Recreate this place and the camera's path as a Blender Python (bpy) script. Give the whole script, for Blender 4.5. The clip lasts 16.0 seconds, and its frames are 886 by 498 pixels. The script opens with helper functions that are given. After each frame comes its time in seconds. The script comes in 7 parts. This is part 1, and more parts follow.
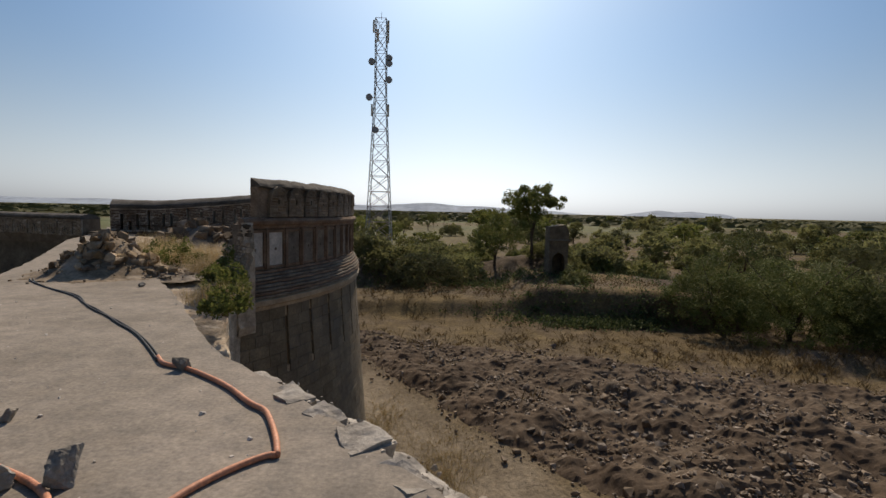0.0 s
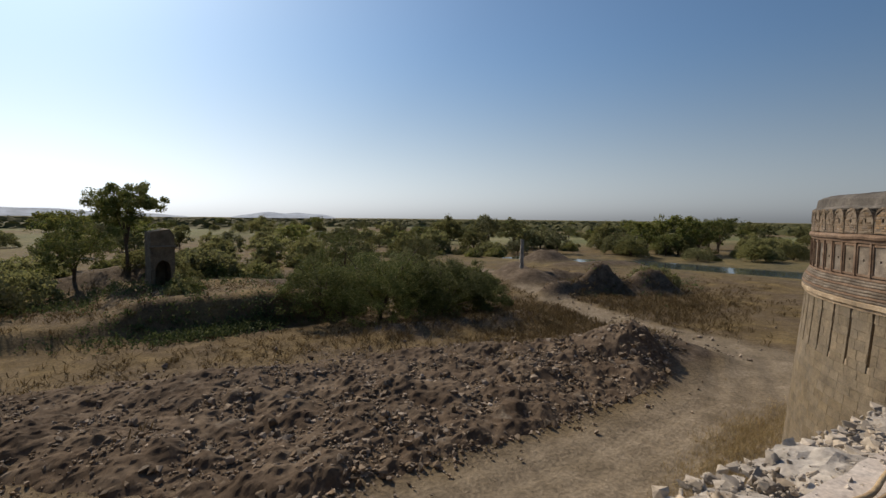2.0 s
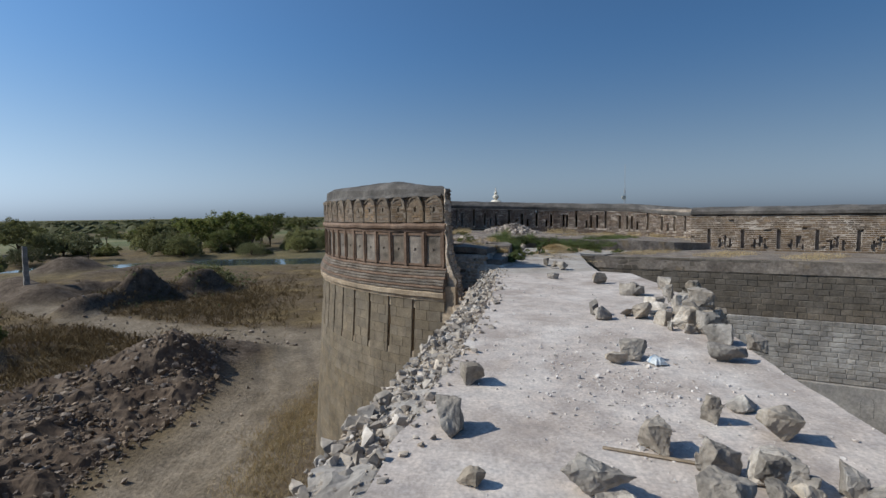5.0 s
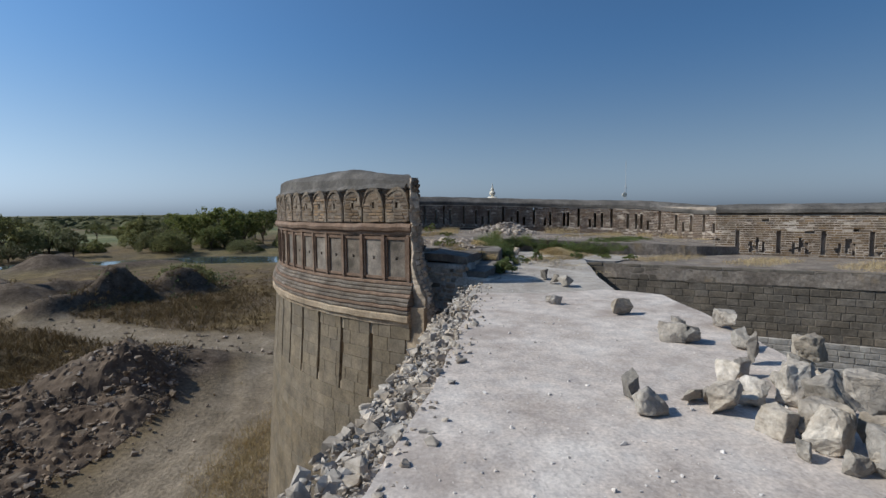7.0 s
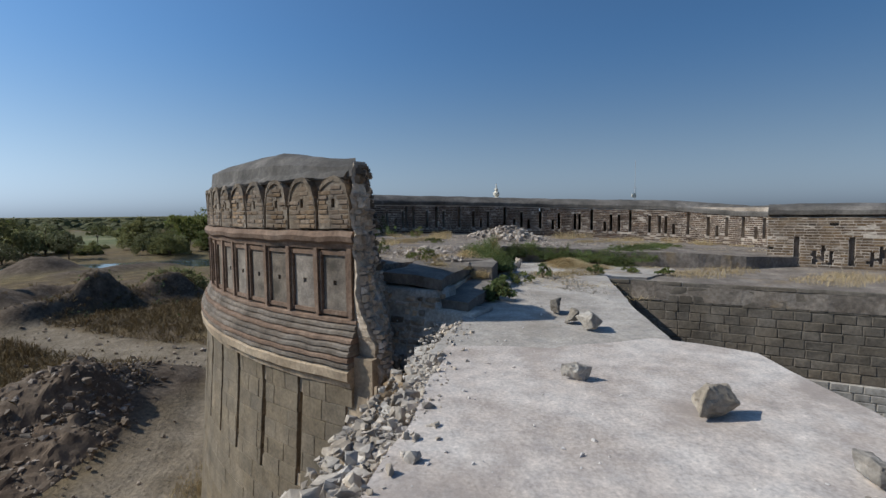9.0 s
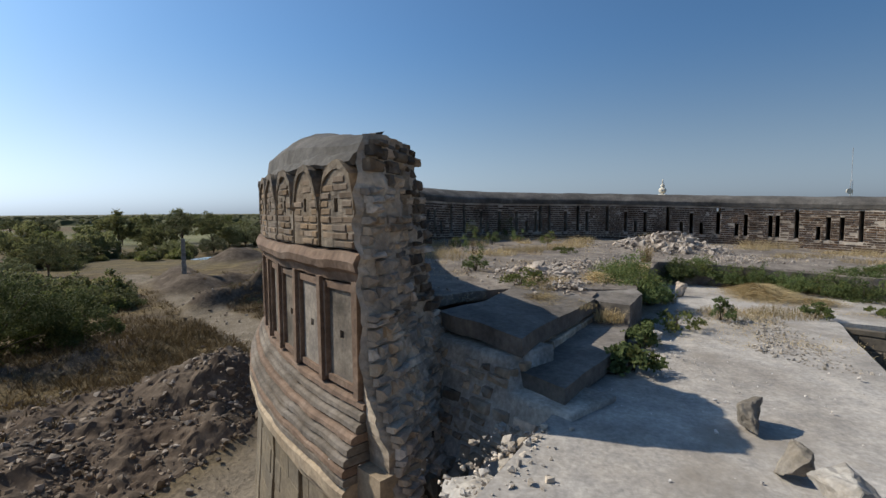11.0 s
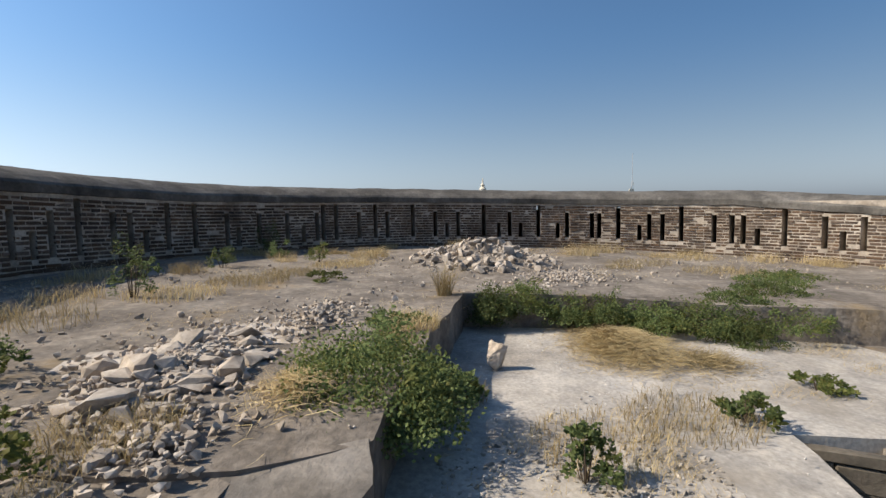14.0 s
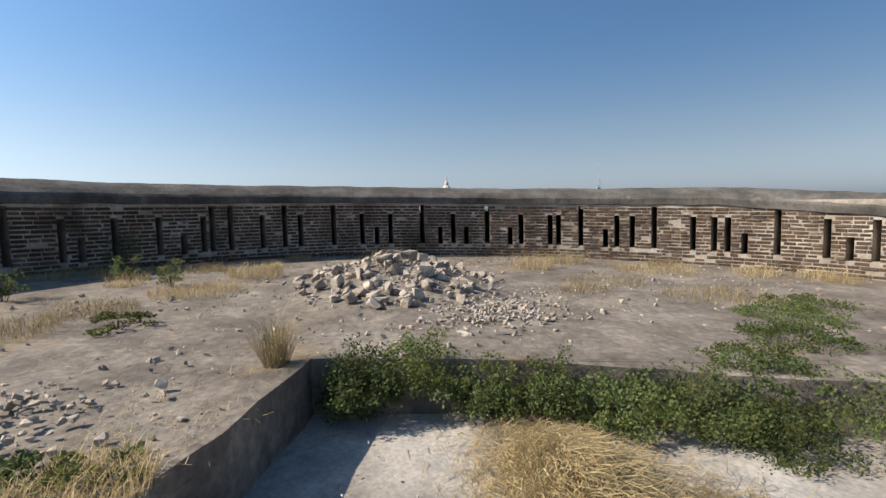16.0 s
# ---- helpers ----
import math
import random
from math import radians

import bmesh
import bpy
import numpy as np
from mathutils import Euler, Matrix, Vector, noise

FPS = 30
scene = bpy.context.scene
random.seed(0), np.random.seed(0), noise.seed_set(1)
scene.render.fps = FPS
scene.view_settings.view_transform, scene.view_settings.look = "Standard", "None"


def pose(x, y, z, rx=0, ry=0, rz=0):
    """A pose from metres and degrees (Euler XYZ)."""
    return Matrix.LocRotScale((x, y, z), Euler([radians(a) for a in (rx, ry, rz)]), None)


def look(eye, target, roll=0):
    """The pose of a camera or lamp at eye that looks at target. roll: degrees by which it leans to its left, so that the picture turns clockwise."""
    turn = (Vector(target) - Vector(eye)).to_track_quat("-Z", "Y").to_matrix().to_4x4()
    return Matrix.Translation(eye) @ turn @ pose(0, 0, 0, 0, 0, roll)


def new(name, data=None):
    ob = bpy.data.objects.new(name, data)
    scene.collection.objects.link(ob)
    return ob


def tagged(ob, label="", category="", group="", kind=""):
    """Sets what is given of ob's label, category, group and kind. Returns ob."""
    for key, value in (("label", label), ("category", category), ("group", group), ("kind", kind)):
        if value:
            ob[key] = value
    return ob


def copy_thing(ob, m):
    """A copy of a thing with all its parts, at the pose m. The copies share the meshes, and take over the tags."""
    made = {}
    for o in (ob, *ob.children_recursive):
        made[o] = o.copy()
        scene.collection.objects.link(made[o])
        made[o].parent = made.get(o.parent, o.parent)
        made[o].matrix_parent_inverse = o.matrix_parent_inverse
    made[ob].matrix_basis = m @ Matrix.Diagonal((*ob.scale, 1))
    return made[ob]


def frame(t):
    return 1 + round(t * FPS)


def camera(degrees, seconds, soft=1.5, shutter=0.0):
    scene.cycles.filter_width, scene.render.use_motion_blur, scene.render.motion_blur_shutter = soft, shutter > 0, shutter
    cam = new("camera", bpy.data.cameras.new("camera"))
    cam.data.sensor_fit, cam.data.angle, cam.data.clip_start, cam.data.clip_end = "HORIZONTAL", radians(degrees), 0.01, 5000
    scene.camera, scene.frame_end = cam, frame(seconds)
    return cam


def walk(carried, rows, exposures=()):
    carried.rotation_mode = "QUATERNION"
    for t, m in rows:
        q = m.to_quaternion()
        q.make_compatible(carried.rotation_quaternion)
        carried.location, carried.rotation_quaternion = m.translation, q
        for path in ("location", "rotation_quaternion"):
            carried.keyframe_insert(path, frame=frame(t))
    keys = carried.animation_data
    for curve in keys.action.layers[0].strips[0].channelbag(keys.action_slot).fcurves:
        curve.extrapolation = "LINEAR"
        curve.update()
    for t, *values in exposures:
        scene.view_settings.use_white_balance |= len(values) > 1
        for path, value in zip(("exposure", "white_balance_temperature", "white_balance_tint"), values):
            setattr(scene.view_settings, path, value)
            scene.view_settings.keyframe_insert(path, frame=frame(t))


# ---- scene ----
cam = camera(84.4, 16.0)
# seconds, x, y, z, yaw, pitch, roll
ROWS = [
    (0.0, -0.000, -0.000, 1.535, 0.06, -4.56, -1.31),
    (0.5, -0.024, -0.003, 1.550, 1.90, -4.95, -1.79),
    (1.0, -0.045, 0.002, 1.560, -2.49, -4.84, -1.82),
    (1.5, -0.061, 0.030, 1.575, -21.46, -4.21, -1.37),
    (2.0, -0.067, 0.078, 1.596, -43.35, -3.64, -0.60),
    (2.5, -0.060, 0.134, 1.605, -64.30, -3.71, -0.59),
    (3.0, -0.030, 0.203, 1.604, -82.39, -3.65, 0.28),
    (3.5, 0.445, 0.108, 1.569, -91.12, -3.66, 0.95),
    (4.0, 1.075, 0.038, 1.510, -91.86, -3.98, 0.85),
    (6.5, 4.929, -0.790, 1.505, -92.38, -4.36, 0.66),
    (7.0, 5.751, -1.012, 1.506, -92.20, -4.47, 0.56),
    (7.5, 6.573, -1.236, 1.496, -92.04, -4.44, 0.54),
    (8.0, 7.440, -1.442, 1.491, -91.85, -4.35, 0.56),
    (10.5, 11.630, -2.303, 1.542, -88.44, -4.51, 0.38),
    (11.0, 12.369, -2.487, 1.576, -73.43, -4.39, 0.34),
    (11.5, 13.224, -2.589, 1.527, -71.18, -4.47, 0.21),
    (12.0, 14.115, -2.797, 1.491, -72.04, -4.30, 0.30),
    (12.5, 14.894, -2.965, 1.513, -72.90, -4.44, 0.39),
    (13.0, 15.794, -3.095, 1.521, -77.20, -4.47, 0.72),
    (13.5, 16.724, -3.261, 1.517, -87.40, -4.68, 0.95),
    (14.0, 17.544, -3.434, 1.550, -92.59, -4.51, 1.24),
    (14.5, 18.212, -3.698, 1.552, -95.29, -4.73, 1.34),
    (15.0, 18.848, -3.954, 1.562, -94.99, -4.60, 1.09),
    (15.5, 19.519, -4.266, 1.589, -94.98, -4.64, 1.32),
    (16.0, 20.121, -4.641, 1.598, -95.97, -4.71, 1.46),
]
walk(cam, [(t, pose(x, y, z, 90 + pitch, roll, yaw)) for t, x, y, z, yaw, pitch, roll in ROWS],
     [(0.0, -0.14, 7500, 14), (1.5, -0.04, 7500, 14), (2.5, 0.0, 7050, 12), (3.5, 0.04, 6050, 9), (8.0, 0.08, 5950, 8), (10.5, 0.15, 6150, 8), (12.0, 0.5, 6650, 10), (14.0, 0.64, 6750, 10), (16.0, 0.68, 6750, 10)])

# ---- world and sun ----
SUN_EL, SUN_AZ = radians(39.5), radians(2)      # azimuth from +y, clockwise
world = bpy.data.worlds.new("sky")
scene.world = world
world.use_nodes = True
wn = world.node_tree.nodes
sky = wn.new("ShaderNodeTexSky")
sky.sky_type = "NISHITA"
sky.sun_disc = False
sky.sun_elevation, sky.sun_rotation = SUN_EL, SUN_AZ
sky.air_density, sky.dust_density, sky.ozone_density, sky.altitude = 1.0, 1.3, 4.0, 300
wl = world.node_tree.links
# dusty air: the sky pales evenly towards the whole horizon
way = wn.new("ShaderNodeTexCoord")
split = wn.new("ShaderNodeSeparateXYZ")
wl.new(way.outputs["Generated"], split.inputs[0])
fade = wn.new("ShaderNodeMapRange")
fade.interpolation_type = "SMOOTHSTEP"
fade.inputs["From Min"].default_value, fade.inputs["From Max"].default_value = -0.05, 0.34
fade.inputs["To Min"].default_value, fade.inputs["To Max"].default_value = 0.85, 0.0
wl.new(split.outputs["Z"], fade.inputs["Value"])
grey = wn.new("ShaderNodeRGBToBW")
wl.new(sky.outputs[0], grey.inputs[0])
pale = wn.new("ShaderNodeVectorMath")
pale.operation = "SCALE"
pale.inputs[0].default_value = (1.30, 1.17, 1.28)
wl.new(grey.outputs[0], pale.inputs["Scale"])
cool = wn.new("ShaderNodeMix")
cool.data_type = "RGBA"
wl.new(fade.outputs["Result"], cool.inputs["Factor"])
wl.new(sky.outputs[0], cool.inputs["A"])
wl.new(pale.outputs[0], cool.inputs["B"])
tint = wn.new("ShaderNodeMix")
tint.data_type, tint.blend_type = "RGBA", "MULTIPLY"
tint.inputs["Factor"].default_value = 1.0
tint.inputs["B"].default_value = (0.77, 0.99, 1.10, 1)
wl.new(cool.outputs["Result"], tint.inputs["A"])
# the dust scatters forward: brighter round the sun, deeper blue away from it
near_sun = wn.new("ShaderNodeVectorMath")
near_sun.operation = "DOT_PRODUCT"
near_sun.inputs[1].default_value = (math.sin(SUN_AZ) * math.cos(SUN_EL), math.cos(SUN_AZ) * math.cos(SUN_EL), math.sin(SUN_EL))
wl.new(way.outputs["Generated"], near_sun.inputs[0])
scatter = wn.new("ShaderNodeValToRGB")
for at, v in ((0.30, 0.62), (0.62, 0.84), (0.87, 1.0)):
    e = scatter.color_ramp.elements.new(at)
    e.color = (v * 0.80, v * 0.80, v * 0.80, 1)
scatter.color_ramp.elements[0].color = (0.42, 0.42, 0.42, 1)
scatter.color_ramp.elements[-1].color = (1, 1, 1, 1)
half = wn.new("ShaderNodeMath")
half.operation = "MULTIPLY_ADD"
half.inputs[1].default_value, half.inputs[2].default_value = 0.5, 0.5
wl.new(near_sun.outputs["Value"], half.inputs[0])
wl.new(half.outputs[0], scatter.inputs["Fac"])
glowing = wn.new("ShaderNodeMix")
glowing.data_type, glowing.blend_type = "RGBA", "MULTIPLY"
glowing.inputs["Factor"].default_value = 1.0
wl.new(tint.outputs["Result"], glowing.inputs["A"])
wl.new(scatter.outputs["Color"], glowing.inputs["B"])
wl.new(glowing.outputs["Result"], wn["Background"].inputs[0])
wn["Background"].inputs[1].default_value = 0.118
sun = new("sun", bpy.data.lights.new("sun", "SUN"))
sun.data.energy, sun.data.angle, sun.data.color = 4.2, radians(0.53), (1.0, 0.91, 0.77)
sun.matrix_world = look((0, 0, 60), (-math.sin(SUN_AZ) * math.cos(SUN_EL), -math.cos(SUN_AZ) * math.cos(SUN_EL), 60 - math.sin(SUN_EL)))

# ---- materials ----
def surface(name, tones, size, rough=0.9, bump=0.4, fine=14.0, stain=None, stain_size=0.6, stain_at=0.58, piece=0.0, island=0.0, spec=0.25, bump_dist=0.02):
    """A matt surface: three tones by a noise of the given scale, fine grain, an optional stain, and variation from piece to piece."""
    m = bpy.data.materials.new(name)
    m.use_nodes = True
    nt = m.node_tree
    n, l = nt.nodes, nt.links
    bsdf = n["Principled BSDF"]
    bsdf.inputs["Roughness"].default_value = rough
    bsdf.inputs["Specular IOR Level"].default_value = spec
    geo = n.new("ShaderNodeNewGeometry")

    def tex(scale, detail=6.0):
        t = n.new("ShaderNodeTexNoise")
        t.inputs["Scale"].default_value = scale
        t.inputs["Detail"].default_value = detail
        t.inputs["Roughness"].default_value = 0.62
        l.new(geo.outputs["Position"], t.inputs["Vector"])
        return t.outputs["Fac"]

    ramp = n.new("ShaderNodeValToRGB")
    e = ramp.color_ramp.elements
    e[0].position, e[1].position = 0.32, 0.70
    e[0].color, e[1].color = (*tones[0], 1), (*tones[-1], 1)
    if len(tones) == 3:
        x = e.new(0.5)
        x.color = (*tones[1], 1)
    l.new(tex(size), ramp.inputs["Fac"])
    col = ramp.outputs["Color"]

    def mix(kind, a, b, fac):
        x = n.new("ShaderNodeMix")
        x.data_type, x.blend_type = "RGBA", kind
        for sock, v in ((x.inputs["Factor"], fac), (x.inputs["A"], a), (x.inputs["B"], b)):
            if hasattr(v, "links"):
                l.new(v, sock)
            else:
                sock.default_value = v
        return x.outputs["Result"]

    def span(src, a, b, c, d):
        x = n.new("ShaderNodeMapRange")
        x.inputs["From Min"].default_value, x.inputs["From Max"].default_value = a, b
        x.inputs["To Min"].default_value, x.inputs["To Max"].default_value = c, d
        l.new(src, x.inputs["Value"])
        return x.outputs["Result"]

    grain = tex(fine, 4.0)
    g = n.new("ShaderNodeCombineColor")
    gv = span(grain, 0.25, 0.75, 0.72, 1.28)
    for i in range(3):
        l.new(gv, g.inputs[i])
    col = mix("MULTIPLY", col, g.outputs["Color"], 1.0)
    g2 = n.new("ShaderNodeCombineColor")
    for i, (lo, hi) in enumerate(((0.80, 1.20), (0.81, 1.18), (0.83, 1.15))):
        l.new(span(tex(fine * 0.17, 5.0), 0.3, 0.7, lo, hi), g2.inputs[i])
    col = mix("MULTIPLY", col, g2.outputs["Color"], 1.0)
    if stain:
        col = mix("MIX", col, (*stain, 1), span(tex(stain_size, 8.0), stain_at, stain_at + 0.12, 0.0, 0.8))
    for amount, socket in ((piece, "o"), (island, "i")):
        if amount:
            src = n.new("ShaderNodeObjectInfo").outputs["Random"] if socket == "o" else geo.outputs["Random Per Island"]
            h = n.new("ShaderNodeHueSaturation")
            l.new(span(src, 0, 1, 1 - amount, 1 + amount), h.inputs["Value"])
            w = n.new("ShaderNodeMath")
            w.operation = "FRACT"
            w2 = n.new("ShaderNodeMath")
            w2.operation = "MULTIPLY"
            w2.inputs[1].default_value = 7.31
            l.new(src, w2.inputs[0])
            l.new(w2.outputs[0], w.inputs[0])
            l.new(span(w.outputs[0], 0, 1, 1 - amount * 0.7, 1 + amount * 0.7), h.inputs["Saturation"])
            l.new(col, h.inputs["Color"])
            col = h.outputs["Color"]
    l.new(col, bsdf.inputs["Base Color"])
    if bump:
        b = n.new("ShaderNodeBump")
        b.inputs["Strength"].default_value = bump
        b.inputs["Distance"].default_value = bump_dist
        l.new(tex(fine * 0.6, 8.0), b.inputs["Height"])
        l.new(b.outputs["Normal"], bsdf.inputs["Normal"])
    return m


M_LIME = surface("lime_deck", [(0.350, 0.297, 0.256), (0.462, 0.405, 0.360), (0.57, 0.52, 0.472)], 1.3, 0.95, 0.6, 34, stain=(0.30, 0.25, 0.215), stain_size=0.75, stain_at=0.55, bump_dist=0.012)
M_CHIP = surface("white_lime_chips", [(0.44, 0.39, 0.35), (0.54, 0.50, 0.46), (0.64, 0.60, 0.56)], 4.0, 0.95, 0.4, 30, island=0.15)
M_DRUMSTONE = surface("bastion_basalt", [(0.128, 0.103, 0.070), (0.165, 0.133, 0.092), (0.205, 0.166, 0.116)], 1.4, 0.92, 0.6, 22, stain=(0.11, 0.095, 0.075), stain_size=0.5, stain_at=0.56, piece=0.10, island=0.10)
M_COURTSTONE = surface("court_basalt", [(0.092, 0.078, 0.061), (0.125, 0.106, 0.084), (0.17, 0.146, 0.118)], 1.4, 0.92, 0.6, 18, stain=(0.20, 0.175, 0.145), stain_size=0.7, stain_at=0.60, piece=0.14, island=0.14)
M_LIP = surface("crumbled_lime_edge", [(0.26, 0.235, 0.205), (0.35, 0.32, 0.285), (0.47, 0.435, 0.39)], 2.2, 0.95, 0.9, 16, stain=(0.20, 0.175, 0.145), stain_size=1.6, stain_at=0.55, bump_dist=0.03)
M_LIPSTONE = surface("mortared_rubble", [(0.27, 0.228, 0.182), (0.38, 0.33, 0.272), (0.50, 0.45, 0.39)], 3.0, 0.95, 0.9, 16, stain=(0.17, 0.15, 0.125), stain_size=2.2, stain_at=0.58, island=0.30)
# darker and greyer than the eastern deck
M_LIMEDARK = surface("dark_lime_deck", [(0.194, 0.168, 0.140), (0.256, 0.223, 0.188), (0.335, 0.290, 0.247)], 0.9, 0.95, 0.6, 30, stain=(0.15, 0.135, 0.12), stain_size=0.9, stain_at=0.60, bump_dist=0.014)
M_COURT = surface("trodden_lime", [(0.265, 0.236, 0.205), (0.355, 0.322, 0.284), (0.465, 0.428, 0.386)], 0.9, 0.95, 0.5, 28, stain=(0.25, 0.215, 0.175), stain_size=0.7, stain_at=0.57, bump_dist=0.014)
M_LIMEGREY = surface("weathered_lime_slab", [(0.105, 0.092, 0.078), (0.160, 0.140, 0.120), (0.245, 0.218, 0.19)], 1.6, 0.95, 0.8, 18, stain=(0.31, 0.28, 0.25), stain_size=0.6, stain_at=0.60)
M_PLATFORM = surface("bastion_lime", [(0.128, 0.107, 0.088), (0.190, 0.161, 0.134), (0.285, 0.248, 0.208)], 1.5, 0.95, 0.9, 12, stain=(0.25, 0.18, 0.10), stain_size=1.1, stain_at=0.58, bump_dist=0.03)
M_BASALT = surface("basalt_masonry", [(0.113, 0.089, 0.059), (0.164, 0.128, 0.086), (0.227, 0.179, 0.117)], 1.4, 0.9, 0.6, 16, stain=(0.075, 0.065, 0.055), stain_size=0.8, piece=0.22, island=0.22)
M_PALESTONE = surface("pale_masonry", [(0.19, 0.172, 0.150), (0.25, 0.23, 0.205), (0.33, 0.31, 0.285)], 1.0, 0.9, 0.6, 14, stain=(0.40, 0.38, 0.35), stain_size=0.7, stain_at=0.55, piece=0.14, island=0.14)
M_RENDER = surface("old_render", [(0.27, 0.25, 0.225), (0.34, 0.32, 0.30)], 0.8, 0.95, 0.5, 12, stain=(0.19, 0.175, 0.155), stain_size=0.5)
M_MORTAR = surface("lime_mortar", [(0.29, 0.255, 0.21), (0.40, 0.355, 0.30), (0.50, 0.45, 0.39)], 3.0, 0.95, 0.6, 24)
# back of the arrow slits, with their inner shade put into the colour
M_SLITSHADE = surface("slit_shade", [(0.055, 0.048, 0.04), (0.09, 0.078, 0.064), (0.14, 0.12, 0.10)], 3.0, 0.95, 0.6, 24)
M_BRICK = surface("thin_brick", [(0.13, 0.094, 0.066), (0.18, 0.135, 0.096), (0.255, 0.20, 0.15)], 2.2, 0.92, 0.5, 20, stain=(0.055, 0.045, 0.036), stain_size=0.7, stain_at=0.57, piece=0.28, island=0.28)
# inner face bricks are darker and redder than the outer ones
M_INBRICK = surface("dark_inner_brick", [(0.070, 0.043, 0.028), (0.112, 0.071, 0.047), (0.180, 0.120, 0.081)], 2.2, 0.92, 0.5, 20, stain=(0.035, 0.028, 0.023), stain_size=0.8, stain_at=0.57, piece=0.3, island=0.3)
M_JOINT = surface("pale_joint_mortar", [(0.23, 0.19, 0.148), (0.37, 0.315, 0.258), (0.52, 0.46, 0.39)], 1.3, 0.95, 0.5, 24, stain=(0.13, 0.10, 0.076), stain_size=0.8, stain_at=0.54)
M_TORN = surface("torn_masonry", [(0.25, 0.190, 0.138), (0.40, 0.312, 0.230), (0.56, 0.458, 0.355)], 3.2, 0.95, 0.9, 20, stain=(0.44, 0.38, 0.31), stain_size=1.6, stain_at=0.58, piece=0.30, bump_dist=0.03)
M_TORNLIME = surface("torn_lime_core", [(0.26, 0.205, 0.152), (0.42, 0.342, 0.262), (0.56, 0.475, 0.38)], 2.4, 0.95, 1.0, 16, stain=(0.12, 0.092, 0.068), stain_size=1.5, stain_at=0.54, bump_dist=0.04)
M_DARKTORN = surface("dark_torn_masonry", [(0.060, 0.047, 0.036), (0.105, 0.082, 0.062), (0.17, 0.135, 0.10)], 3.2, 0.95, 0.9, 20, stain=(0.26, 0.21, 0.16), stain_size=1.8, stain_at=0.60, piece=0.30, bump_dist=0.03)
M_PANEL = surface("aged_plaster_panel", [(0.125, 0.105, 0.082), (0.185, 0.155, 0.125), (0.25, 0.215, 0.175)], 2.2, 0.95, 0.5, 26, stain=(0.075, 0.065, 0.052), stain_size=1.8, stain_at=0.57, piece=0.2)
M_WHITEPANEL = surface("whitewashed_panel", [(0.42, 0.39, 0.35), (0.52, 0.49, 0.45)], 3.0, 0.95, 0.4, 26)
M_TRIM = surface("red_plaster_trim", [(0.13, 0.085, 0.058), (0.185, 0.125, 0.088), (0.24, 0.175, 0.13)], 2.0, 0.95, 0.5, 22, stain=(0.07, 0.058, 0.046), stain_size=1.4)
M_CORNICE = surface("weathered_cornice", [(0.10, 0.080, 0.062), (0.16, 0.132, 0.105), (0.24, 0.205, 0.17)], 2.4, 0.95, 0.8, 20, stain=(0.33, 0.29, 0.25), stain_size=2.6, stain_at=0.62)
M_MERLON = surface("scraped_merlon_plaster", [(0.13, 0.10, 0.072), (0.19, 0.152, 0.112), (0.26, 0.215, 0.165)], 3.0, 0.95, 0.9, 22, stain=(0.085, 0.070, 0.055), stain_size=2.0, stain_at=0.54, piece=0.15, bump_dist=0.03)
M_BAND = surface("pale_string_band", [(0.26, 0.20, 0.135), (0.36, 0.28, 0.195), (0.44, 0.36, 0.26)], 1.6, 0.95, 0.5, 20, stain=(0.13, 0.105, 0.08), stain_size=1.4)
M_CAP = surface("lichen_black_coping", [(0.055, 0.050, 0.045), (0.10, 0.091, 0.081), (0.17, 0.155, 0.14)], 1.2, 0.95, 0.6, 18, stain=(0.36, 0.335, 0.305), stain_size=0.55, stain_at=0.63)
M_RUBBLECORE = surface("broken_core", [(0.15, 0.112, 0.076), (0.26, 0.20, 0.138), (0.40, 0.32, 0.235)], 3.0, 0.95, 0.8, 18, stain=(0.45, 0.385, 0.31), stain_size=2.0, piece=0.3, island=0.3)
M_ROCK = surface("quarried_rock", [(0.205, 0.178, 0.145), (0.295, 0.260, 0.217), (0.40, 0.365, 0.318)], 4.0, 0.9, 1.0, 22, stain=(0.13, 0.118, 0.10), stain_size=3.0, stain_at=0.55, piece=0.25, island=0.25)
M_CHALK = surface("lime_rubble", [(0.29, 0.240, 0.195), (0.38, 0.325, 0.272), (0.49, 0.435, 0.380)], 4.0, 0.95, 0.5, 22, stain=(0.28, 0.22, 0.175), stain_size=2.5, island=0.25)
M_SPOIL = surface("spoil_stones", [(0.120, 0.092, 0.067), (0.195, 0.153, 0.114), (0.345, 0.285, 0.228)], 1.2, 0.95, 0.5, 12, island=0.35)
M_EARTH = surface("dug_earth", [(0.070, 0.050, 0.036), (0.108, 0.080, 0.058), (0.165, 0.128, 0.095)], 0.35, 0.98, 0.7, 5.0, stain=(0.23, 0.195, 0.155), stain_size=0.8, stain_at=0.60, spec=0.1, bump_dist=0.05)
M_BARK = surface("bark", [(0.06, 0.045, 0.03), (0.12, 0.09, 0.065)], 6.0, 0.95, 0.6, 30)
M_WOOD = surface("grey_timber", [(0.22, 0.17, 0.115), (0.34, 0.275, 0.20)], 6.0, 0.8, 0.4, 40)
M_HOSE = surface("orange_hose", [(0.50, 0.20, 0.11), (0.60, 0.27, 0.16)], 5.0, 0.6, 0.1, 40, spec=0.4)
M_CABLE = surface("black_cable", [(0.025, 0.024, 0.024), (0.05, 0.047, 0.045)], 5.0, 0.6, 0.1, 40, spec=0.4)
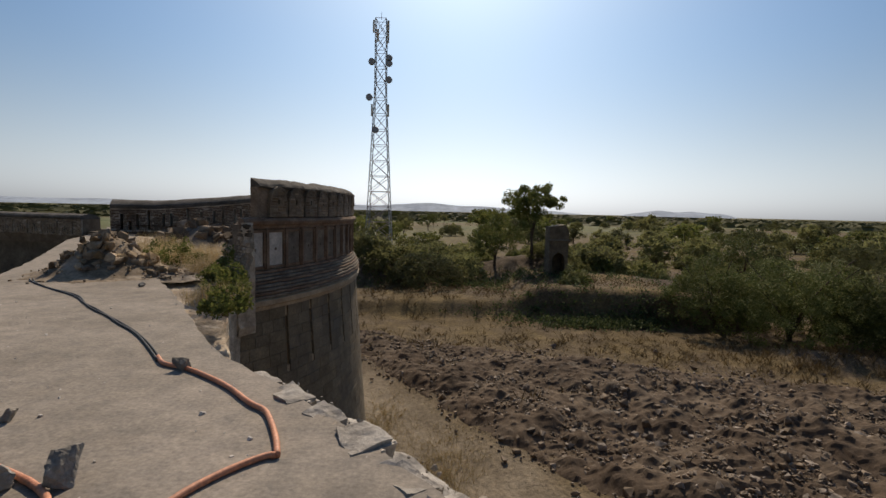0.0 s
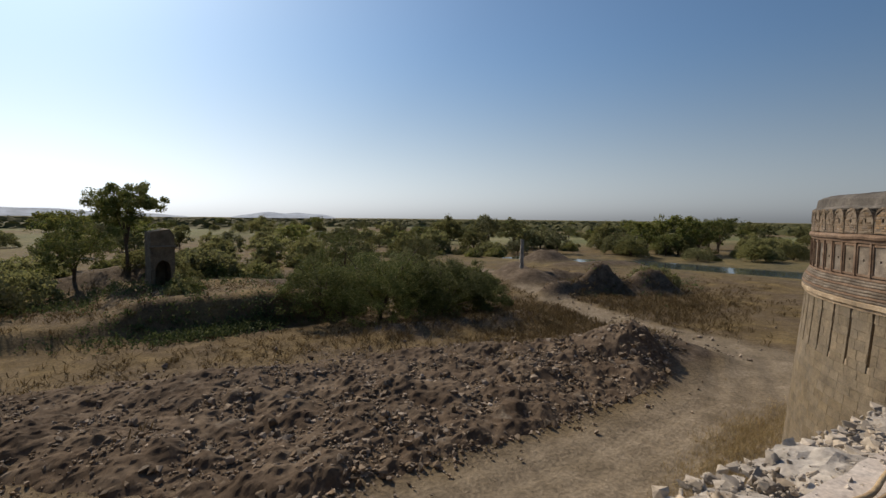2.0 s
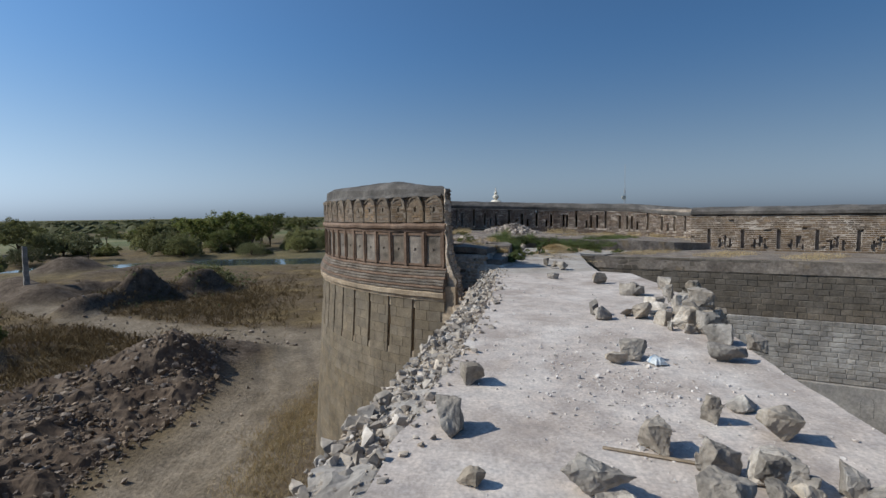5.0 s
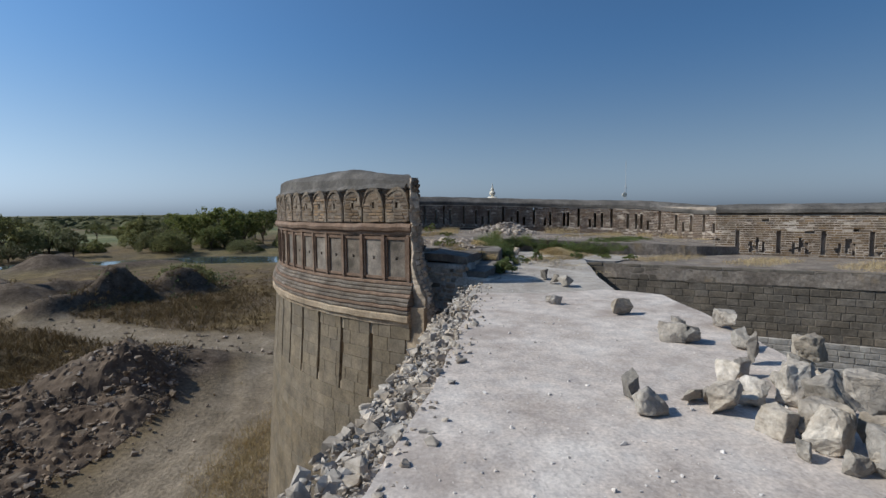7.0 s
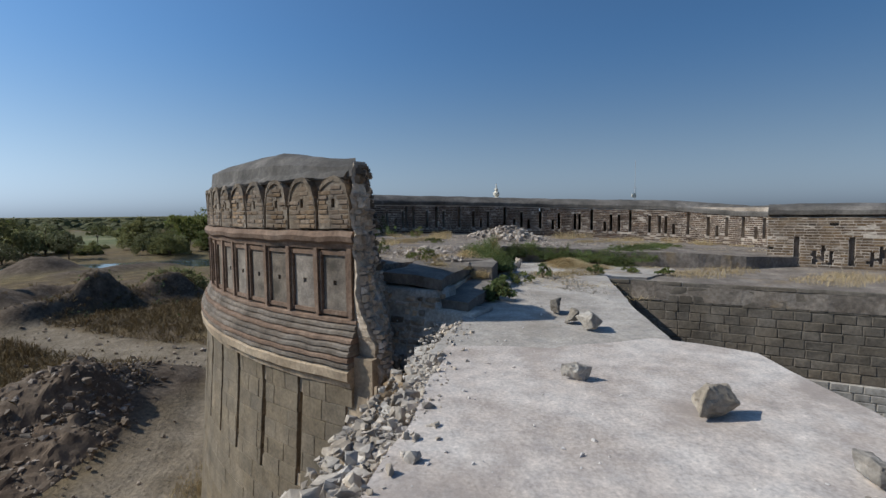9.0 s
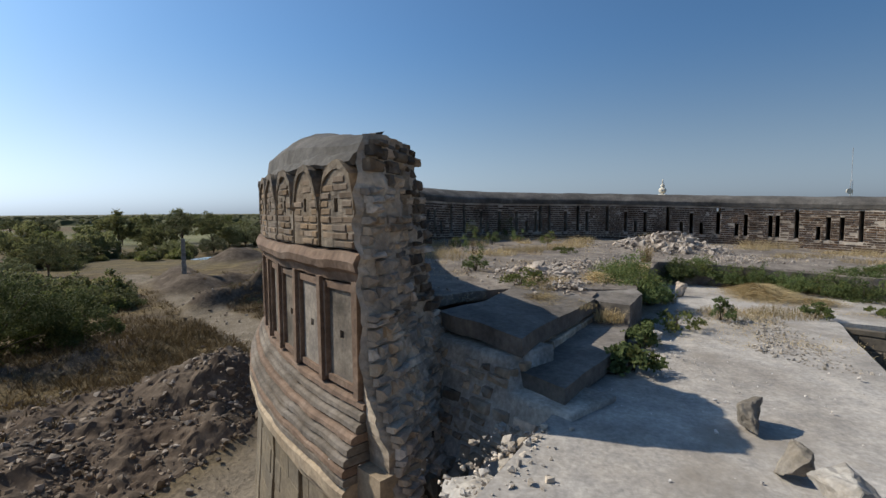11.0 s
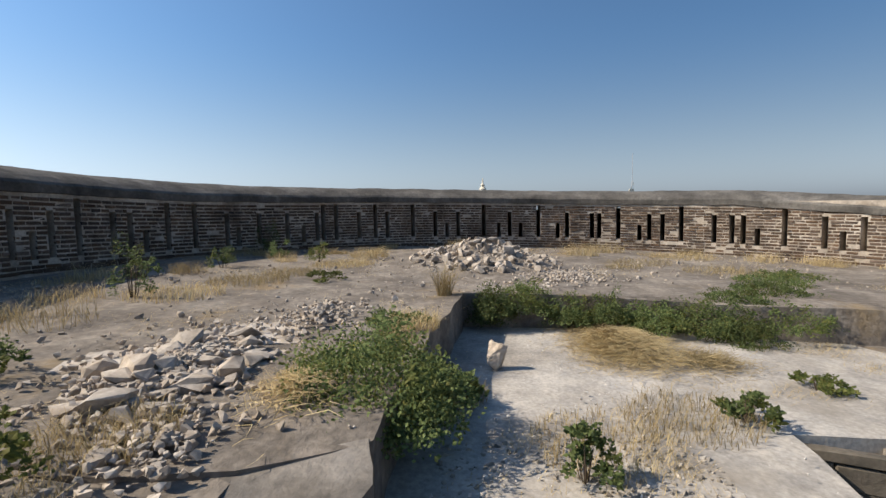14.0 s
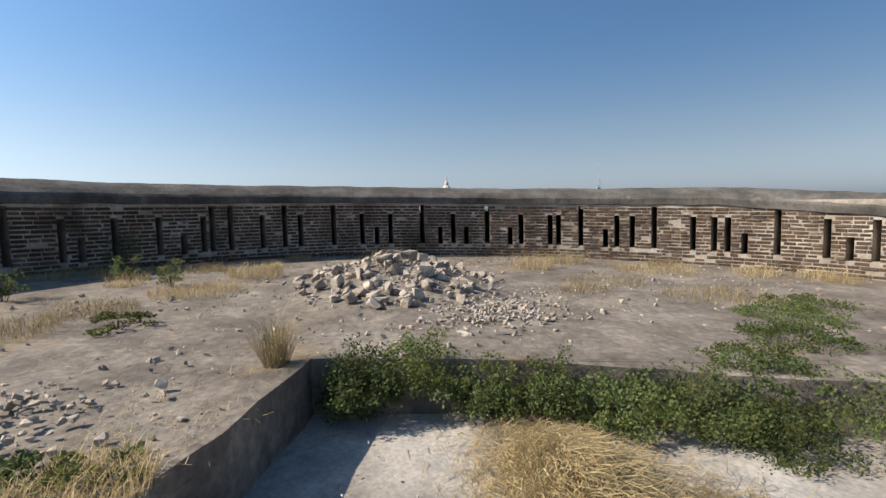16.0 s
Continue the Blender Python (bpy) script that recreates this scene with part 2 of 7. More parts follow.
M_SACK = surface("woven_plastic_sack", [(0.36, 0.38, 0.40), (0.43, 0.46, 0.475), (0.50, 0.525, 0.535)], 3.0, 0.6, 0.5, 60, stain=(0.33, 0.43, 0.55), stain_size=2.2, stain_at=0.60, spec=0.4)
M_STRIPE = surface("faded_blue_print", [(0.24, 0.34, 0.46), (0.34, 0.43, 0.53)], 5.0, 0.6, 0.3, 60, stain=(0.42, 0.45, 0.47), stain_size=4.0, stain_at=0.56, spec=0.4)
M_STEEL = surface("galvanised_steel", [(0.30, 0.31, 0.32), (0.42, 0.43, 0.44)], 4.0, 0.55, 0.1, 20, spec=0.5)
M_REDPAINT = surface("faded_red_white_paint", [(0.42, 0.30, 0.28), (0.50, 0.46, 0.45)], 1.0, 0.6, 0.1, 20)
M_WHITE = surface("temple_whitewash", [(0.55, 0.50, 0.40), (0.66, 0.62, 0.53)], 1.5, 0.9, 0.3, 12)
# distance haze is painted into the hills' blue-grey base colour
M_HILL = surface("haze_tinted_hill", [(0.30, 0.36, 0.44), (0.36, 0.42, 0.50)], 0.004, 1.0, 0.0, 0.02)


def leafy(name, tones, glow=0.25):
    """Thin leaves: matt, partly letting light through, each clump with its own tone."""
    m = bpy.data.materials.new(name)
    m.use_nodes = True
    n, l = m.node_tree.nodes, m.node_tree.links
    bsdf = n["Principled BSDF"]
    bsdf.inputs["Roughness"].default_value = 0.75
    bsdf.inputs["Specular IOR Level"].default_value = 0.2
    geo = n.new("ShaderNodeNewGeometry")
    info = n.new("ShaderNodeObjectInfo")
    ramp = n.new("ShaderNodeValToRGB")
    e = ramp.color_ramp.elements
    e[0].color, e[1].color = (*tones[0], 1), (*tones[1], 1)
    if len(tones) == 3:
        x = e.new(0.55)
        x.color = (*tones[2], 1)
    l.new(geo.outputs["Random Per Island"], ramp.inputs["Fac"])
    h = n.new("ShaderNodeHueSaturation")
    s = n.new("ShaderNodeMapRange")
    s.inputs["To Min"].default_value, s.inputs["To Max"].default_value = 0.7, 1.3
    l.new(info.outputs["Random"], s.inputs["Value"])
    l.new(s.outputs["Result"], h.inputs["Value"])
    l.new(ramp.outputs["Color"], h.inputs["Color"])
    l.new(h.outputs["Color"], bsdf.inputs["Base Color"])
    tr = n.new("ShaderNodeBsdfTranslucent")
    l.new(h.outputs["Color"], tr.inputs["Color"])
    mx = n.new("ShaderNodeMixShader")
    mx.inputs["Fac"].default_value = glow
    l.new(bsdf.outputs[0], mx.inputs[1])
    l.new(tr.outputs[0], mx.inputs[2])
    l.new(mx.outputs[0], n["Material Output"].inputs["Surface"])
    return m


M_LEAF = leafy("acacia_leaf", [(0.085, 0.109, 0.029), (0.196, 0.206, 0.064), (0.133, 0.152, 0.044)], 0.50)
# far leaves are lighter than near ones: distance haze put into the colour
M_LEAFFAR = leafy("haze_paled_leaf", [(0.123, 0.132, 0.054), (0.217, 0.208, 0.091), (0.167, 0.170, 0.073)], 0.50)
M_LEAFDRY = leafy("yellowing_leaf", [(0.095, 0.120, 0.032), (0.20, 0.19, 0.062), (0.13, 0.15, 0.045)], 0.50)
M_WEED = leafy("creeper_leaf", [(0.060, 0.088, 0.030), (0.190, 0.222, 0.085), (0.118, 0.152, 0.053)], 0.35)
M_YELLOW = leafy("yellow_blossom", [(0.35, 0.26, 0.03), (0.45, 0.36, 0.06)])
M_STRAW = leafy("dry_grass", [(0.30, 0.22, 0.11), (0.58, 0.46, 0.26), (0.44, 0.34, 0.18)], 0.25)
M_BRUSH = leafy("dry_brush", [(0.080, 0.054, 0.026), (0.176, 0.125, 0.060), (0.120, 0.085, 0.040)], 0.25)


# ---- mesh helpers ----
def mesh(name, verts, faces, mat, parent=None, label="", smooth=False):
    me = bpy.data.meshes.new(name)
    me.from_pydata([tuple(v) for v in verts], [], [tuple(f) for f in faces])
    me.materials.append(mat)
    if smooth:
        me.polygons.foreach_set("use_smooth", [True] * len(me.polygons))
    me.update()
    ob = new(name, me)
    if parent:
        ob.parent = parent
    if label:
        ob["label"] = label
    return ob


def part(name, bm, mat, parent, label=""):
    me = bpy.data.meshes.new(name)
    bm.to_mesh(me)
    bm.free()
    me.materials.append(mat)
    ob = new(name, me)
    ob.parent = parent
    if label:
        ob["label"] = label
    return ob


def empty(name, label, category, x=0, y=0, z=0, group="", kind=""):
    ob = new(name)
    ob.empty_display_size = 0.2
    ob.location = (x, y, z)
    return tagged(ob, label, category, group, kind)


class Bag:
    """Collects verts and faces of many pieces."""
    def __init__(self):
        self.v, self.f = [], []

    def add(self, verts, faces):
        k = len(self.v)
        self.v.extend(verts)
        self.f.extend([tuple(i + k for i in f) for f in faces])


BLOCK_F = [(0, 1, 5, 4), (1, 2, 6, 5), (2, 3, 7, 6), (3, 0, 4, 7), (4, 5, 9, 8), (5, 6, 10, 9), (6, 7, 11, 10), (7, 4, 8, 11), (8, 9, 10, 11)]


def block(o, u, w, n, a, h, d, e, rnd=None, j=0.0):
    """A dressed block on a wall: o its lower corner, u along, w up, n out; a wide, h high, d proud, e the worn edge."""
    o, u, w, n = Vector(o), Vector(u), Vector(w), Vector(n)
    r = [(rnd.uniform(-j, j), rnd.uniform(-j, j), rnd.uniform(-j, j)) for _ in range(4)] if rnd else [(0, 0, 0)] * 4
    q = [(0, 0), (a, 0), (a, h), (0, h)]
    c = [(e, e), (a - e, e), (a - e, h - e), (e, h - e)]
    return ([o + u * p[0] + w * p[1] - n * 0.04 for p in q] + [o + u * (p[0] + s[0] * 0.5) + w * (p[1] + s[1] * 0.5) + n * (d - e) for p, s in zip(q, r)]
            + [o + u * (p[0] + s[0]) + w * (p[1] + s[1]) + n * (d + s[2]) for p, s in zip(c, r)])


def hull(rnd, n=13, sx=1.0, sy=1.0, sz=1.0, boxy=0.6):
    """An angular stone as verts and faces, standing on z = 0, about 1 across."""
    bm = bmesh.new()
    for i in range(n):
        p = Vector((rnd.uniform(-1, 1), rnd.uniform(-1, 1), rnd.uniform(-1, 1)))
        m = max(abs(p.x), abs(p.y), abs(p.z))
        p = p.lerp(p / m, boxy) if boxy else p.normalized()
        bm.verts.new((p.x * sx * 0.5, p.y * sy * 0.5, p.z * sz * 0.5))
    res = bmesh.ops.convex_hull(bm, input=list(bm.verts))
    bmesh.ops.delete(bm, geom=list({g for g in res["geom_interior"] + res["geom_unused"] if isinstance(g, bmesh.types.BMVert)}), context="VERTS")
    lo = min(v.co.z for v in bm.verts)
    bm.verts.index_update()
    vs = [(v.co.x, v.co.y, v.co.z - lo) for v in bm.verts]
    fs = [tuple(v.index for v in f.verts) for f in bm.faces]
    bm.free()
    return vs, fs


RR = random.Random(7)
STONES = [hull(RR, RR.choice((11, 14, 18)), 1, RR.uniform(0.6, 1), RR.uniform(0.5, 0.9), RR.uniform(0.3, 0.9)) for _ in range(16)]


def scatter_stones(bag, spots, rnd):
    """spots: (x, y, z, size)."""
    for x, y, z, s in spots:
        vs, fs = rnd.choice(STONES)
        a, b = rnd.uniform(0, 6.28), rnd.uniform(-0.5, 0.5)
        ca, sa, cb, sb = math.cos(a), math.sin(a), math.cos(b), math.sin(b)
        out = []
        for p in vs:
            px, pz = p[0] * cb - (p[2] - 0.35) * sb, p[0] * sb + (p[2] - 0.35) * cb
            out.append((x + s * (px * ca - p[1] * sa), y + s * (px * sa + p[1] * ca), z + s * (pz + 0.28)))
        bag.add(out, fs)


def prism(name, pts, top, bottom, mat, parent=None, label="", batter=0.0):
    """A solid from a plan outline; top may be a number or one height for each point."""
    n = len(pts)
    t = top if isinstance(top, (list, tuple)) else [top] * n
    v = [(x, y, z) for (x, y), z in zip(pts, t)] + [(x, y, bottom) for x, y in pts]
    f = [tuple(range(n)), tuple(range(2 * n - 1, n - 1, -1))] + [(i, n + i, n + (i + 1) % n, (i + 1) % n) for i in range(n)]
    ob = mesh(name, v, f, mat, parent, label)
    bm = bmesh.new()
    bm.from_mesh(ob.data)
    bmesh.ops.recalc_face_normals(bm, faces=bm.faces)
    bm.to_mesh(ob.data)
    bm.free()
    return ob


def tube(name, pts, radius, mat, parent=None, label="", sides=8, smooth_pts=4):
    """A tapering or even tube through points, with a spline between them."""
    P = [Vector(p) for p in pts]
    fine = []
    for i in range(len(P) - 1):
        p0, p1, p2, p3 = P[max(i - 1, 0)], P[i], P[i + 1], P[min(i + 2, len(P) - 1)]
        for k in range(smooth_pts):
            t = k / smooth_pts
            fine.append(0.5 * ((2 * p1) + (p2 - p0) * t + (2 * p0 - 5 * p1 + 4 * p2 - p3) * t * t + (3 * p1 - p0 - 3 * p2 + p3) * t ** 3))
    fine.append(P[-1])
    v, f = [], []
    for i, p in enumerate(fine):
        d = (fine[min(i + 1, len(fine) - 1)] - fine[max(i - 1, 0)]).normalized()
        a = d.cross(Vector((0, 0, 1)) if abs(d.z) < 0.9 else Vector((1, 0, 0))).normalized()
        b = a.cross(d)
        r = radius if not callable(radius) else radius(i / (len(fine) - 1))
        for k in range(sides):
            c = 2 * math.pi * k / sides
            v.append(p + a * math.cos(c) * r + b * math.sin(c) * r)
    for i in range(len(fine) - 1):
        for k in range(sides):
            f.append((i * sides + k, i * sides + (k + 1) % sides, (i + 1) * sides + (k + 1) % sides, (i + 1) * sides + k))
    f += [tuple(range(sides - 1, -1, -1)), tuple(range(len(v) - sides, len(v)))]
    return mesh(name, v, f, mat, parent, label, True)


# ---- ground ----
GROUND = -8.7


np.seterr(over="ignore")


def ridge(x, y, x0, y0, x1, y1, h, w):
    """A bank along a line, as a smooth bump."""
    dx, dy = x1 - x0, y1 - y0
    t = np.clip(((x - x0) * dx + (y - y0) * dy) / (dx * dx + dy * dy + 1e-9), 0, 1)
    d2 = (x - x0 - t * dx) ** 2 + (y - y0 - t * dy) ** 2
    return h * np.exp(-d2 / (w * w))


def wave(x, y, s, k):
    """Cheap smooth noise from turned sines."""
    v = 0
    for i in range(5):
        a = 1.7 * i + k
        v = v + np.sin((x * math.cos(a) + y * math.sin(a)) / s * (1 + 0.31 * i) + 2.1 * i + k) / (1 + 0.4 * i)
    return v / 3


def track(x, y):
    """How far a spot lies from the dirt track's middle line, in track half-widths."""
    best = np.full_like(x, 99.0)
    line = [(-22, 40, 3.0), (-9, 32, 3.0), (-1, 20.5, 2.6), (5, 13, 2.8), (13, 10.5, 3.4), (22, 9.0, 3.6), (31, 7.5, 4.0), (42, 11.5, 4.5), (46, 22, 2.6), (53, 35, 2.0), (62, 48, 2.0), (75, 70, 2.0)]
    for (x0, y0, w0), (x1, y1, w1) in zip(line, line[1:]):
        dx, dy = x1 - x0, y1 - y0
        t = np.clip(((x - x0) * dx + (y - y0) * dy) / (dx * dx + dy * dy), 0, 1)
        d = np.hypot(x - x0 - t * dx, y - y0 - t * dy) / (w0 + (w1 - w0) * t)
        best = np.minimum(best, d)
    return best


def spoil_mask(x, y):
    """Where the dug spoil and rubble lie: between the track and the bank."""
    a = 1 / (1 + np.exp(-(track(x, y) - 1.25) * 6))
    line = 33 - 0.36 * (x - 5) + 2.2 * wave(x, y, 5.0, 1.0)
    b = 1 / (1 + np.exp((y - line) * 0.7))
    c = 1 / (1 + np.exp(-(x + 12) * 0.5)) * 1 / (1 + np.exp((x - 41) * 0.8))
    d = 1 / (1 + np.exp(-(y - 9.5) * 1.5))
    return a * b * c * d


# banks and heaps: from, to, height, half-width
HEAPS = ((55, 37, 64, 34.5, 1.9, 1.7), (63, 34.8, 68.6, 29.4, 1.9, 1.8), (67.6, 30.2, 69.2, 28.4, 1.7, 2.3), (64, 47, 70, 55, 2.2, 3.6), (68.6, 44.6, 70.6, 41.8, 1.6, 2.0), (98, 69, 103, 70, 3.0, 4.0), (92, 58, 110, 52, 1.0, 4.0), (26, 34, 40, 30, 0.9, 2.5),
         (-14, 70, -4, 66, 2.4, 4.0), (5, 74, 14, 70, 1.8, 4.0), (30, 62, 40, 57, 1.4, 5.0), (33, 16.0, 38, 14.5, 1.15, 3.2), (25, 18, 33, 16.5, 0.7, 3.4))


def height(x, y):
    z = np.full_like(x, GROUND)
    near = np.exp(-((x - 20) ** 2 + (y - 30) ** 2) / 90 ** 2)
    s = spoil_mask(x, y)
    z = z + s * (0.55 + 0.5 * wave(x, y, 2.6, 0.3) + 0.30 * wave(x, y, 1.0, 2.0) + 0.16 * wave(x, y, 0.45, 4.0))
    z = z + 0.10 * wave(x, y, 6.0, 5.0) * near + 0.03 * wave(x, y, 0.9, 3.0) * near
    # terrace beyond the spoil
    edge = y - (46 - 0.10 * (x - 10)) - 2.5 * wave(x, y, 7.0, 2.2)
    up = 1 / (1 + np.exp(-edge * 2.4))
    up = up * (1 / (1 + np.exp((x - 27) * 0.6)))
    z = z + up * (1.3 + 1.9 / (1 + np.exp(-(x - 8.5) * 1.3)) + 0.4 * wave(x, y, 5.0, 3.3)) * np.exp(-np.maximum(edge, 0) / 60)
    # heaps and cuttings by the far track
    for x0, y0, x1, y1, h, w in HEAPS:
        z = z + ridge(x, y, x0, y0, x1, y1, h, w) * (1 + 0.25 * wave(x, y, 1.6, 1.5) + 0.1 * wave(x, y, 0.7, 0.5))
    # river bed
    z = z - ridge(x, y, 112, 84, 121, 52, 1.7, 8) - ridge(x, y, 121, 52, 122, 14, 1.7, 9)
    # ruts
    tr = track(x, y)
    z = z - 0.15 * np.exp(-((tr - 0.40) / 0.13) ** 2) - 0.13 * np.exp(-((tr - 0.05) / 0.13) ** 2)
    return z


GX, GY = np.meshgrid(np.arange(-60, 160, 0.2), np.arange(-20, 112, 0.2), indexing="ij")
GRID = {"z": height(GX, GY), "track": track(GX, GY), "spoil": spoil_mask(GX, GY)}


def grid(name, x, y):
    """A value looked up on the fine grid of the near plain."""
    return float(GRID[name][int((x + 60) / 0.2 + 0.5), int((y + 20) / 0.2 + 0.5)])


def zat(x, y):
    if -59 < x < 159 and -19 < y < 111:
        return grid("z", x, y)
    return float(height(np.array([float(x)]), np.array([float(y)]))[0])


def build_ground():
    n = 620
    s = np.linspace(-1, 1, n)
    k = 6.2
    ax = np.sinh(k * s) / np.sinh(k)
    X, Y = np.meshgrid(18 + 3800 * ax, 22 + 3800 * ax, indexing="ij")
    Z = height(X, Y)
    co = np.stack([X, Y, Z], -1).reshape(-1, 3)
    i = np.arange(n * n).reshape(n, n)
    quads = np.stack([i[:-1, :-1], i[1:, :-1], i[1:, 1:], i[:-1, 1:]], -1).reshape(-1, 4)
    me = bpy.data.meshes.new("ground")
    me.vertices.add(len(co))
    me.vertices.foreach_set("co", co.ravel())
    me.loops.add(quads.size)
    me.loops.foreach_set("vertex_index", quads.ravel())
    me.polygons.add(len(quads))
    me.polygons.foreach_set("loop_start", np.arange(0, quads.size, 4))
    me.update()
    me.validate()
    at = me.color_attributes.new("zones", "FLOAT_COLOR", "POINT")
    tr = track(X, Y)
    road = 1 / (1 + np.exp((tr - 1.0 - 0.15 * wave(X, Y, 1.5, 1)) * 9))
    spoil = spoil_mask(X, Y)
    R = np.hypot(X - 20, Y - 20)
    heaps = sum(ridge(X, Y, *q) for q in HEAPS)
    spoil = np.maximum(spoil, np.clip((heaps - 0.25) / 0.5, 0, 1))
    road = road * (1 - np.clip((heaps - 0.15) / 0.5, 0, 1))
    green = np.clip(0.5 + 0.9 * wave(X, Y, 38, 0.7), 0, 1) * np.clip((R - 75) / 60, 0, 1)
    col = np.stack([road, spoil, green, np.ones_like(road)], -1).reshape(-1, 4)
    at.data.foreach_set("color", col.astype(np.float32).ravel())
    me.polygons.foreach_set("use_smooth", [True] * len(me.polygons))
    me.materials.append(ground_material())
    return tagged(new("ground", me), "dry earth plain with a dirt track, dug spoil and straw-coloured grass", "ground", kind="structure")


def ground_material():
    m = bpy.data.materials.new("dry_earth")
    m.use_nodes = True
    n, l = m.node_tree.nodes, m.node_tree.links
    bsdf = n["Principled BSDF"]
    bsdf.inputs["Roughness"].default_value = 0.95
    bsdf.inputs["Specular IOR Level"].default_value = 0.1
    geo = n.new("ShaderNodeNewGeometry")
    zones = n.new("ShaderNodeAttribute")
    zones.attribute_name = "zones"
    sep = n.new("ShaderNodeSeparateColor")
    l.new(zones.outputs["Color"], sep.inputs["Color"])

    def ramp(scale, cols, detail=8.0):
        t = n.new("ShaderNodeTexNoise")
        t.inputs["Scale"].default_value, t.inputs["Detail"].default_value, t.inputs["Roughness"].default_value = scale, detail, 0.65
        l.new(geo.outputs["Position"], t.inputs["Vector"])
        r = n.new("ShaderNodeValToRGB")
        e = r.color_ramp.elements
        e[0].position, e[1].position = 0.34, 0.68
        e[0].color, e[1].color = (*cols[0], 1), (*cols[-1], 1)
        if len(cols) == 3:
            x = e.new(0.5)
            x.color = (*cols[1], 1)
        l.new(t.outputs["Fac"], r.inputs["Fac"])
        return r.outputs["Color"], t.outputs["Fac"]

    def mix(a, b, fac, kind="MIX"):
        x = n.new("ShaderNodeMix")
        x.data_type, x.blend_type = "RGBA", kind
        l.new(a, x.inputs["A"])
        l.new(b, x.inputs["B"])
        if isinstance(fac, float):
            x.inputs["Factor"].default_value = fac
        else:
            l.new(fac, x.inputs["Factor"])
        return x.outputs["Result"]

    grass, _ = ramp(0.35, [(0.082, 0.058, 0.027), (0.138, 0.100, 0.046), (0.225, 0.165, 0.078)])
    earth, _ = ramp(0.9, [(0.064, 0.047, 0.034), (0.100, 0.076, 0.056), (0.155, 0.122, 0.091)])
    road, _ = ramp(0.5, [(0.140, 0.113, 0.080), (0.190, 0.155, 0.113), (0.255, 0.212, 0.159)])
    field, _ = ramp(0.02, [(0.085, 0.108, 0.050), (0.13, 0.145, 0.070), (0.22, 0.20, 0.112)])
    patch, pf = ramp(0.12, [(0.0, 0.0, 0.0), (1.0, 1.0, 1.0)], 10.0)
    fine, ff = ramp(5.0, [(0.7, 0.7, 0.7), (1.0, 1.0, 1.0), (1.35, 1.33, 1.28)], 6.0)
    c = mix(grass, earth, patch)
    c = mix(c, field, sep.outputs["Blue"])
    c = mix(c, earth, sep.outputs["Green"])
    c = mix(c, road, sep.outputs["Red"])
    c = mix(c, fine, 1.0, "MULTIPLY")
    l.new(c, bsdf.inputs["Base Color"])
    b = n.new("ShaderNodeBump")
    b.inputs["Strength"].default_value, b.inputs["Distance"].default_value = 0.7, 0.12
    l.new(ff, b.inputs["Height"])
    l.new(b.outputs["Normal"], bsdf.inputs["Normal"])
    return m


build_ground()


def build_water():
    m = bpy.data.materials.new("still_water")
    m.use_nodes = True
    b = m.node_tree.nodes["Principled BSDF"]
    b.inputs["Base Color"].default_value = (0.05, 0.07, 0.075, 1)
    b.inputs["Roughness"].default_value = 0.08
    v = [(101, 88), (110, 52), (112, 30), (108, 14), (134, 10), (136, 34), (132, 56), (124, 90)]
    ob = mesh("water", [(x, y, GROUND - 0.75) for x, y in v], [tuple(range(len(v)))][:1], m)
    tagged(ob, "still river pool reflecting the sky", "water", kind="structure")


build_water()


def value_noise(x, y, s, seed):
    """Lattice noise in 0 to 1 on arrays."""
    x, y = x / s + 1000 + seed * 17.3, y / s + 1000 + seed * 9.1
    i, j = np.floor(x).astype(np.int64), np.floor(y).astype(np.int64)
    u, v = x - i, y - j
    u, v = u * u * (3 - 2 * u), v * v * (3 - 2 * v)

    def h(a, b):
        k = (a * 374761393 + b * 668265263 + seed * 974711) & 0x7FFFFFFF
        k = ((k ^ (k >> 13)) * 1274126177) & 0x7FFFFFFF
        return ((k ^ (k >> 16)) & 0xFFFF) / 65535.0
    return (h(i, j) * (1 - u) + h(i + 1, j) * u) * (1 - v) + (h(i, j + 1) * (1 - u) + h(i + 1, j + 1) * u) * v


def build_spoil():
    """Dug earth in clods: a fine sheet that lies over the ground where the spoil is."""
    xs, ys = np.arange(-12, 44, 0.12), np.arange(9, 40, 0.12)
    X, Y = np.meshgrid(xs, ys, indexing="ij")
    m = spoil_mask(X, Y)
    lump = 0.30 * value_noise(X, Y, 1.1, 1) ** 1.5 + 0.22 * value_noise(X, Y, 0.5, 2) ** 2 + 0.16 * value_noise(X, Y, 0.24, 3) ** 2
    Z = height(X, Y) + np.clip(m * 1.6, 0, 1) * lump - 0.10 - 0.35 * (1 - np.clip(m * 3, 0, 1))
    nx, ny = X.shape
    i = np.arange(nx * ny).reshape(nx, ny)
    q = np.stack([i[:-1, :-1], i[1:, :-1], i[1:, 1:], i[:-1, 1:]], -1)
    keep = (m[:-1, :-1] > 0.02)
    q = q[keep].reshape(-1, 4)
    ob = mesh("spoil_earth", np.stack([X, Y, Z], -1).reshape(-1, 3).tolist(), q.tolist(), M_EARTH)
    tagged(ob, "dug brown earth lying in rough clods", "earth", kind="stuff")


build_spoil()

# ---- fort walls ----
NE = (0.98, 1.4)      # outer corner where the two wall arms meet
N_EDGE = [(0.98, 1.4), (-0.04, 2.59), (-0.58, 3.22), (-1.35, 4.11), (-2.17, 4.79), (-2.76, 5.58), (-4.63, 8.35), (-5.6, 9.6), (-9.3, 15.0), (-14.5, 23.0), (-17.6, 28.5)]
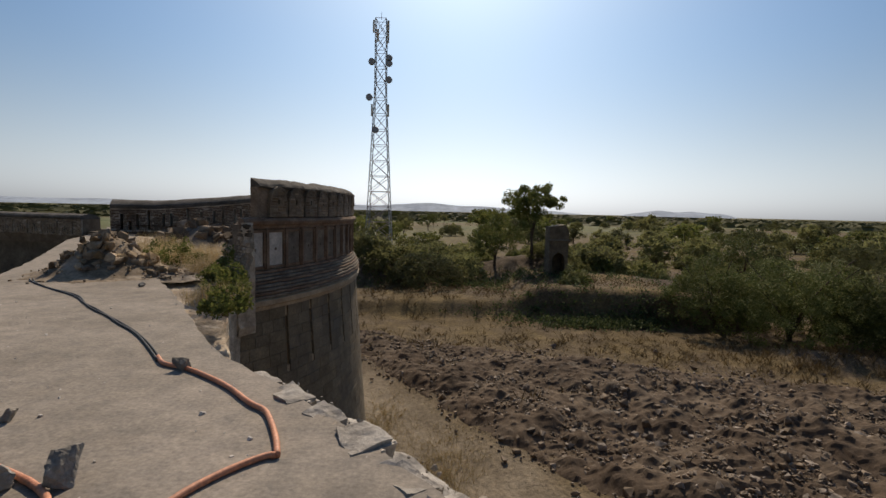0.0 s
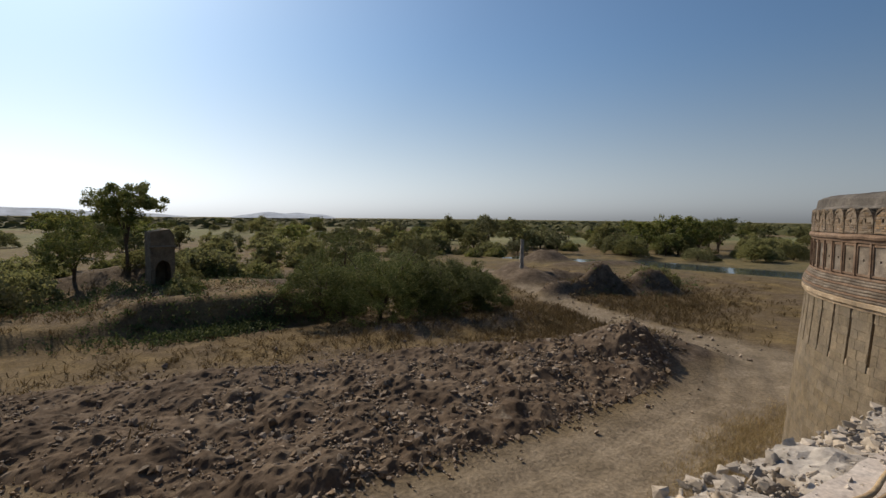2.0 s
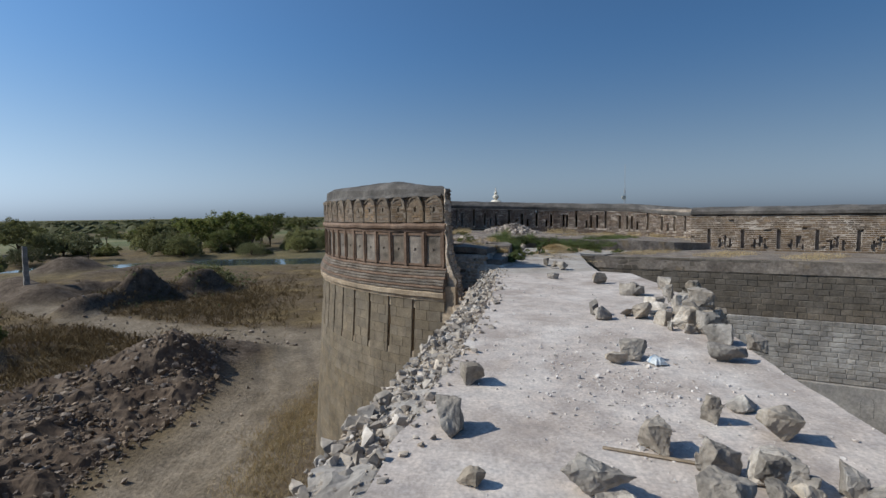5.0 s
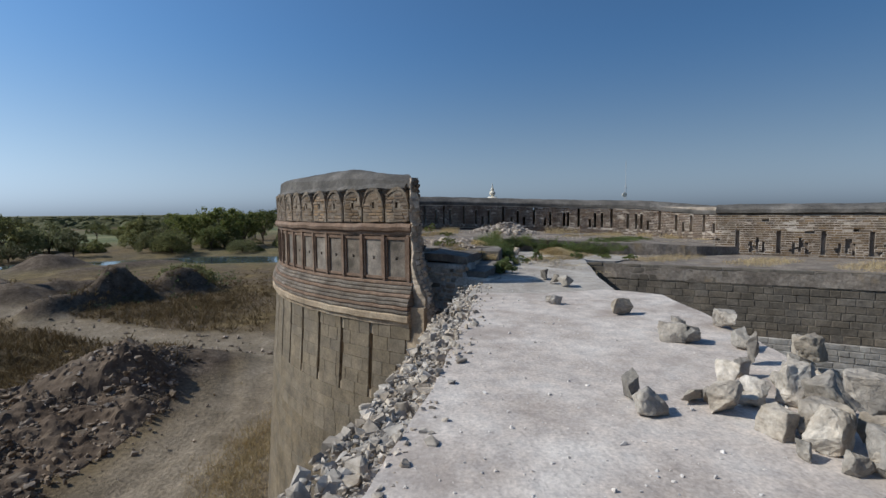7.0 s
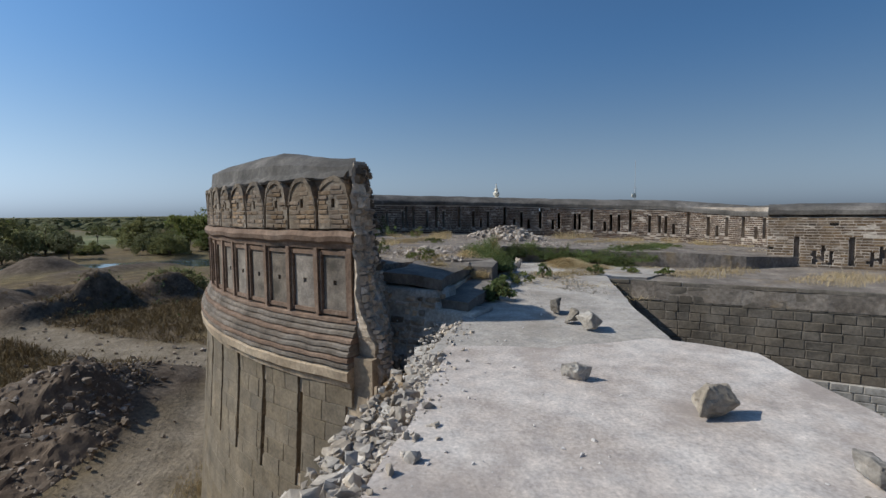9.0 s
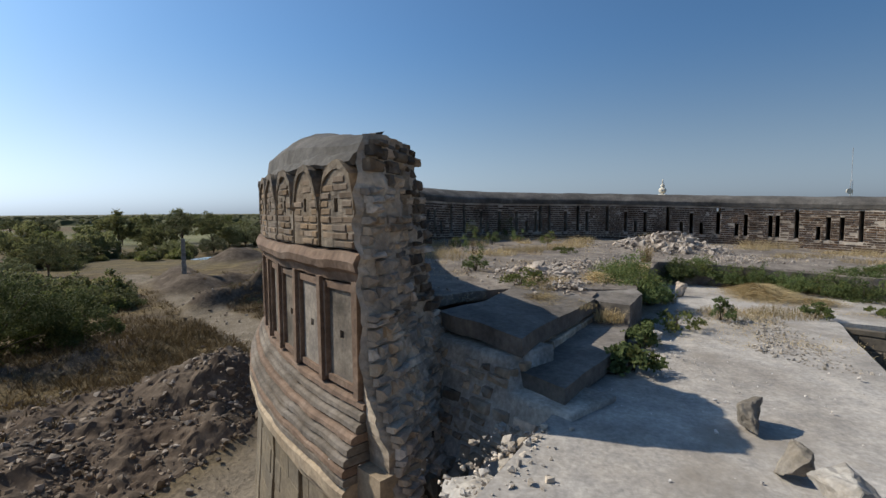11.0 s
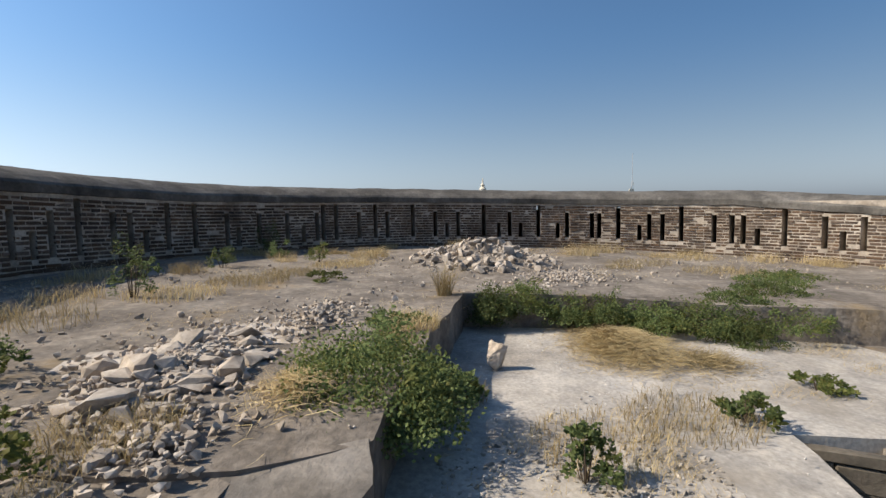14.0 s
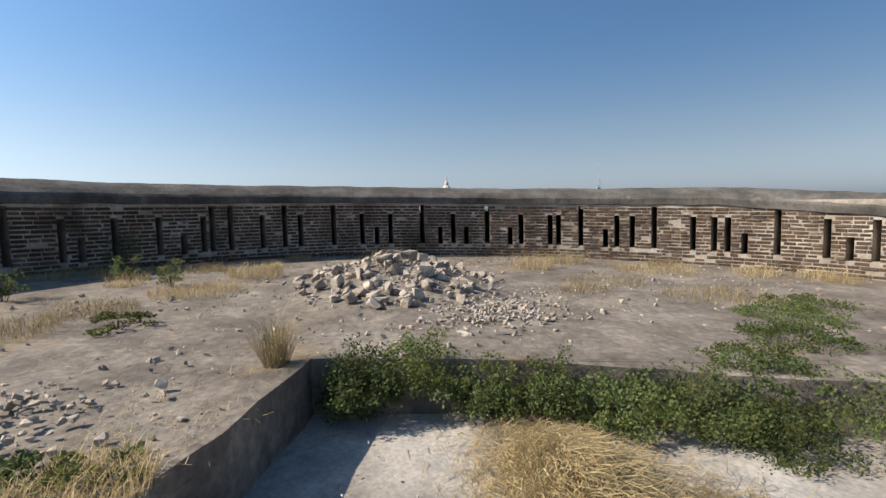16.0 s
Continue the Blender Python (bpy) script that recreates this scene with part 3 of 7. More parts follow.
W_EDGE = [(-21.0, 30.5), (-18.52, 27.08), (-15.13, 19.62), (-10.57, 12.53), (-8.0, 7.96), (-3.3, -1.5)]
S_EDGE = [(2.9, -2.63), (5.9, -3.3), (7.94, -3.78), (10.2, -4.62), (12.36, -5.0), (14.1, -5.2), (14.6, -4.62), (16.57, -4.94), (20.9, -5.95)]
E_EDGE = [(16.6, -2.35), (15.5, -2.05), (13.3, -1.75), (10.05, -1.1), (7.0, -0.35), (5.37, 0.1), (4.15, 0.45), (3.2, 0.7)]


def deck(name, outline, z, mat, amp, seed, cell=0.22, skirt=0.5):
    """A level surface with an uneven rim: a fine grid cut to the outline, with a skirt."""
    bm = bmesh.new()
    ring = []
    for (x0, y0), (x1, y1) in zip(outline, outline[1:] + outline[:1]):
        k = max(1, int(math.hypot(x1 - x0, y1 - y0) / cell))
        ring += [(x0 + (x1 - x0) * i / k, y0 + (y1 - y0) * i / k) for i in range(k)]
    zf = z if callable(z) else (lambda x, y: z)
    pts = []
    for x, y in ring:
        j = noise.noise_vector(Vector((x * 1.9, y * 1.9, seed))) * amp + noise.noise_vector(Vector((x * 6, y * 6, seed + 5))) * amp * 0.4
        pts.append((x + j.x, y + j.y))
    top = [bm.verts.new((x, y, zf(x, y))) for x, y in pts]
    low = [bm.verts.new((x, y, zf(x, y) - skirt)) for x, y in pts]
    bm.faces.new(top)
    for i in range(len(top)):
        k = (i + 1) % len(top)
        bm.faces.new((top[i], low[i], low[k], top[k]))
    bmesh.ops.recalc_face_normals(bm, faces=bm.faces)
    me = bpy.data.meshes.new(name)
    bm.to_mesh(me)
    bm.free()
    me.materials.append(mat)
    return new(name, me)


def curtain_walls():
    out = [NE] + N_EDGE[1:] + W_EDGE + S_EDGE + E_EDGE
    core = prism("wall_curtain", out, -0.45, GROUND - 1, M_BASALT)
    tagged(core, "thick basalt curtain wall of the fort, seen from its top", "wall", kind="structure")
    north = [(0.98, 1.4)] + N_EDGE[1:] + W_EDGE + [(-1.6, -1.6)]
    d = deck("floor_north", north, 0.0, M_LIMEDARK, 0.06, 2.0)
    tagged(d, "darker grey lime deck of the northern wall arm", "floor", kind="structure")
    d = deck("floor", [(0.98, 1.4), (-1.6, -1.6), (-3.3, -1.5)] + S_EDGE[:7] + [(14.75, -4.4), (14.45, -3.1), (14.62, -1.98)] + E_EDGE[2:], lambda x, y: -0.004, M_LIME, 0.06, 2.0)
    tagged(d, "pale worn lime deck on top of the fort wall", "floor", kind="structure")


curtain_walls()

CB = (24.4, -5.8)          # middle of the bastion that is walked onto
CL = (-13.0, 16.1)         # middle of the other bastion
RIN, ROUT = 8.6, 9.84
SLOT_ANGLES = [59.7, 54.3, 52.3, 48.6, 43.3, 40.2, 37.5, 36.3, 33.7, 29.0, 25.6, 23.1, 17.7, 12.9, 10.4, 8.0, 2.5, -0.7, -3.0, -5.3, -9.0, -13.0, -14.9, -19.9, -21.3, -25.0, -29.0, -30.8, -33.2, -36.5, -42.1, -45.0, -46.8, -49.0, -53.0, -58.6, -61.0, -63.6]
SLOT_KINDS = "TMSMMSMTTMTMTMSMTSMSTSMMMTSMMTMMMSTMSM"
SLOT_Z = {"T": (0.70, 1.70), "M": (0.70, 1.48), "S": (0.68, 1.14)}


def slots_for(a0, a1):
    """The loopholes between two angles: the known ones, and the same rhythm on both sides of them."""
    r = [(a, k) for a, k in zip(SLOT_ANGLES, SLOT_KINDS)]
    period = "TSMMTMSM"
    a, i = 64.0, 0
    while a < 175:
        r.append((a, period[i % 8]))
        a += (3.4, 2.2, 2.4, 4.6)[i % 4]
        i += 1
    a, i = -68.0, 0
    while a > -175:
        r.append((a, period[i % 8]))
        a -= (3.4, 2.2, 2.4, 4.6)[i % 4]
        i += 1
    return sorted((a, k) for a, k in r if a0 + 1.2 < a < a1 - 1.2)


def bastion_ring(name, c, a0, a1, tilt, near, label, cut=None, dip=0.0, sink=0.0):
    """The round parapet: a core with real loopholes, brick courses inside, rounded coping on top."""
    thing = empty(name, label, "wall", c[0], c[1], 0, kind="structure")
    rnd = random.Random(3)
    sl = slots_for(a0, a1)
    half = math.degrees(0.065 / RIN)

    def pt(a, r, z):
        if cut is not None and a > 90:
            a += (180 - math.degrees(math.asin(min(1, (cut + 1.0 * max(0.0, min(1.0, (9.4 - r) / 0.8)) - c[1]) / r))) - a1) * max(0.0, (a - a1 + 12) / 12)
        low = (dip * math.exp(-((a - 58) / 34) ** 2) + sink * max(0.0, min(1.0, (a - 60) / 40))) if z > 0.4 else 0.0
        a = radians(a)
        y = r * math.sin(a)
        return (r * math.cos(a), y, z - low + (tilt * (c[1] + y + 5.8) if z > 0 and (r < 9.5 or y < 0) else 0))

    # core, column by column
    cuts = sorted({a0, a1, *[a - half for a, _ in sl], *[a + half for a, _ in sl]})
    core = Bag()
    BOX = [(0, 1, 3, 2), (4, 6, 7, 5), (0, 4, 5, 1), (2, 3, 7, 6), (1, 5, 7, 3), (0, 2, 6, 4)]

    def slab(b0, b1, z0, z1, r0, r1):
        k = max(1, int((b1 - b0) / 2.0 + 0.5))
        for i in range(k):
            p, q = b0 + (b1 - b0) * i / k, b0 + (b1 - b0) * (i + 1) / k
            core.add([pt(a, r, z) for a in (p, q) for r in (r0, r1) for z in (z0, z1)], BOX)

    hole = {round(a - half, 5): k for a, k in sl}
    for b0, b1 in zip(cuts, cuts[1:]):
        k = hole.get(round(b0, 5))
        if k:
            z0, z1 = SLOT_Z[k]
            slab(b0, b1, 0.1, z0, RIN, ROUT - 0.1)
            slab(b0, b1, z1, 1.86, RIN, ROUT - 0.1)
        else:
            slab(b0, b1, 0.1, 1.86, RIN, ROUT - 0.1)
    mesh("core", core.v, core.f, M_JOINT, thing)

    # coping
    prof = [(RIN + 0.03, 1.74), (RIN - 0.04, 1.76), (RIN - 0.05, 1.90), (RIN, 1.95), (RIN + 0.14, 2.03), (RIN + 0.32, 2.11), (RIN + 0.55, 2.18), (RIN + 0.75, 2.19), (RIN + 0.98, 2.14), (RIN + 1.15, 2.04), (ROUT - 0.04, 1.95), (ROUT - 0.1, 1.9)]
    seg = max(8, int((a1 - a0) / 0.9))
    v, f = [], []
    for i in range(seg + 1):
        a = a0 + (a1 - a0) * i / seg
        for r, z in prof:
            p = Vector(pt(a, r, z))
            p.z += (tilt * (c[1] + p.y + 5.8) if r >= 9.5 and z > 1.99 and p.y >= 0 else 0)
            if a > 118 and cut is not None:
                dome = 1.92 + (0.60 - 0.20 * max(0.0, min(1.0, (a - 137) / 9))) * math.sqrt(max(0.0, 1 - ((r - RIN - 0.61) / 0.66) ** 2)) if z > 1.99 else z + 0.05
                p.z += (dome - p.z) * min(1.0, (a - 118) / 12)
            p += 0.018 * Vector(noise.noise_vector((p + Vector((c[0], 0, 0))) * 1.3)) + 0.014 * Vector(noise.noise_vector(p * 5.0))
            if a < -45:
                p.z -= 0.24 * min(1.0, (-45 - a) / 22)
            v.append(p)
    m = len(prof)
    for i in range(seg):
        for k in range(m - 1):
            f.append((i * m + k, i * m + k + 1, (i + 1) * m + k + 1, (i + 1) * m + k))
    f += [tuple(range(m)), tuple(range((seg + 1) * m - 1, seg * m - 1, -1))]
    mesh("coping", v, f, M_CAP, thing, "rounded lime coping black with lichen")

    # brick courses of the inner face
    rest, singles = Bag(), []
    ch = 0.078
    for row in range(17):
        z = 0.38 + row * ch
        a = a0 + rnd.uniform(0, 1.0)
        while a < a1 - 0.4:
            w = rnd.uniform(0.17, 0.30)
            da = math.degrees(w / RIN)
            b = min(a + da, a1)
            lo, hi = a + 0.06, b - 0.06
            for s, k in sl:
                z0, z1 = SLOT_Z[k]
                if z + ch > z0 - 0.01 and z < z1 + 0.02 and lo < s + half and hi > s - half:
                    if s - half - lo > hi - s - half:
                        hi = s - half
                    else:
                        lo = s + half
            if hi - lo > 0.25 and rnd.random() > 0.025:
                o, e = Vector(pt(hi, RIN, z)), Vector(pt(lo, RIN, z))
                u = (e - o)
                L = u.length
                u.normalize()
                n = Vector((-math.cos(radians((lo + hi) / 2)), -math.sin(radians((lo + hi) / 2)), 0))
                g = block(o, u, (0, 0, 1), n, L, ch - 0.024, rnd.uniform(0.003, 0.020), 0.006, rnd, 0.007)
                if near and near[0] < a < near[1] and len(singles) < 300:
                    singles.append(g)
                else:
                    rest.add(g, BLOCK_F)
            a = b
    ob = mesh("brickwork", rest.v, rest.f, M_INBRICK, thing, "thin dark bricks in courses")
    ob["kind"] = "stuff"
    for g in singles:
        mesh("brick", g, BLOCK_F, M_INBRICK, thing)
    return thing


def lathe(name, c, a0, a1, prof, mat, parent, label="", step=1.0, amp=0.0):
    seg = max(4, int((a1 - a0) / step))
    v, f = [], []
    m = len(prof)
    for i in range(seg + 1):
        a = radians(a0 + (a1 - a0) * i / seg)
        for r, z in prof:
            p = Vector((r * math.cos(a), r * math.sin(a), z))
            if amp:
                p += amp * Vector(noise.noise_vector((p + Vector((c[0], c[1], 0))) * 2.3)) + 0.5 * amp * Vector(noise.noise_vector((p + Vector((c[0], c[1], 0))) * 8.0))
            v.append(p)
    for i in range(seg):
        for k in range(m - 1):
            f.append((i * m + k, (i + 1) * m + k, (i + 1) * m + k + 1, i * m + k + 1))
    f += [tuple(range(m - 1, -1, -1)), tuple(range(seg * m, (seg + 1) * m))]
    return mesh(name, v, f, mat, parent, label)


def bastion_drum(name, c, a0, a1, vis0, vis1, white, singles_on, label, head0=None):
    """The outside of a bastion: basalt drum with arrow slits, string band, cornice, panels and arched merlons."""
    thing = empty(name, label, "wall", c[0], c[1], 0, kind="structure")
    rnd = random.Random(11)
    R = ROUT
    D = R + 0.13
    head0 = vis0 if head0 is None else head0

    def batter(z):
        return 0.075 * max(0.0, -0.92 - z)
    # dressed basalt blocks with arrow slits left open between them
    slit = [s for s in ([vis1 - 6.0 - 5.6 * i * (1 - 0.02 * i) for i in range(16)] if singles_on else [vis0 + 7.0 + 5.6 * i for i in range(16)]) if vis0 + 2 < s < vis1 - 2]

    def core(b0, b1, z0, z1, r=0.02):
        lathe("drum", c, b0, b1, [(D - 0.5, z1), (D - r + batter(z1), z1)] + ([(D - r, -0.92)] if z0 < -0.92 < z1 else []) + [(D - r + batter(z0), z0), (D - 0.5, z0)], M_SLITSHADE if r > 0.1 else M_BAND, thing, "", 1.5)
    stops = [a0] + [x for s in sorted(slit) for x in (s - 0.30, s + 0.30)] + [a1]
    for b0, b1 in zip(stops[::2], stops[1::2]):
        core(b0, b1, GROUND - 0.5, -0.5)
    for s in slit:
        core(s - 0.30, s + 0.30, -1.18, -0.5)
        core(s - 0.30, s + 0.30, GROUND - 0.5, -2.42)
        # recessed slit back, coloured dark for the shade inside
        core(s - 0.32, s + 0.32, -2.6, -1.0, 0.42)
    rest, singles = Bag(), []
    z, row = -0.92, 0
    while z > GROUND - 0.3:
        h = 0.28 + 0.02 * math.sin(row * 2.3)
        a = vis1 - rnd.uniform(0, 2.0) * (row % 2)
        while a > vis0:
            b = a - math.degrees(rnd.uniform(0.32, 0.62) / R)
            pieces = [(b + 0.02, a - 0.02)]
            if z > -2.42 and z - h < -1.18:
                for t in slit:
                    pieces = [q for lo, hi in pieces for q in (((lo, min(hi, t - 0.30)), (max(lo, t + 0.30), hi)) if lo < t + 0.30 and hi > t - 0.30 else ((lo, hi),)) if q[1] - q[0] > 0.12]
            for lo, hi in pieces:
                r1 = D + batter(z - h)
                p = Vector((r1 * math.cos(radians(lo)), r1 * math.sin(radians(lo)), z - h))
                q = Vector((r1 * math.cos(radians(hi)), r1 * math.sin(radians(hi)), z - h))
                n = Vector((math.cos(radians((lo + hi) / 2)), math.sin(radians((lo + hi) / 2)), 0))
                u = q - p
                L = u.length
                g = block(p - n * 0.02, u.normalized(), Vector((0, 0, 1)) - n * (0.075 if z < -0.95 else 0.0), n, L, h - 0.006, rnd.uniform(0.027, 0.032), 0.005, rnd, 0.003)
                if singles_on and len(singles) < 290:
                    singles.append(g)
                else:
                    rest.add(g, BLOCK_F)
            a = b
        z -= h
        row += 1
    if rest.v:
        mesh("stonework", rest.v, rest.f, M_DRUMSTONE, thing)["kind"] = "stuff"
    for g in singles:
        mesh("stone", g, BLOCK_F, M_DRUMSTONE, thing)
    # band, cornice, moulding
    lathe("string_band", c, vis0, vis1, [(D - 0.1, -0.92), (D + 0.05, -0.92), (D + 0.07, -0.84), (D + 0.12, -0.80), (D + 0.13, -0.68), (D + 0.05, -0.64), (D - 0.1, -0.62)], M_BAND, thing, "cream lime band", 0.6, 0.015)
    for i in range(8):
        zz, out = -0.64 + i * 0.081, (0.25, 0.255, 0.24, 0.205, 0.165, 0.12, 0.08, 0.045)[i]
        lathe("cornice_course", c, vis0, vis1, [(R - 0.1, zz), (R + out - 0.02, zz + 0.004), (R + out, zz + 0.018), (R + out - 0.004, zz + 0.060), (R + out - 0.03, zz + 0.074), (R - 0.1, zz + 0.078)], (M_TRIM, M_CORNICE)[i % 3 != 1], thing, "", 0.5, 0.016)
    lathe("frieze", c, vis0, vis1 - 0.9, [(R - 0.3, 0.0), (R - 0.045, 0.0), (R - 0.045, 1.10), (R - 0.3, 1.10)], M_BRICK, thing, "", 0.8, 0.006)
    lathe("moulding", c, vis0, vis1, [(R - 0.1, 0.98), (R + 0.03, 0.99), (R + 0.05, 1.06), (R + 0.10, 1.10), (R + 0.12, 1.17), (R + 0.08, 1.24), (R - 0.1, 1.26)], M_TRIM, thing, "worn red-brown plaster moulding", 0.6, 0.02)
    lathe("upper_wall", c, head0, vis1 - 0.9, [(R - 0.3, 1.24), (R - 0.06, 1.24), (R - 0.06, 1.98), (R - 0.3, 1.98)], M_BRICK, thing, "", 0.8, 0.006)

    def arc_box(bag, lo, hi, z0, z1, r0, r1, k=3):
        for i in range(k):
            p, q = lo + (hi - lo) * i / k, lo + (hi - lo) * (i + 1) / k
            P = [Vector((r * math.cos(radians(a)), r * math.sin(radians(a)), z)) for r in (r0, r1) for a, z in ((p, z0), (q, z0), (q, z1), (p, z1))]
            bag.add(P, [(3, 2, 1, 0), (4, 5, 6, 7), (0, 1, 5, 4), (1, 2, 6, 5), (2, 3, 7, 6), (3, 0, 4, 7)])

    # panels between pilasters
    step, a, i = 3.75, vis1 - 0.35, 0
    while a - step > vis0:
        for s in (a, ):
            b = Bag()
            arc_box(b, s - 0.42, s, 0.02, 1.0, R - 0.06, R + 0.05, 1)
            arc_box(b, s - 0.70, s - 0.48, 0.06, 0.96, R - 0.06, R + 0.02, 1)
            arc_box(b, s - step + 0.06, s - step + 0.26, 0.06, 0.96, R - 0.06, R + 0.02, 1)
            mesh("pilaster", [v + 0.012 * Vector(noise.noise_vector(v * 4)) for v in b.v], b.f, M_TRIM, thing)
        lo, hi = a - step + 0.34, a - 0.78
        b = Bag()
        mid = (lo + hi) / 2
        arc_box(b, lo, hi, 0.10, 0.46, R - 0.06, R - 0.018)
        arc_box(b, lo, hi, 0.53, 0.90, R - 0.06, R - 0.018)
        arc_box(b, lo, mid - 0.22, 0.46, 0.53, R - 0.06, R - 0.018, 1)
        arc_box(b, mid + 0.22, hi, 0.46, 0.53, R - 0.06, R - 0.018, 1)
        mesh("plaster_panel", b.v, b.f, M_WHITEPANEL if i in white else M_PANEL, thing, "whitewashed panel with a peephole" if i in white else "")
        b = Bag()
        arc_box(b, lo - 0.08, hi + 0.08, 0.90, 0.965, R - 0.06, R + 0.01, 2)
        arc_box(b, lo - 0.08, hi + 0.08, 0.04, 0.10, R - 0.06, R + 0.01, 2)
        mesh("panel_frame", b.v, b.f, M_TRIM, thing)
        a -= step
        i += 1
    # merlons: brick below, an arched plaster head above, a peephole in each
    a, i = vis1 - 0.25, 0
    while a - step > head0:
        lo, hi = a - step + 0.16, a - 0.16
        mid = (lo + hi) / 2
        n = 9
        b = Bag()
        cols = [lo + (hi - lo) * k / n for k in range(n + 1)]
        tops = [1.64 + 0.36 * math.sqrt(max(0.0, 1 - ((x - mid) / (hi - lo) * 2) ** 2)) for x in cols]
        for k in range(n):
            p, q = cols[k], cols[k + 1]
            hz = abs((p + q) / 2 - mid) < 0.20
            for z0, z1a, z1b in (((1.27, 1.58, 1.58), (1.70, tops[k], tops[k + 1])) if hz else ((1.27, tops[k], tops[k + 1]),)):
                P = [Vector((r * math.cos(radians(t)), r * math.sin(radians(t)), z)) for r in (R - 0.07, R + 0.045) for t, z in ((p, z0), (q, z0), (q, z1b), (p, z1a))]
                P = [v + 0.012 * Vector(noise.noise_vector(v * 5)) for v in P]
                b.add(P, [(3, 2, 1, 0), (4, 5, 6, 7), (0, 1, 5, 4), (1, 2, 6, 5), (2, 3, 7, 6), (3, 0, 4, 7)])
        mesh("merlon", b.v, b.f, M_MERLON, thing)
        rb = Bag()
        for k in range(9):
            x = lo + 0.05 + rnd.uniform(0, 0.2)
            while x < hi - 0.5:
                y = min(x + math.degrees(rnd.uniform(0.14, 0.26) / R), hi - 0.05)
                zz = 1.28 + k * 0.068
                if not (abs((x + y) / 2 - mid) < 0.55 and 1.54 < zz < 1.72) and zz + 0.09 < 1.60 + 0.36 * math.sqrt(max(0.0, 1 - ((x + y - 2 * mid) / (hi - lo)) ** 2)):
                    p = Vector((R * math.cos(radians(x)), R * math.sin(radians(x)), zz))
                    q = Vector((R * math.cos(radians(y - 0.06)), R * math.sin(radians(y - 0.06)), zz))
                    nn = Vector((math.cos(radians(x)), math.sin(radians(x)), 0))
                    if (q - p).length > 0.05 and rnd.random() > 0.06:
                        rb.add(block(p + nn * 0.04, (q - p).normalized(), (0, 0, 1), nn, (q - p).length, 0.052, rnd.uniform(0.006, 0.022), 0.006, rnd, 0.003), BLOCK_F)
                x = y
        mesh("brick_courses", rb.v, rb.f, M_BRICK, thing)["kind"] = "stuff"
        b = Bag()
        for k in range(n):
            p, q = cols[k], cols[k + 1]
            P = [Vector((r * math.cos(radians(t)), r * math.sin(radians(t)), z)) for r in (R - 0.07, R + 0.062) for t, z in ((p, tops[k] - 0.05), (q, tops[k + 1] - 0.05), (q, tops[k + 1] + 0.02), (p, tops[k] + 0.02))]
            P = [v + 0.022 * Vector(noise.noise_vector(v * 6)) for v in P]
            b.add(P, [(3, 2, 1, 0), (4, 5, 6, 7), (0, 1, 5, 4), (1, 2, 6, 5), (2, 3, 7, 6), (3, 0, 4, 7)])
        mesh("arch_moulding", b.v, b.f, M_MERLON, thing)
        a -= step
        i += 1
    # unseen outer skin, added to keep daylight out of the loopholes
    for b0, b1 in ((a0, vis0), (vis1, a1)):
        if b1 - b0 > 3:
            lathe("plain_outer_face", c, b0, b1, [(R - 0.1, -0.6), (R - 0.02, -0.6), (R - 0.02, 1.50), (R - 0.1, 1.50)], M_BRICK, thing, "", 1.5)
    lathe("outer_coping_edge", c, head0, vis1 - 1.0, [(R - 0.3, 1.96), (R + 0.005, 1.96), (R + 0.03, 2.0), (R - 0.02, 2.06), (R - 0.14, 2.13), (R - 0.3, 2.19)], M_CAP, thing, "", 0.7, 0.04)
    return thing


bastion_ring("wall_bastion_parapet", CB, -82.0, 148.0, 0.037, (112.0, 146.0), "round brick parapet with narrow loopholes and a rounded black coping", -0.74, 0.15)
bastion_drum("wall_bastion_drum", CB, -100.0, 151.0, 84.0, 149.2, (), True, "round basalt bastion with arrow slits, plaster panels and arched merlons")
bastion_ring("wall_far_bastion_parapet", CL, -12.0, 113.0, 0.0, None, "far round brick parapet with narrow loopholes, in shade", None, 0.0, 0.5)
bastion_drum("wall_far_bastion_drum", CL, -31.0, 114.0, -31.0, 60.0, (22, 23), False, "round basalt and brick bastion in shade", -28.0)


# ---- bastion top ----
def zfloor(x, y):
    return 0.46 + 0.035 * (y + 3.0) + 0.02 * math.sin(x * 1.3 + y)


def arc(c, r, a0, a1, n):
    return [(c[0] + r * math.cos(radians(a0 + (a1 - a0) * i / n)), c[1] + r * math.sin(radians(a0 + (a1 - a0) * i / n))) for i in range(n + 1)]


TAIL = [(22.4, -10.5), (23.2, -8.0), (23.75, -6.3), (23.92, -5.2), (23.98, -3.98), (22.1, -3.56), (20.9, -3.30), (19.86, -3.16), (19.6, -2.6), (19.56, -1.42)]


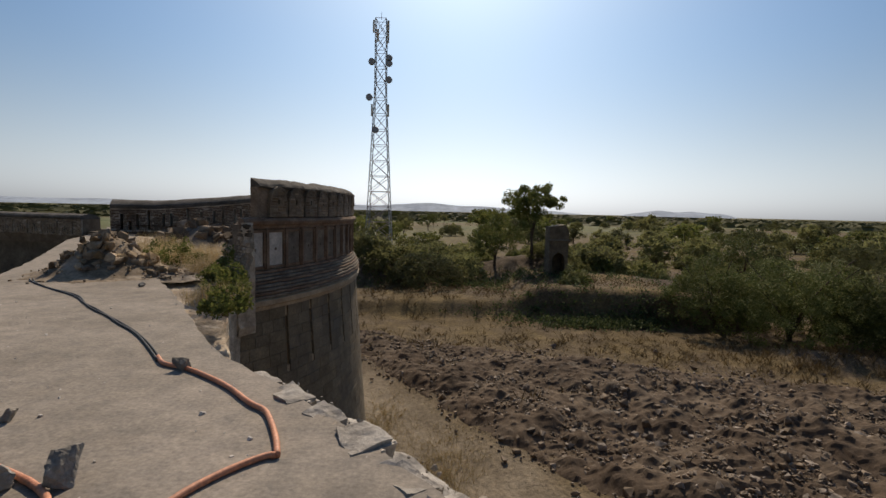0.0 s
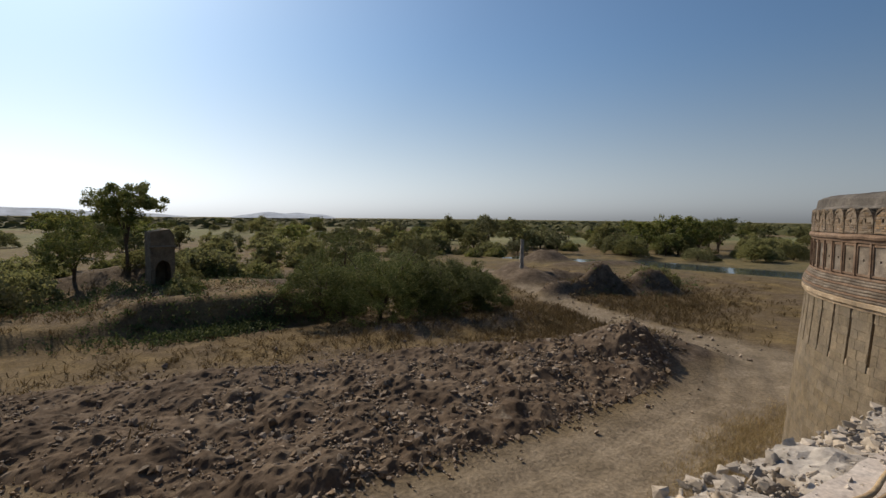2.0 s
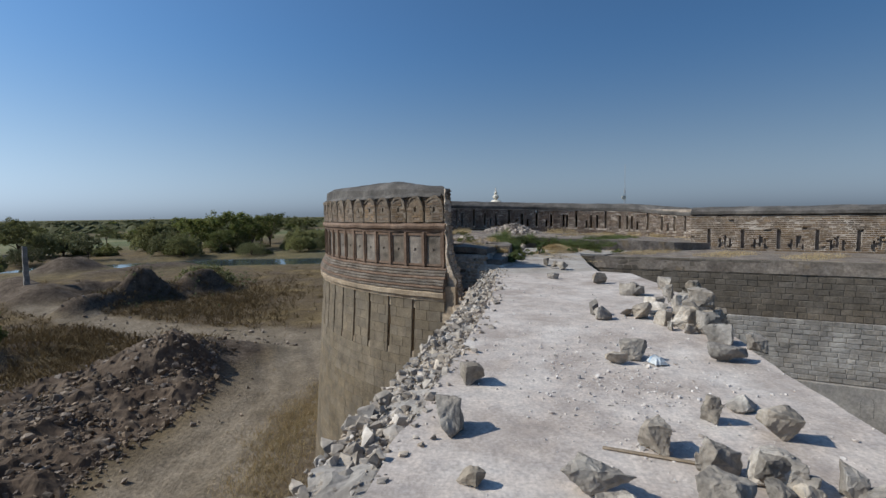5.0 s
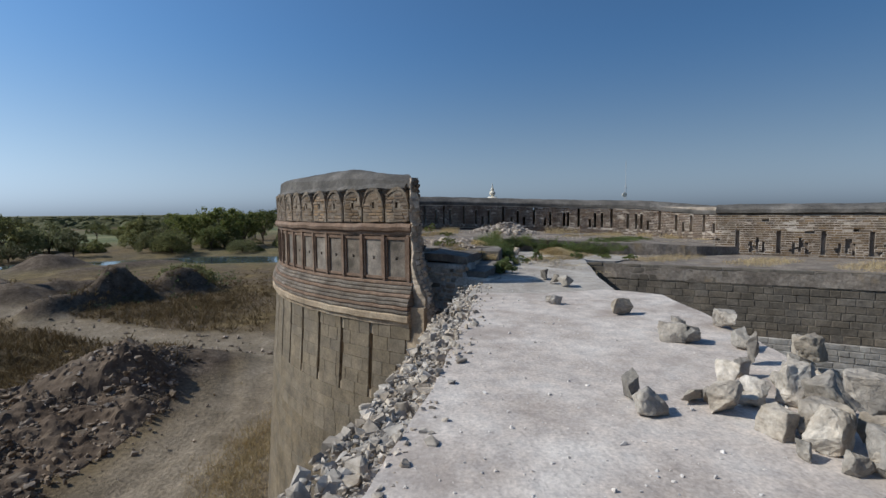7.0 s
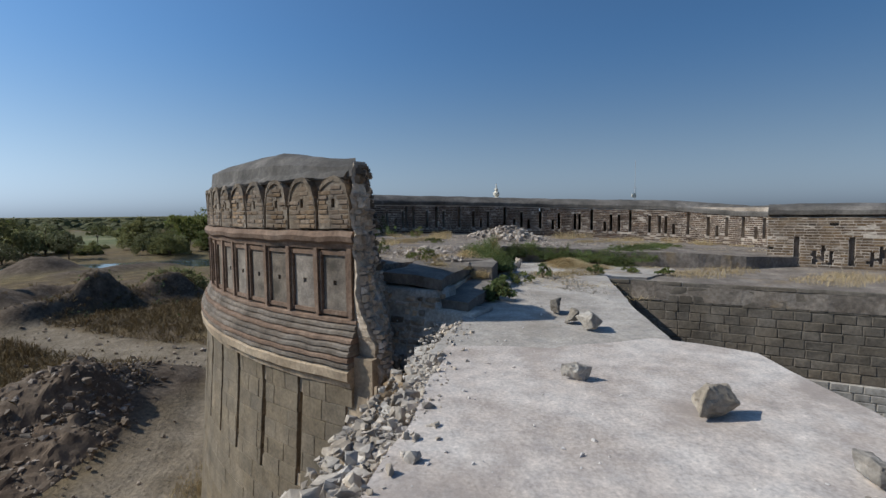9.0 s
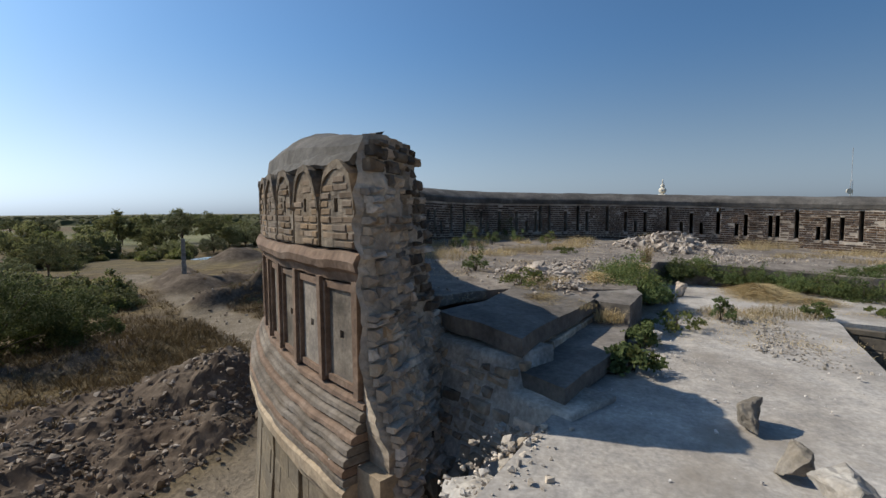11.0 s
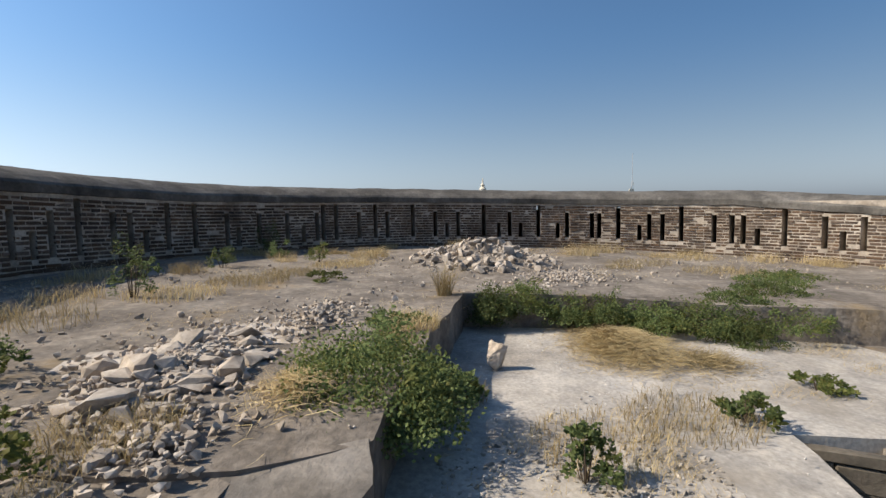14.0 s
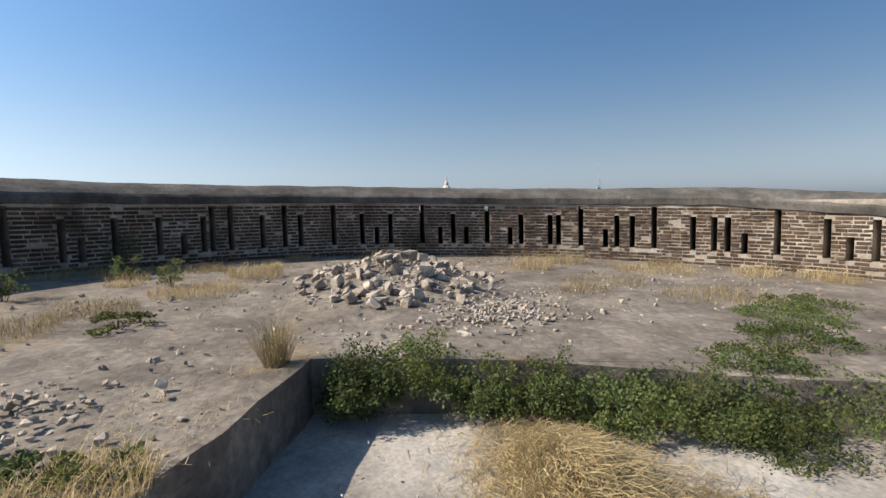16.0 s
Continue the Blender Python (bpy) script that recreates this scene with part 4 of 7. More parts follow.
def bastion_top():
    fill = prism("wall_bastion_fill", arc(CB, 9.6, 136, -97, 60) + [(21.2, -12.5), (21.4, -6.2), (19.5, -3.2), (17.6, -1.9)], -0.3, GROUND - 1, M_RUBBLECORE)
    tagged(fill, "rubble core of the round bastion", "wall", kind="structure")
    plat = deck("floor_bastion", [(19.2, -1.46), (18.6, -0.98), (18.12, -0.72), (17.86, -0.66), (17.4, -0.93), (17.0, -0.80), (17.6, -0.6)] + arc(CB, 8.68, 141, -97, 60) + TAIL,
                zfloor, M_PLATFORM, 0.05, 4.0, 0.2, 0.12)
    base = deck("wall_bastion_base", [(19.5, -1.0), (18.9, -0.6), (18.4, -0.3), (18.0, -0.1)] + arc(CB, 8.72, 138, -97, 60) + TAIL, lambda x, y: zfloor(x, y) - 0.115, M_PLATFORM, 0.05, 4.0, 0.2, 0.6)
    tagged(base, "rubble and lime base under the bastion floor", "wall", kind="structure")
    tagged(plat, "grey weathered lime floor of the round bastion", "floor", kind="structure")
    walk2 = deck("floor_parapet_walk", [(20.45, -6.5), (24.7, -8.0), (24.2, -13.2), (8.0, -31.0), (6.3, -31.0), (14.7, -16.4)], -0.155, M_PLATFORM, 0.03, 7.0, 0.3, 0.4)
    tagged(walk2, "grey dusty walk behind the straight parapet", "floor", kind="structure")
    court = deck("floor_court", [(14.3, -1.75), (16.2, -2.25), (19.0, -2.6), (24.6, -3.9), (24.6, -8.6), (22.6, -8.9), (20.6, -6.9), (20.75, -6.0), (16.6, -4.94), (14.3, -4.5)],
                 lambda x, y: -0.012 - 0.15 * max(0.0, min(1.0, (-y - 4.5) / 4.0)), M_COURT, 0.03, 6.0, 0.3, 0.4)
    tagged(court, "pale dusty lime walkway in front of the bastion", "floor", kind="structure")
    m = empty("stair_block", "broken lime-plastered stair slabs beside the bastion parapet", "steps", 17.5, -2.2, 0.0, kind="structure")

    def at(name, outline, z, mat, skirt, seed, label=""):
        o = deck(name, [(x - 17.5, y + 2.2) for x, y in outline], z, mat, 0.03, seed, 0.12, skirt)
        o.parent = m
        if label:
            o["label"] = label
    at("slab", [(17.28, -0.99), (17.68, -1.14), (18.0, -1.33), (18.3, -1.38), (19.2, -1.50), (19.55, -1.75), (19.5, -2.2), (19.0, -2.58), (18.1, -2.34), (17.46, -2.13), (16.56, -1.95), (17.0, -1.27)], lambda x, y: 0.43 + 0.09 * max(0.0, min(1.0, (y + 0.1) / 0.8)), M_LIMEGREY, 0.17, 9.0, "cracked grey lime slab")
    at("slab_core", [(17.4, -1.12), (18.3, -1.50), (19.3, -1.6), (19.5, -2.15), (18.95, -2.52), (18.1, -2.29), (17.46, -2.08), (16.66, -1.92), (17.08, -1.28)], 0.27, M_TORN, 0.75, 10.0)
    at("step", [(16.62, -1.93), (17.46, -2.1), (18.95, -2.56), (18.72, -2.98), (17.7, -2.85), (16.28, -2.32)], 0.165, M_LIMEGREY, 0.16, 11.0, "lower grey lime step")
    at("step_core", [(16.66, -1.96), (17.46, -2.1), (18.9, -2.56), (18.66, -2.92), (17.7, -2.80), (16.34, -2.31)], 0.02, M_TORN, 0.5, 13.0)
    at("rubble_fill", [(18.7, -1.7), (19.6, -1.45), (19.75, -2.2), (19.72, -2.62), (19.3, -2.62), (18.9, -2.5)], lambda x, y: 0.435 + 0.02 * math.sin(9 * x + 5 * y), M_PLATFORM, 0.4, 14.0)
    at("broken_slab", [(18.95, -2.64), (19.3, -2.45), (19.62, -2.5), (19.86, -3.14), (19.5, -3.22), (18.78, -2.98)], lambda x, y: 0.41 + 0.05 * (x - 1.6), M_LIMEGREY, 0.45, 12.0)
    # steep rubble face below the slab and the step: dark stones in broad pale mortar
    rnd = random.Random(5)
    base = Vector((17.5, -2.2, 0))
    a, b = Vector((16.27, -2.33, 0)), Vector((17.02, -1.2, 0))
    u = (b - a).normalized()
    n = Vector((-u.y, u.x, 0))
    L = (b - a).length

    def out(x, z):
        return 0.30 * (0.42 - z) + 0.16 * max(0.0, -0.45 - z) + 0.05 * noise.noise(Vector((x * 2, z * 2, 3)))
    cols, rows = 26, 26
    v, f = [], []
    for i in range(cols + 1):
        x = -0.16 + (L + 0.5) * i / cols
        top = 0.30 if x > 0.50 else 0.03
        for k in range(rows + 1):
            z = top + (-1.45 - top) * k / rows
            v.append(a + u * x + n * (out(x, z) + 0.02 * noise.noise(Vector((x * 9, z * 9, 1)))) + Vector((0, 0, z)) - base)
    for i in range(cols):
        for k in range(rows):
            p = i * (rows + 1) + k
            f.append((p, p + 1, p + rows + 2, p + rows + 1))
    q = len(v)
    v += [p - n * 0.6 for p in v[:q]]
    f += [tuple(q + w for w in reversed(t)) for t in f[:cols * rows]]
    edge = [i * (rows + 1) for i in range(cols + 1)]
    f += [(p, p + rows + 1, p + rows + 1 + q, p + q) for p in edge[:-1]]
    f += [(p + q, p + 1 + q, p + 1, p) for p in range(rows)]
    mesh("mortar_face", v, f, M_MORTAR, m, "pale broken lime mortar", True)
    z, row = 0.24, 0
    while z > -1.3:
        h = rnd.uniform(0.085, 0.135)
        x = -0.12 + rnd.uniform(0, 0.1)
        while x < L + 0.2:
            w = rnd.uniform(0.12, 0.30)
            if (x > 0.46 or z < 0.02) and rnd.random() > 0.08:
                hh = h * rnd.uniform(0.55, 0.8)
                o = a + u * x + n * (out(x, z - h / 2) - 0.04) + Vector((0, 0, z - h + rnd.uniform(0, 0.02))) - base
                g = block(o, u, (0, 0, 1), n, w - rnd.uniform(0.03, 0.06), hh, 0.066 + rnd.uniform(0, 0.03), 0.02, rnd, 0.022)
                mesh("stone", g, BLOCK_F, M_RUBBLECORE if rnd.random() < 0.35 else M_TORN, m)
            x += w
        z -= h
        row += 1
    # course of stones under the slab's edge along the step
    for (x0, y0), (x1, y1), zt in (((16.60, -1.97), (17.46, -2.15), 0.25), ((17.46, -2.15), (18.95, -2.60), 0.25), ((16.32, -2.36), (17.7, -2.88), -0.0)):
        p0, p1 = Vector((x0, y0, 0)), Vector((x1, y1, 0))
        d = (p1 - p0).normalized()
        nn = Vector((d.y, -d.x, 0))
        x = 0.0
        while x < (p1 - p0).length - 0.06:
            w = min(rnd.uniform(0.14, 0.34), (p1 - p0).length - x)
            mesh("stone", block(p0 + d * x - nn * 0.06 + Vector((0, 0, zt - 0.14)) - base, d, (0, 0, 1), nn, w - 0.02, 0.12, 0.06 + rnd.uniform(0, 0.03), 0.015, rnd, 0.015), BLOCK_F, M_TORN, m)
            x += w


bastion_top()


def broken_end(name, cx, cy, ux, uy, nx, ny, width, label, seed, back, top):
    """The torn end of a parapet: a lumpy face of lime and rubble with stones set in it, widening downward."""
    thing = empty(name, label, "wall", cx, cy, 0, kind="structure")
    rnd = random.Random(seed)
    u, n = Vector((ux, uy, 0)).normalized(), Vector((nx, ny, 0)).normalized()

    def span(z):
        x0, x1 = 0.0, width
        t = (top + 0.02 - z) / 0.42
        if t < 1:
            k = 1 - math.sqrt(max(0.0, 1 - (1 - max(0.0, t)) ** 2))
            x0, x1 = width * (0.02 + 0.10 * k), width * (1 - 0.27 * k)
        if z < 0.75:
            x1 = width + min(0.72, (0.75 - z) * 0.74)
        x0 -= 0.05 * max(0.0, min(1.0, (1.1 - z) / 0.8))
        return x0 + 0.03 * noise.noise(Vector((z * 3, seed, 0))), x1 + 0.05 * noise.noise(Vector((z * 3.3, seed, 5)))

    def depth(x, z):
        q = Vector((x, z, seed))
        d = 0.03 + 0.09 * noise.noise(q * 1.7) + 0.06 * noise.noise(q * 4.5) + 0.025 * noise.noise(q * 11) + 0.012 * noise.noise(q * 24)
        if 1.48 < z < 2.0 and 0.46 * width < x < 0.70 * width:
            d -= 0.10
        if x > 0.55 * width and z > 0.75:
            d -= 0.05
        return d + (0.0 if z > 0.6 else min(0.38, (0.6 - z) * 0.27))
    rows, cols = 90, 40
    low = -1.35
    v, f = [], []
    for k in range(rows + 1):
        z = top + (low - top) * k / rows
        x0, x1 = span(z)
        v.append(u * (x0 + 0.10) + Vector((back[0], back[1], 0)) * 0.14 + Vector((0, 0, z)))
        for i in range(cols + 1):
            t = i / cols
            x = x0 + (x1 - x0) * t
            v.append(u * x + n * (depth(x, z) - 0.10 * (2 * t - 1) ** 8) + Vector((0, 0, z)))
        v.append(u * (x1 - 0.06) + Vector((back[0], back[1], 0)) * 0.30 + Vector((0, 0, z)))
    m = cols + 3
    for k in range(rows):
        for i in range(m - 1):
            f.append((k * m + i, (k + 1) * m + i, (k + 1) * m + i + 1, k * m + i + 1))
    f.append(tuple(range(m)))
    mesh("lime_core", v, f, M_TORNLIME, thing, "crumbling buff lime and rubble core")
    z = top - 0.03
    while z > low + 0.1:
        h = rnd.uniform(0.05, 0.12)
        x0, x1 = span(z - h / 2)
        x = x0 + 0.02
        while x < x1 - 0.06:
            w = min(rnd.choice((0.07, 0.10, 0.14, 0.19, 0.24)) * rnd.uniform(0.85, 1.2), x1 - x - 0.01)
            # stones are mostly darker along the top and in the upper inner part
            dark = x > 0.50 * width and z > 0.65
            keep = 0.92 if dark or z < 0.5 else 0.86
            if w > 0.05 and rnd.random() < keep:
                d = depth(x + w / 2, z - h / 2)
                o = u * (x + 0.006) + Vector((0, 0, z - h + 0.006 + rnd.uniform(-0.012, 0.012))) + n * (d - 0.02)
                g = block(o, u, Vector((rnd.uniform(-0.05, 0.05), 0, 1)), n, w - 0.018, h - 0.016, 0.030 + rnd.uniform(0.0, 0.034), min(0.026, (h - 0.016) * 0.30), rnd, 0.018)
                mesh("stone", g, BLOCK_F, M_DARKTORN if rnd.random() < (0.95 if z > top - 0.28 else 0.72 if dark else 0.05) else M_TORN, thing)
            x += w
        z -= h
    return thing


broken_end("wall_broken_end", 15.86, -0.82, 1.0, -0.07, -0.07, -1.0, 1.28, "torn end of the parapet showing rubble, brick and lime core", 21, (0.55, 0.83), 2.20)
broken_end("wall_far_broken_end", -4.25, 10.78, -0.69, 0.73, -0.73, -0.69, 1.2, "torn dark end of the far bastion's parapet", 22, (0.5, 0.86), 1.15)


def wall_blocks(thing, p0, p1, z0, z1, ch, wmin, wmax, n, mat, seed, proud, limit, name="stone"):
    rnd = random.Random(seed)
    u = (p1 - p0)
    L = u.length
    u.normalize()
    rest, count = Bag(), 0
    z, row = z1, 0
    while z - ch > z0 - 0.01:
        x = -rnd.uniform(0, wmax)
        while x < L:
            w = rnd.uniform(wmin, wmax)
            lo, hi = max(x, 0), min(x + w, L)
            if hi - lo > 0.08:
                g = block(p0 + u * (lo + 0.006) + Vector((0, 0, z - ch)), u, (0, 0, 1), n, hi - lo - 0.010, ch - 0.010, proud + rnd.uniform(0, proud), 0.012, rnd, 0.008)
                if count < limit and lo < 14:
                    mesh(name, g, BLOCK_F, mat, thing)
                    count += 1
                else:
                    rest.add(g, BLOCK_F)
            x += w
        z -= ch
        row += 1
    if rest.v:
        mesh("stonework", rest.v, rest.f, mat, thing)["kind"] = "stuff"


def court_wall():
    p0, p1 = Vector((20.75, -6.0, 0)), Vector((5.75, -32.0, 0))
    u = (p1 - p0).normalized()
    n = Vector((u.y, -u.x, 0))
    thing = empty("wall_court", "inner retaining wall of basalt blocks above pale coursed stone", "wall", kind="structure")
    b = prism("core", [(p0.x, p0.y), (p1.x, p1.y), (p1.x + 6, p1.y - 2), (p0.x + 3.2, p0.y - 6.0), (p0.x + 0.6, p0.y - 0.3)], -0.40, -9.0, M_COURTSTONE, thing)
    wall_blocks(thing, p0, p1, -1.95, -0.22, 0.192, 0.22, 0.46, n, M_COURTSTONE, 31, 0.007, 290)
    # worn coping of the walkway edge
    wall_blocks(thing, p0 + Vector((0, 0, 0)), p1, -0.22, -0.12, 0.10, 0.5, 1.1, n, M_COURTSTONE, 32, 0.014, 26, "coping_stone")
    q0, q1 = p0 + n * 0.10, p1 + n * 0.10
    wall_blocks(thing, q0, q1, -3.85, -1.95, 0.158, 0.2, 0.5, n, M_PALESTONE, 33, 0.015, 0)
    prism("pale_core", [(q0.x, q0.y), (q1.x, q1.y), (p1.x + 1, p1.y), (p0.x + 1, p0.y)], -1.97, -3.85, M_MORTAR, thing)
    r0, r1 = p0 + n * 0.28, p1 + n * 0.28
    pl = prism("render_coat", [(r0.x, r0.y), (r1.x, r1.y), (p1.x + 1, p1.y), (p0.x + 1, p0.y)], -3.87, -7.0, M_RENDER, thing, "smooth grey lime render")
    # two arched drain holes in the rendered foot: shallow, their inner shade painted black
    for s in (8.55, 9.33):
        o = r0 + u * s + n * 0.004
        bm = bmesh.new()
        prof = [(-0.16, 0), (0.16, 0), (0.16, 0.45)] + [(0.16 * math.cos(t * math.pi / 6), 0.45 + 0.2 * math.sin(t * math.pi / 6)) for t in range(1, 6)] + [(-0.16, 0.45)]
        f = [bm.verts.new(o + u * x + Vector((0, 0, -4.76 + z))) for x, z in prof]
        k = [bm.verts.new(o - n * 0.02 + u * x * 0.8 + Vector((0, 0, -4.76 + z))) for x, z in prof]
        bm.faces.new(k)
        for i in range(len(f)):
            bm.faces.new((f[i], f[(i + 1) % len(f)], k[(i + 1) % len(f)], k[i]))
        part("drain_hole", bm, M_CABLE, thing, "arched drain hole, inner shade painted black")


court_wall()


def straight_parapet(name, p0, p1, z0, z1, n, label):
    """A straight brick parapet with niches and slits, and a rounded coping."""
    thing = empty(name, label, "wall", kind="structure")
    p0, p1, n = Vector(p0), Vector(p1), Vector(n).normalized()
    u = (p1 - p0)
    L = u.length
    u.normalize()
    rnd = random.Random(41)
    sl = []
    x = 0.7
    while x < L:
        sl.append((x, 0.14, 0.10, 0.80))
        for d in (0.42, 0.60, 0.78):
            sl.append((x + d, 0.09, 0.12 if d != 0.60 else 0.2, 0.46 + 0.1 * (d == 0.6)))
        x += 1.22
    core = Bag()
    q = [p0, p1, p1 - n * 1.2, p0 - n * 1.2]
    core.add([p + Vector((0, 0, z)) for z in (z0 - 0.5, z1 - 0.25) for p in q], [(0, 1, 2, 3), (7, 6, 5, 4), (0, 4, 5, 1), (1, 5, 6, 2), (2, 6, 7, 3), (3, 7, 4, 0)])
    mesh("core", core.v, core.f, M_BRICK, thing)
    rest, joint = Bag(), Bag()
    ch = 0.078
    rows = int((z1 - 0.25 - z0) / ch)
    for r in range(rows):
        z = z0 + r * ch
        x = -rnd.random() * 0.2
        while x < L:
            w = rnd.uniform(0.17, 0.30)
            lo, hi = max(0.0, x), min(L, x + w)
            for s, hw, a, b in sl:
                if z0 + a < z + ch and z < z0 + b and lo < s + hw / 2 and hi > s - hw / 2:
                    if s - hw / 2 - lo > hi - s - hw / 2:
                        hi = s - hw / 2
                    else:
                        lo = s + hw / 2
            if hi - lo > 0.04 and rnd.random() > 0.02:
                rest.add(block(p0 + u * (lo + 0.006) + Vector((0, 0, z)) + n * 0.09, u, (0, 0, 1), n, hi - lo - 0.012, ch - 0.018, rnd.uniform(0.003, 0.010), 0.006, rnd, 0.004), BLOCK_F)
                joint.add([p0 + u * (lo - 0.005) + Vector((0, 0, z)) + n * e for e in (0, 0.093)] + [p0 + u * (hi + 0.005) + Vector((0, 0, z)) + n * e for e in (0, 0.093)]
                         + [p0 + u * (lo - 0.005) + Vector((0, 0, z + ch)) + n * e for e in (0, 0.093)] + [p0 + u * (hi + 0.005) + Vector((0, 0, z + ch)) + n * e for e in (0, 0.093)],
                         [(1, 3, 7, 5), (0, 1, 5, 4), (3, 2, 6, 7)])
            x += w
    mesh("brickwork", rest.v, rest.f, M_BRICK, thing, "thin bricks in courses with niches and slits")["kind"] = "stuff"
    mesh("joints", joint.v, joint.f, M_JOINT, thing, "pale lime joints between the bricks")["kind"] = "stuff"
    prof = [(0.10, 0), (0.16, 0.02), (0.16, 0.14), (0.02, 0.24), (-0.4, 0.33), (-0.8, 0.28), (-1.2, 0.1), (-1.22, 0)]
    k = max(2, int(L / 0.35))
    v, f, m = [], [], len(prof)
    for i in range(k + 1):
        for d, h in prof:
            p = p0 + u * (L * i / k) + n * d + Vector((0, 0, z1 - 0.27 + h))
            v.append(p + 0.03 * Vector(noise.noise_vector(p * 1.7)))
    for i in range(k):
        for j in range(m - 1):
            f.append((i * m + j, (i + 1) * m + j, (i + 1) * m + j + 1, i * m + j + 1))
    f += [tuple(range(m)), tuple(range((k + 1) * m - 1, k * m - 1, -1))]
    mesh("coping", v, f, M_CAP, thing, "rounded lime coping grey with lichen")


straight_parapet("wall_parapet_south", (23.3, -11.7, 0), (9.0, -30.8, 0), -0.15, 1.58, (-0.8, 0.6, 0), "straight brick parapet with niches, slits and a grey coping")
straight_parapet("wall_parapet_west", (-22.5, 30.5, 0), (-62.0, 40.0, 0), -0.6, 0.72, (-0.25, -0.97, 0), "far brick parapet in shade")
tagged(prism("wall_west", [(-21.0, 30.4), (-62.0, 39.8), (-62, 44), (-18.5, 33)], -0.32, GROUND - 1, M_BASALT), "far basalt curtain wall in shade", "wall", kind="structure")
tagged(prism("floor_fort_interior", [(-3.2, -1.2), (20.9, -5.9), (14.7, -16.4), (4.0, -34), (-70, -34), (-70, 39), (-20.8, 30.2), (-8.2, 8.2)], -6.0, -6.5, surface("dry_court", [(0.20, 0.16, 0.09), (0.28, 0.23, 0.13)], 0.5, 0.95, 0.5, 8)), "dry grassy ground inside the fort", "ground", kind="structure")
tagged(prism("wall_south_closing", [(-70, -34), (9, -34), (9, -35.5), (-70, -35.5)], 0.5, GROUND - 1, M_BASALT), "plain basalt wall closing the fort", "wall", kind="structure")


# broken outer lip of both wall arms
def lip(name, inner, off, z, seed, label):
    """A crumbled strip beside a deck: uneven across and along, with a ragged outer edge and a torn face below it."""
    line = []
    for (x0, y0), (x1, y1) in zip(inner, inner[1:]):
        k = max(1, int(math.hypot(x1 - x0, y1 - y0) / 0.07))
        d = Vector((x1 - x0, y1 - y0)).normalized()
        line += [(x0 + (x1 - x0) * i / k, y0 + (y1 - y0) * i / k, d.y, -d.x) for i in range(k)]
    v, f, m = [], [], 15
    for x, y, nx, ny in line:
        q = Vector((x * 1.6, y * 1.6, seed))
        wide = off * (1 + 0.45 * noise.noise(q) + 0.30 * noise.noise(q * 3.3))
        for k in range(m):
            t = k / (m - 4)
            if t <= 1:
                e = -0.16 + (wide + 0.16) * t
                p = Vector((x + nx * e, y + ny * e, 0))
                up = z(x, y) - 0.10 * t * t + 0.06 * noise.noise(Vector((p.x * 3.2, p.y * 3.2, seed))) + 0.035 * noise.noise(Vector((p.x * 9, p.y * 9, seed)))
                p.z = min(up, -0.02) if k < 3 else up
            else:
                drop = (0.18, 0.5, 1.3)[k - (m - 3)]
                e = wide + 0.05 * noise.noise(Vector((x * 4, drop * 4, seed)))
                p = Vector((x + nx * e, y + ny * e, z(x, y) - 0.10 - drop))
            v.append(p)
    for i in range(len(line) - 1):
        for k in range(m - 1):
            f.append((i * m + k, i * m + k + 1, (i + 1) * m + k + 1, (i + 1) * m + k))
    f += [tuple(range(m - 1, -1, -1)), tuple(range((len(line) - 1) * m, len(line) * m))]
    return tagged(mesh(name, v, f, M_LIP), label, "wall", kind="structure")


lip("wall_lip_east", E_EDGE[1:] + [NE], 0.42, lambda x, y: -0.04 - 0.03 * max(0.0, min(1.0, (x - 4.5) / 2)) - 0.06 * max(0, x - 9) / 3 + 0.035 * math.sin(5 * x), 14.0, "broken rubble lip along the edge of the wall top")
lip("wall_lip_north", N_EDGE[:4], 0.34, lambda x, y: -0.10 + 0.04 * math.sin(6 * y), 15.0, "broken stone lip along the edge of the wall top")
for i, (x, y, w, d, turn, z) in enumerate(((-0.20, 2.72, 0.50, 0.34, 0.86, -0.16), (-0.52, 3.16, 0.46, 0.36, 0.90, -0.14), (-0.85, 3.52, 0.42, 0.34, 0.82, -0.15), (-1.22, 3.92, 0.52, 0.38, 0.90, -0.16), (-1.62, 4.34, 0.44, 0.34, 0.75, -0.20), (0.16, 2.30, 0.48, 0.34, 0.88, -0.17))):
    bm = bmesh.new()
    bmesh.ops.create_cube(bm, size=1.0, matrix=Matrix.Diagonal((w * 0.85, d * 0.8, 0.26, 1)))
    bmesh.ops.bevel(bm, geom=list(bm.edges), offset=0.03, segments=2, affect="EDGES")
    bmesh.ops.triangulate(bm, faces=bm.faces)
    for _ in range(3):
        bmesh.ops.subdivide_edges(bm, edges=[e for e in bm.edges if e.calc_length() > 0.07], cuts=1)
        bmesh.ops.triangulate(bm, faces=bm.faces)
    for v in bm.verts:
        q = v.co + Vector((i * 3.0, 0, 0))
        v.co += 0.06 * Vector(noise.noise_vector(q * 3)) + 0.02 * Vector(noise.noise_vector(q * 11))
    me = bpy.data.meshes.new("edge_stone")
    bm.to_mesh(me)
    bm.free()
    me.materials.append(M_LIP)
    o = new("edge_stone", me)
    o.matrix_world = pose(x, y, z + 0.035, 0, 4, -math.degrees(turn))
    tagged(o, "weathered dressed block set along the wall's broken edge", "stone", "edge blocks of the northern wall arm")
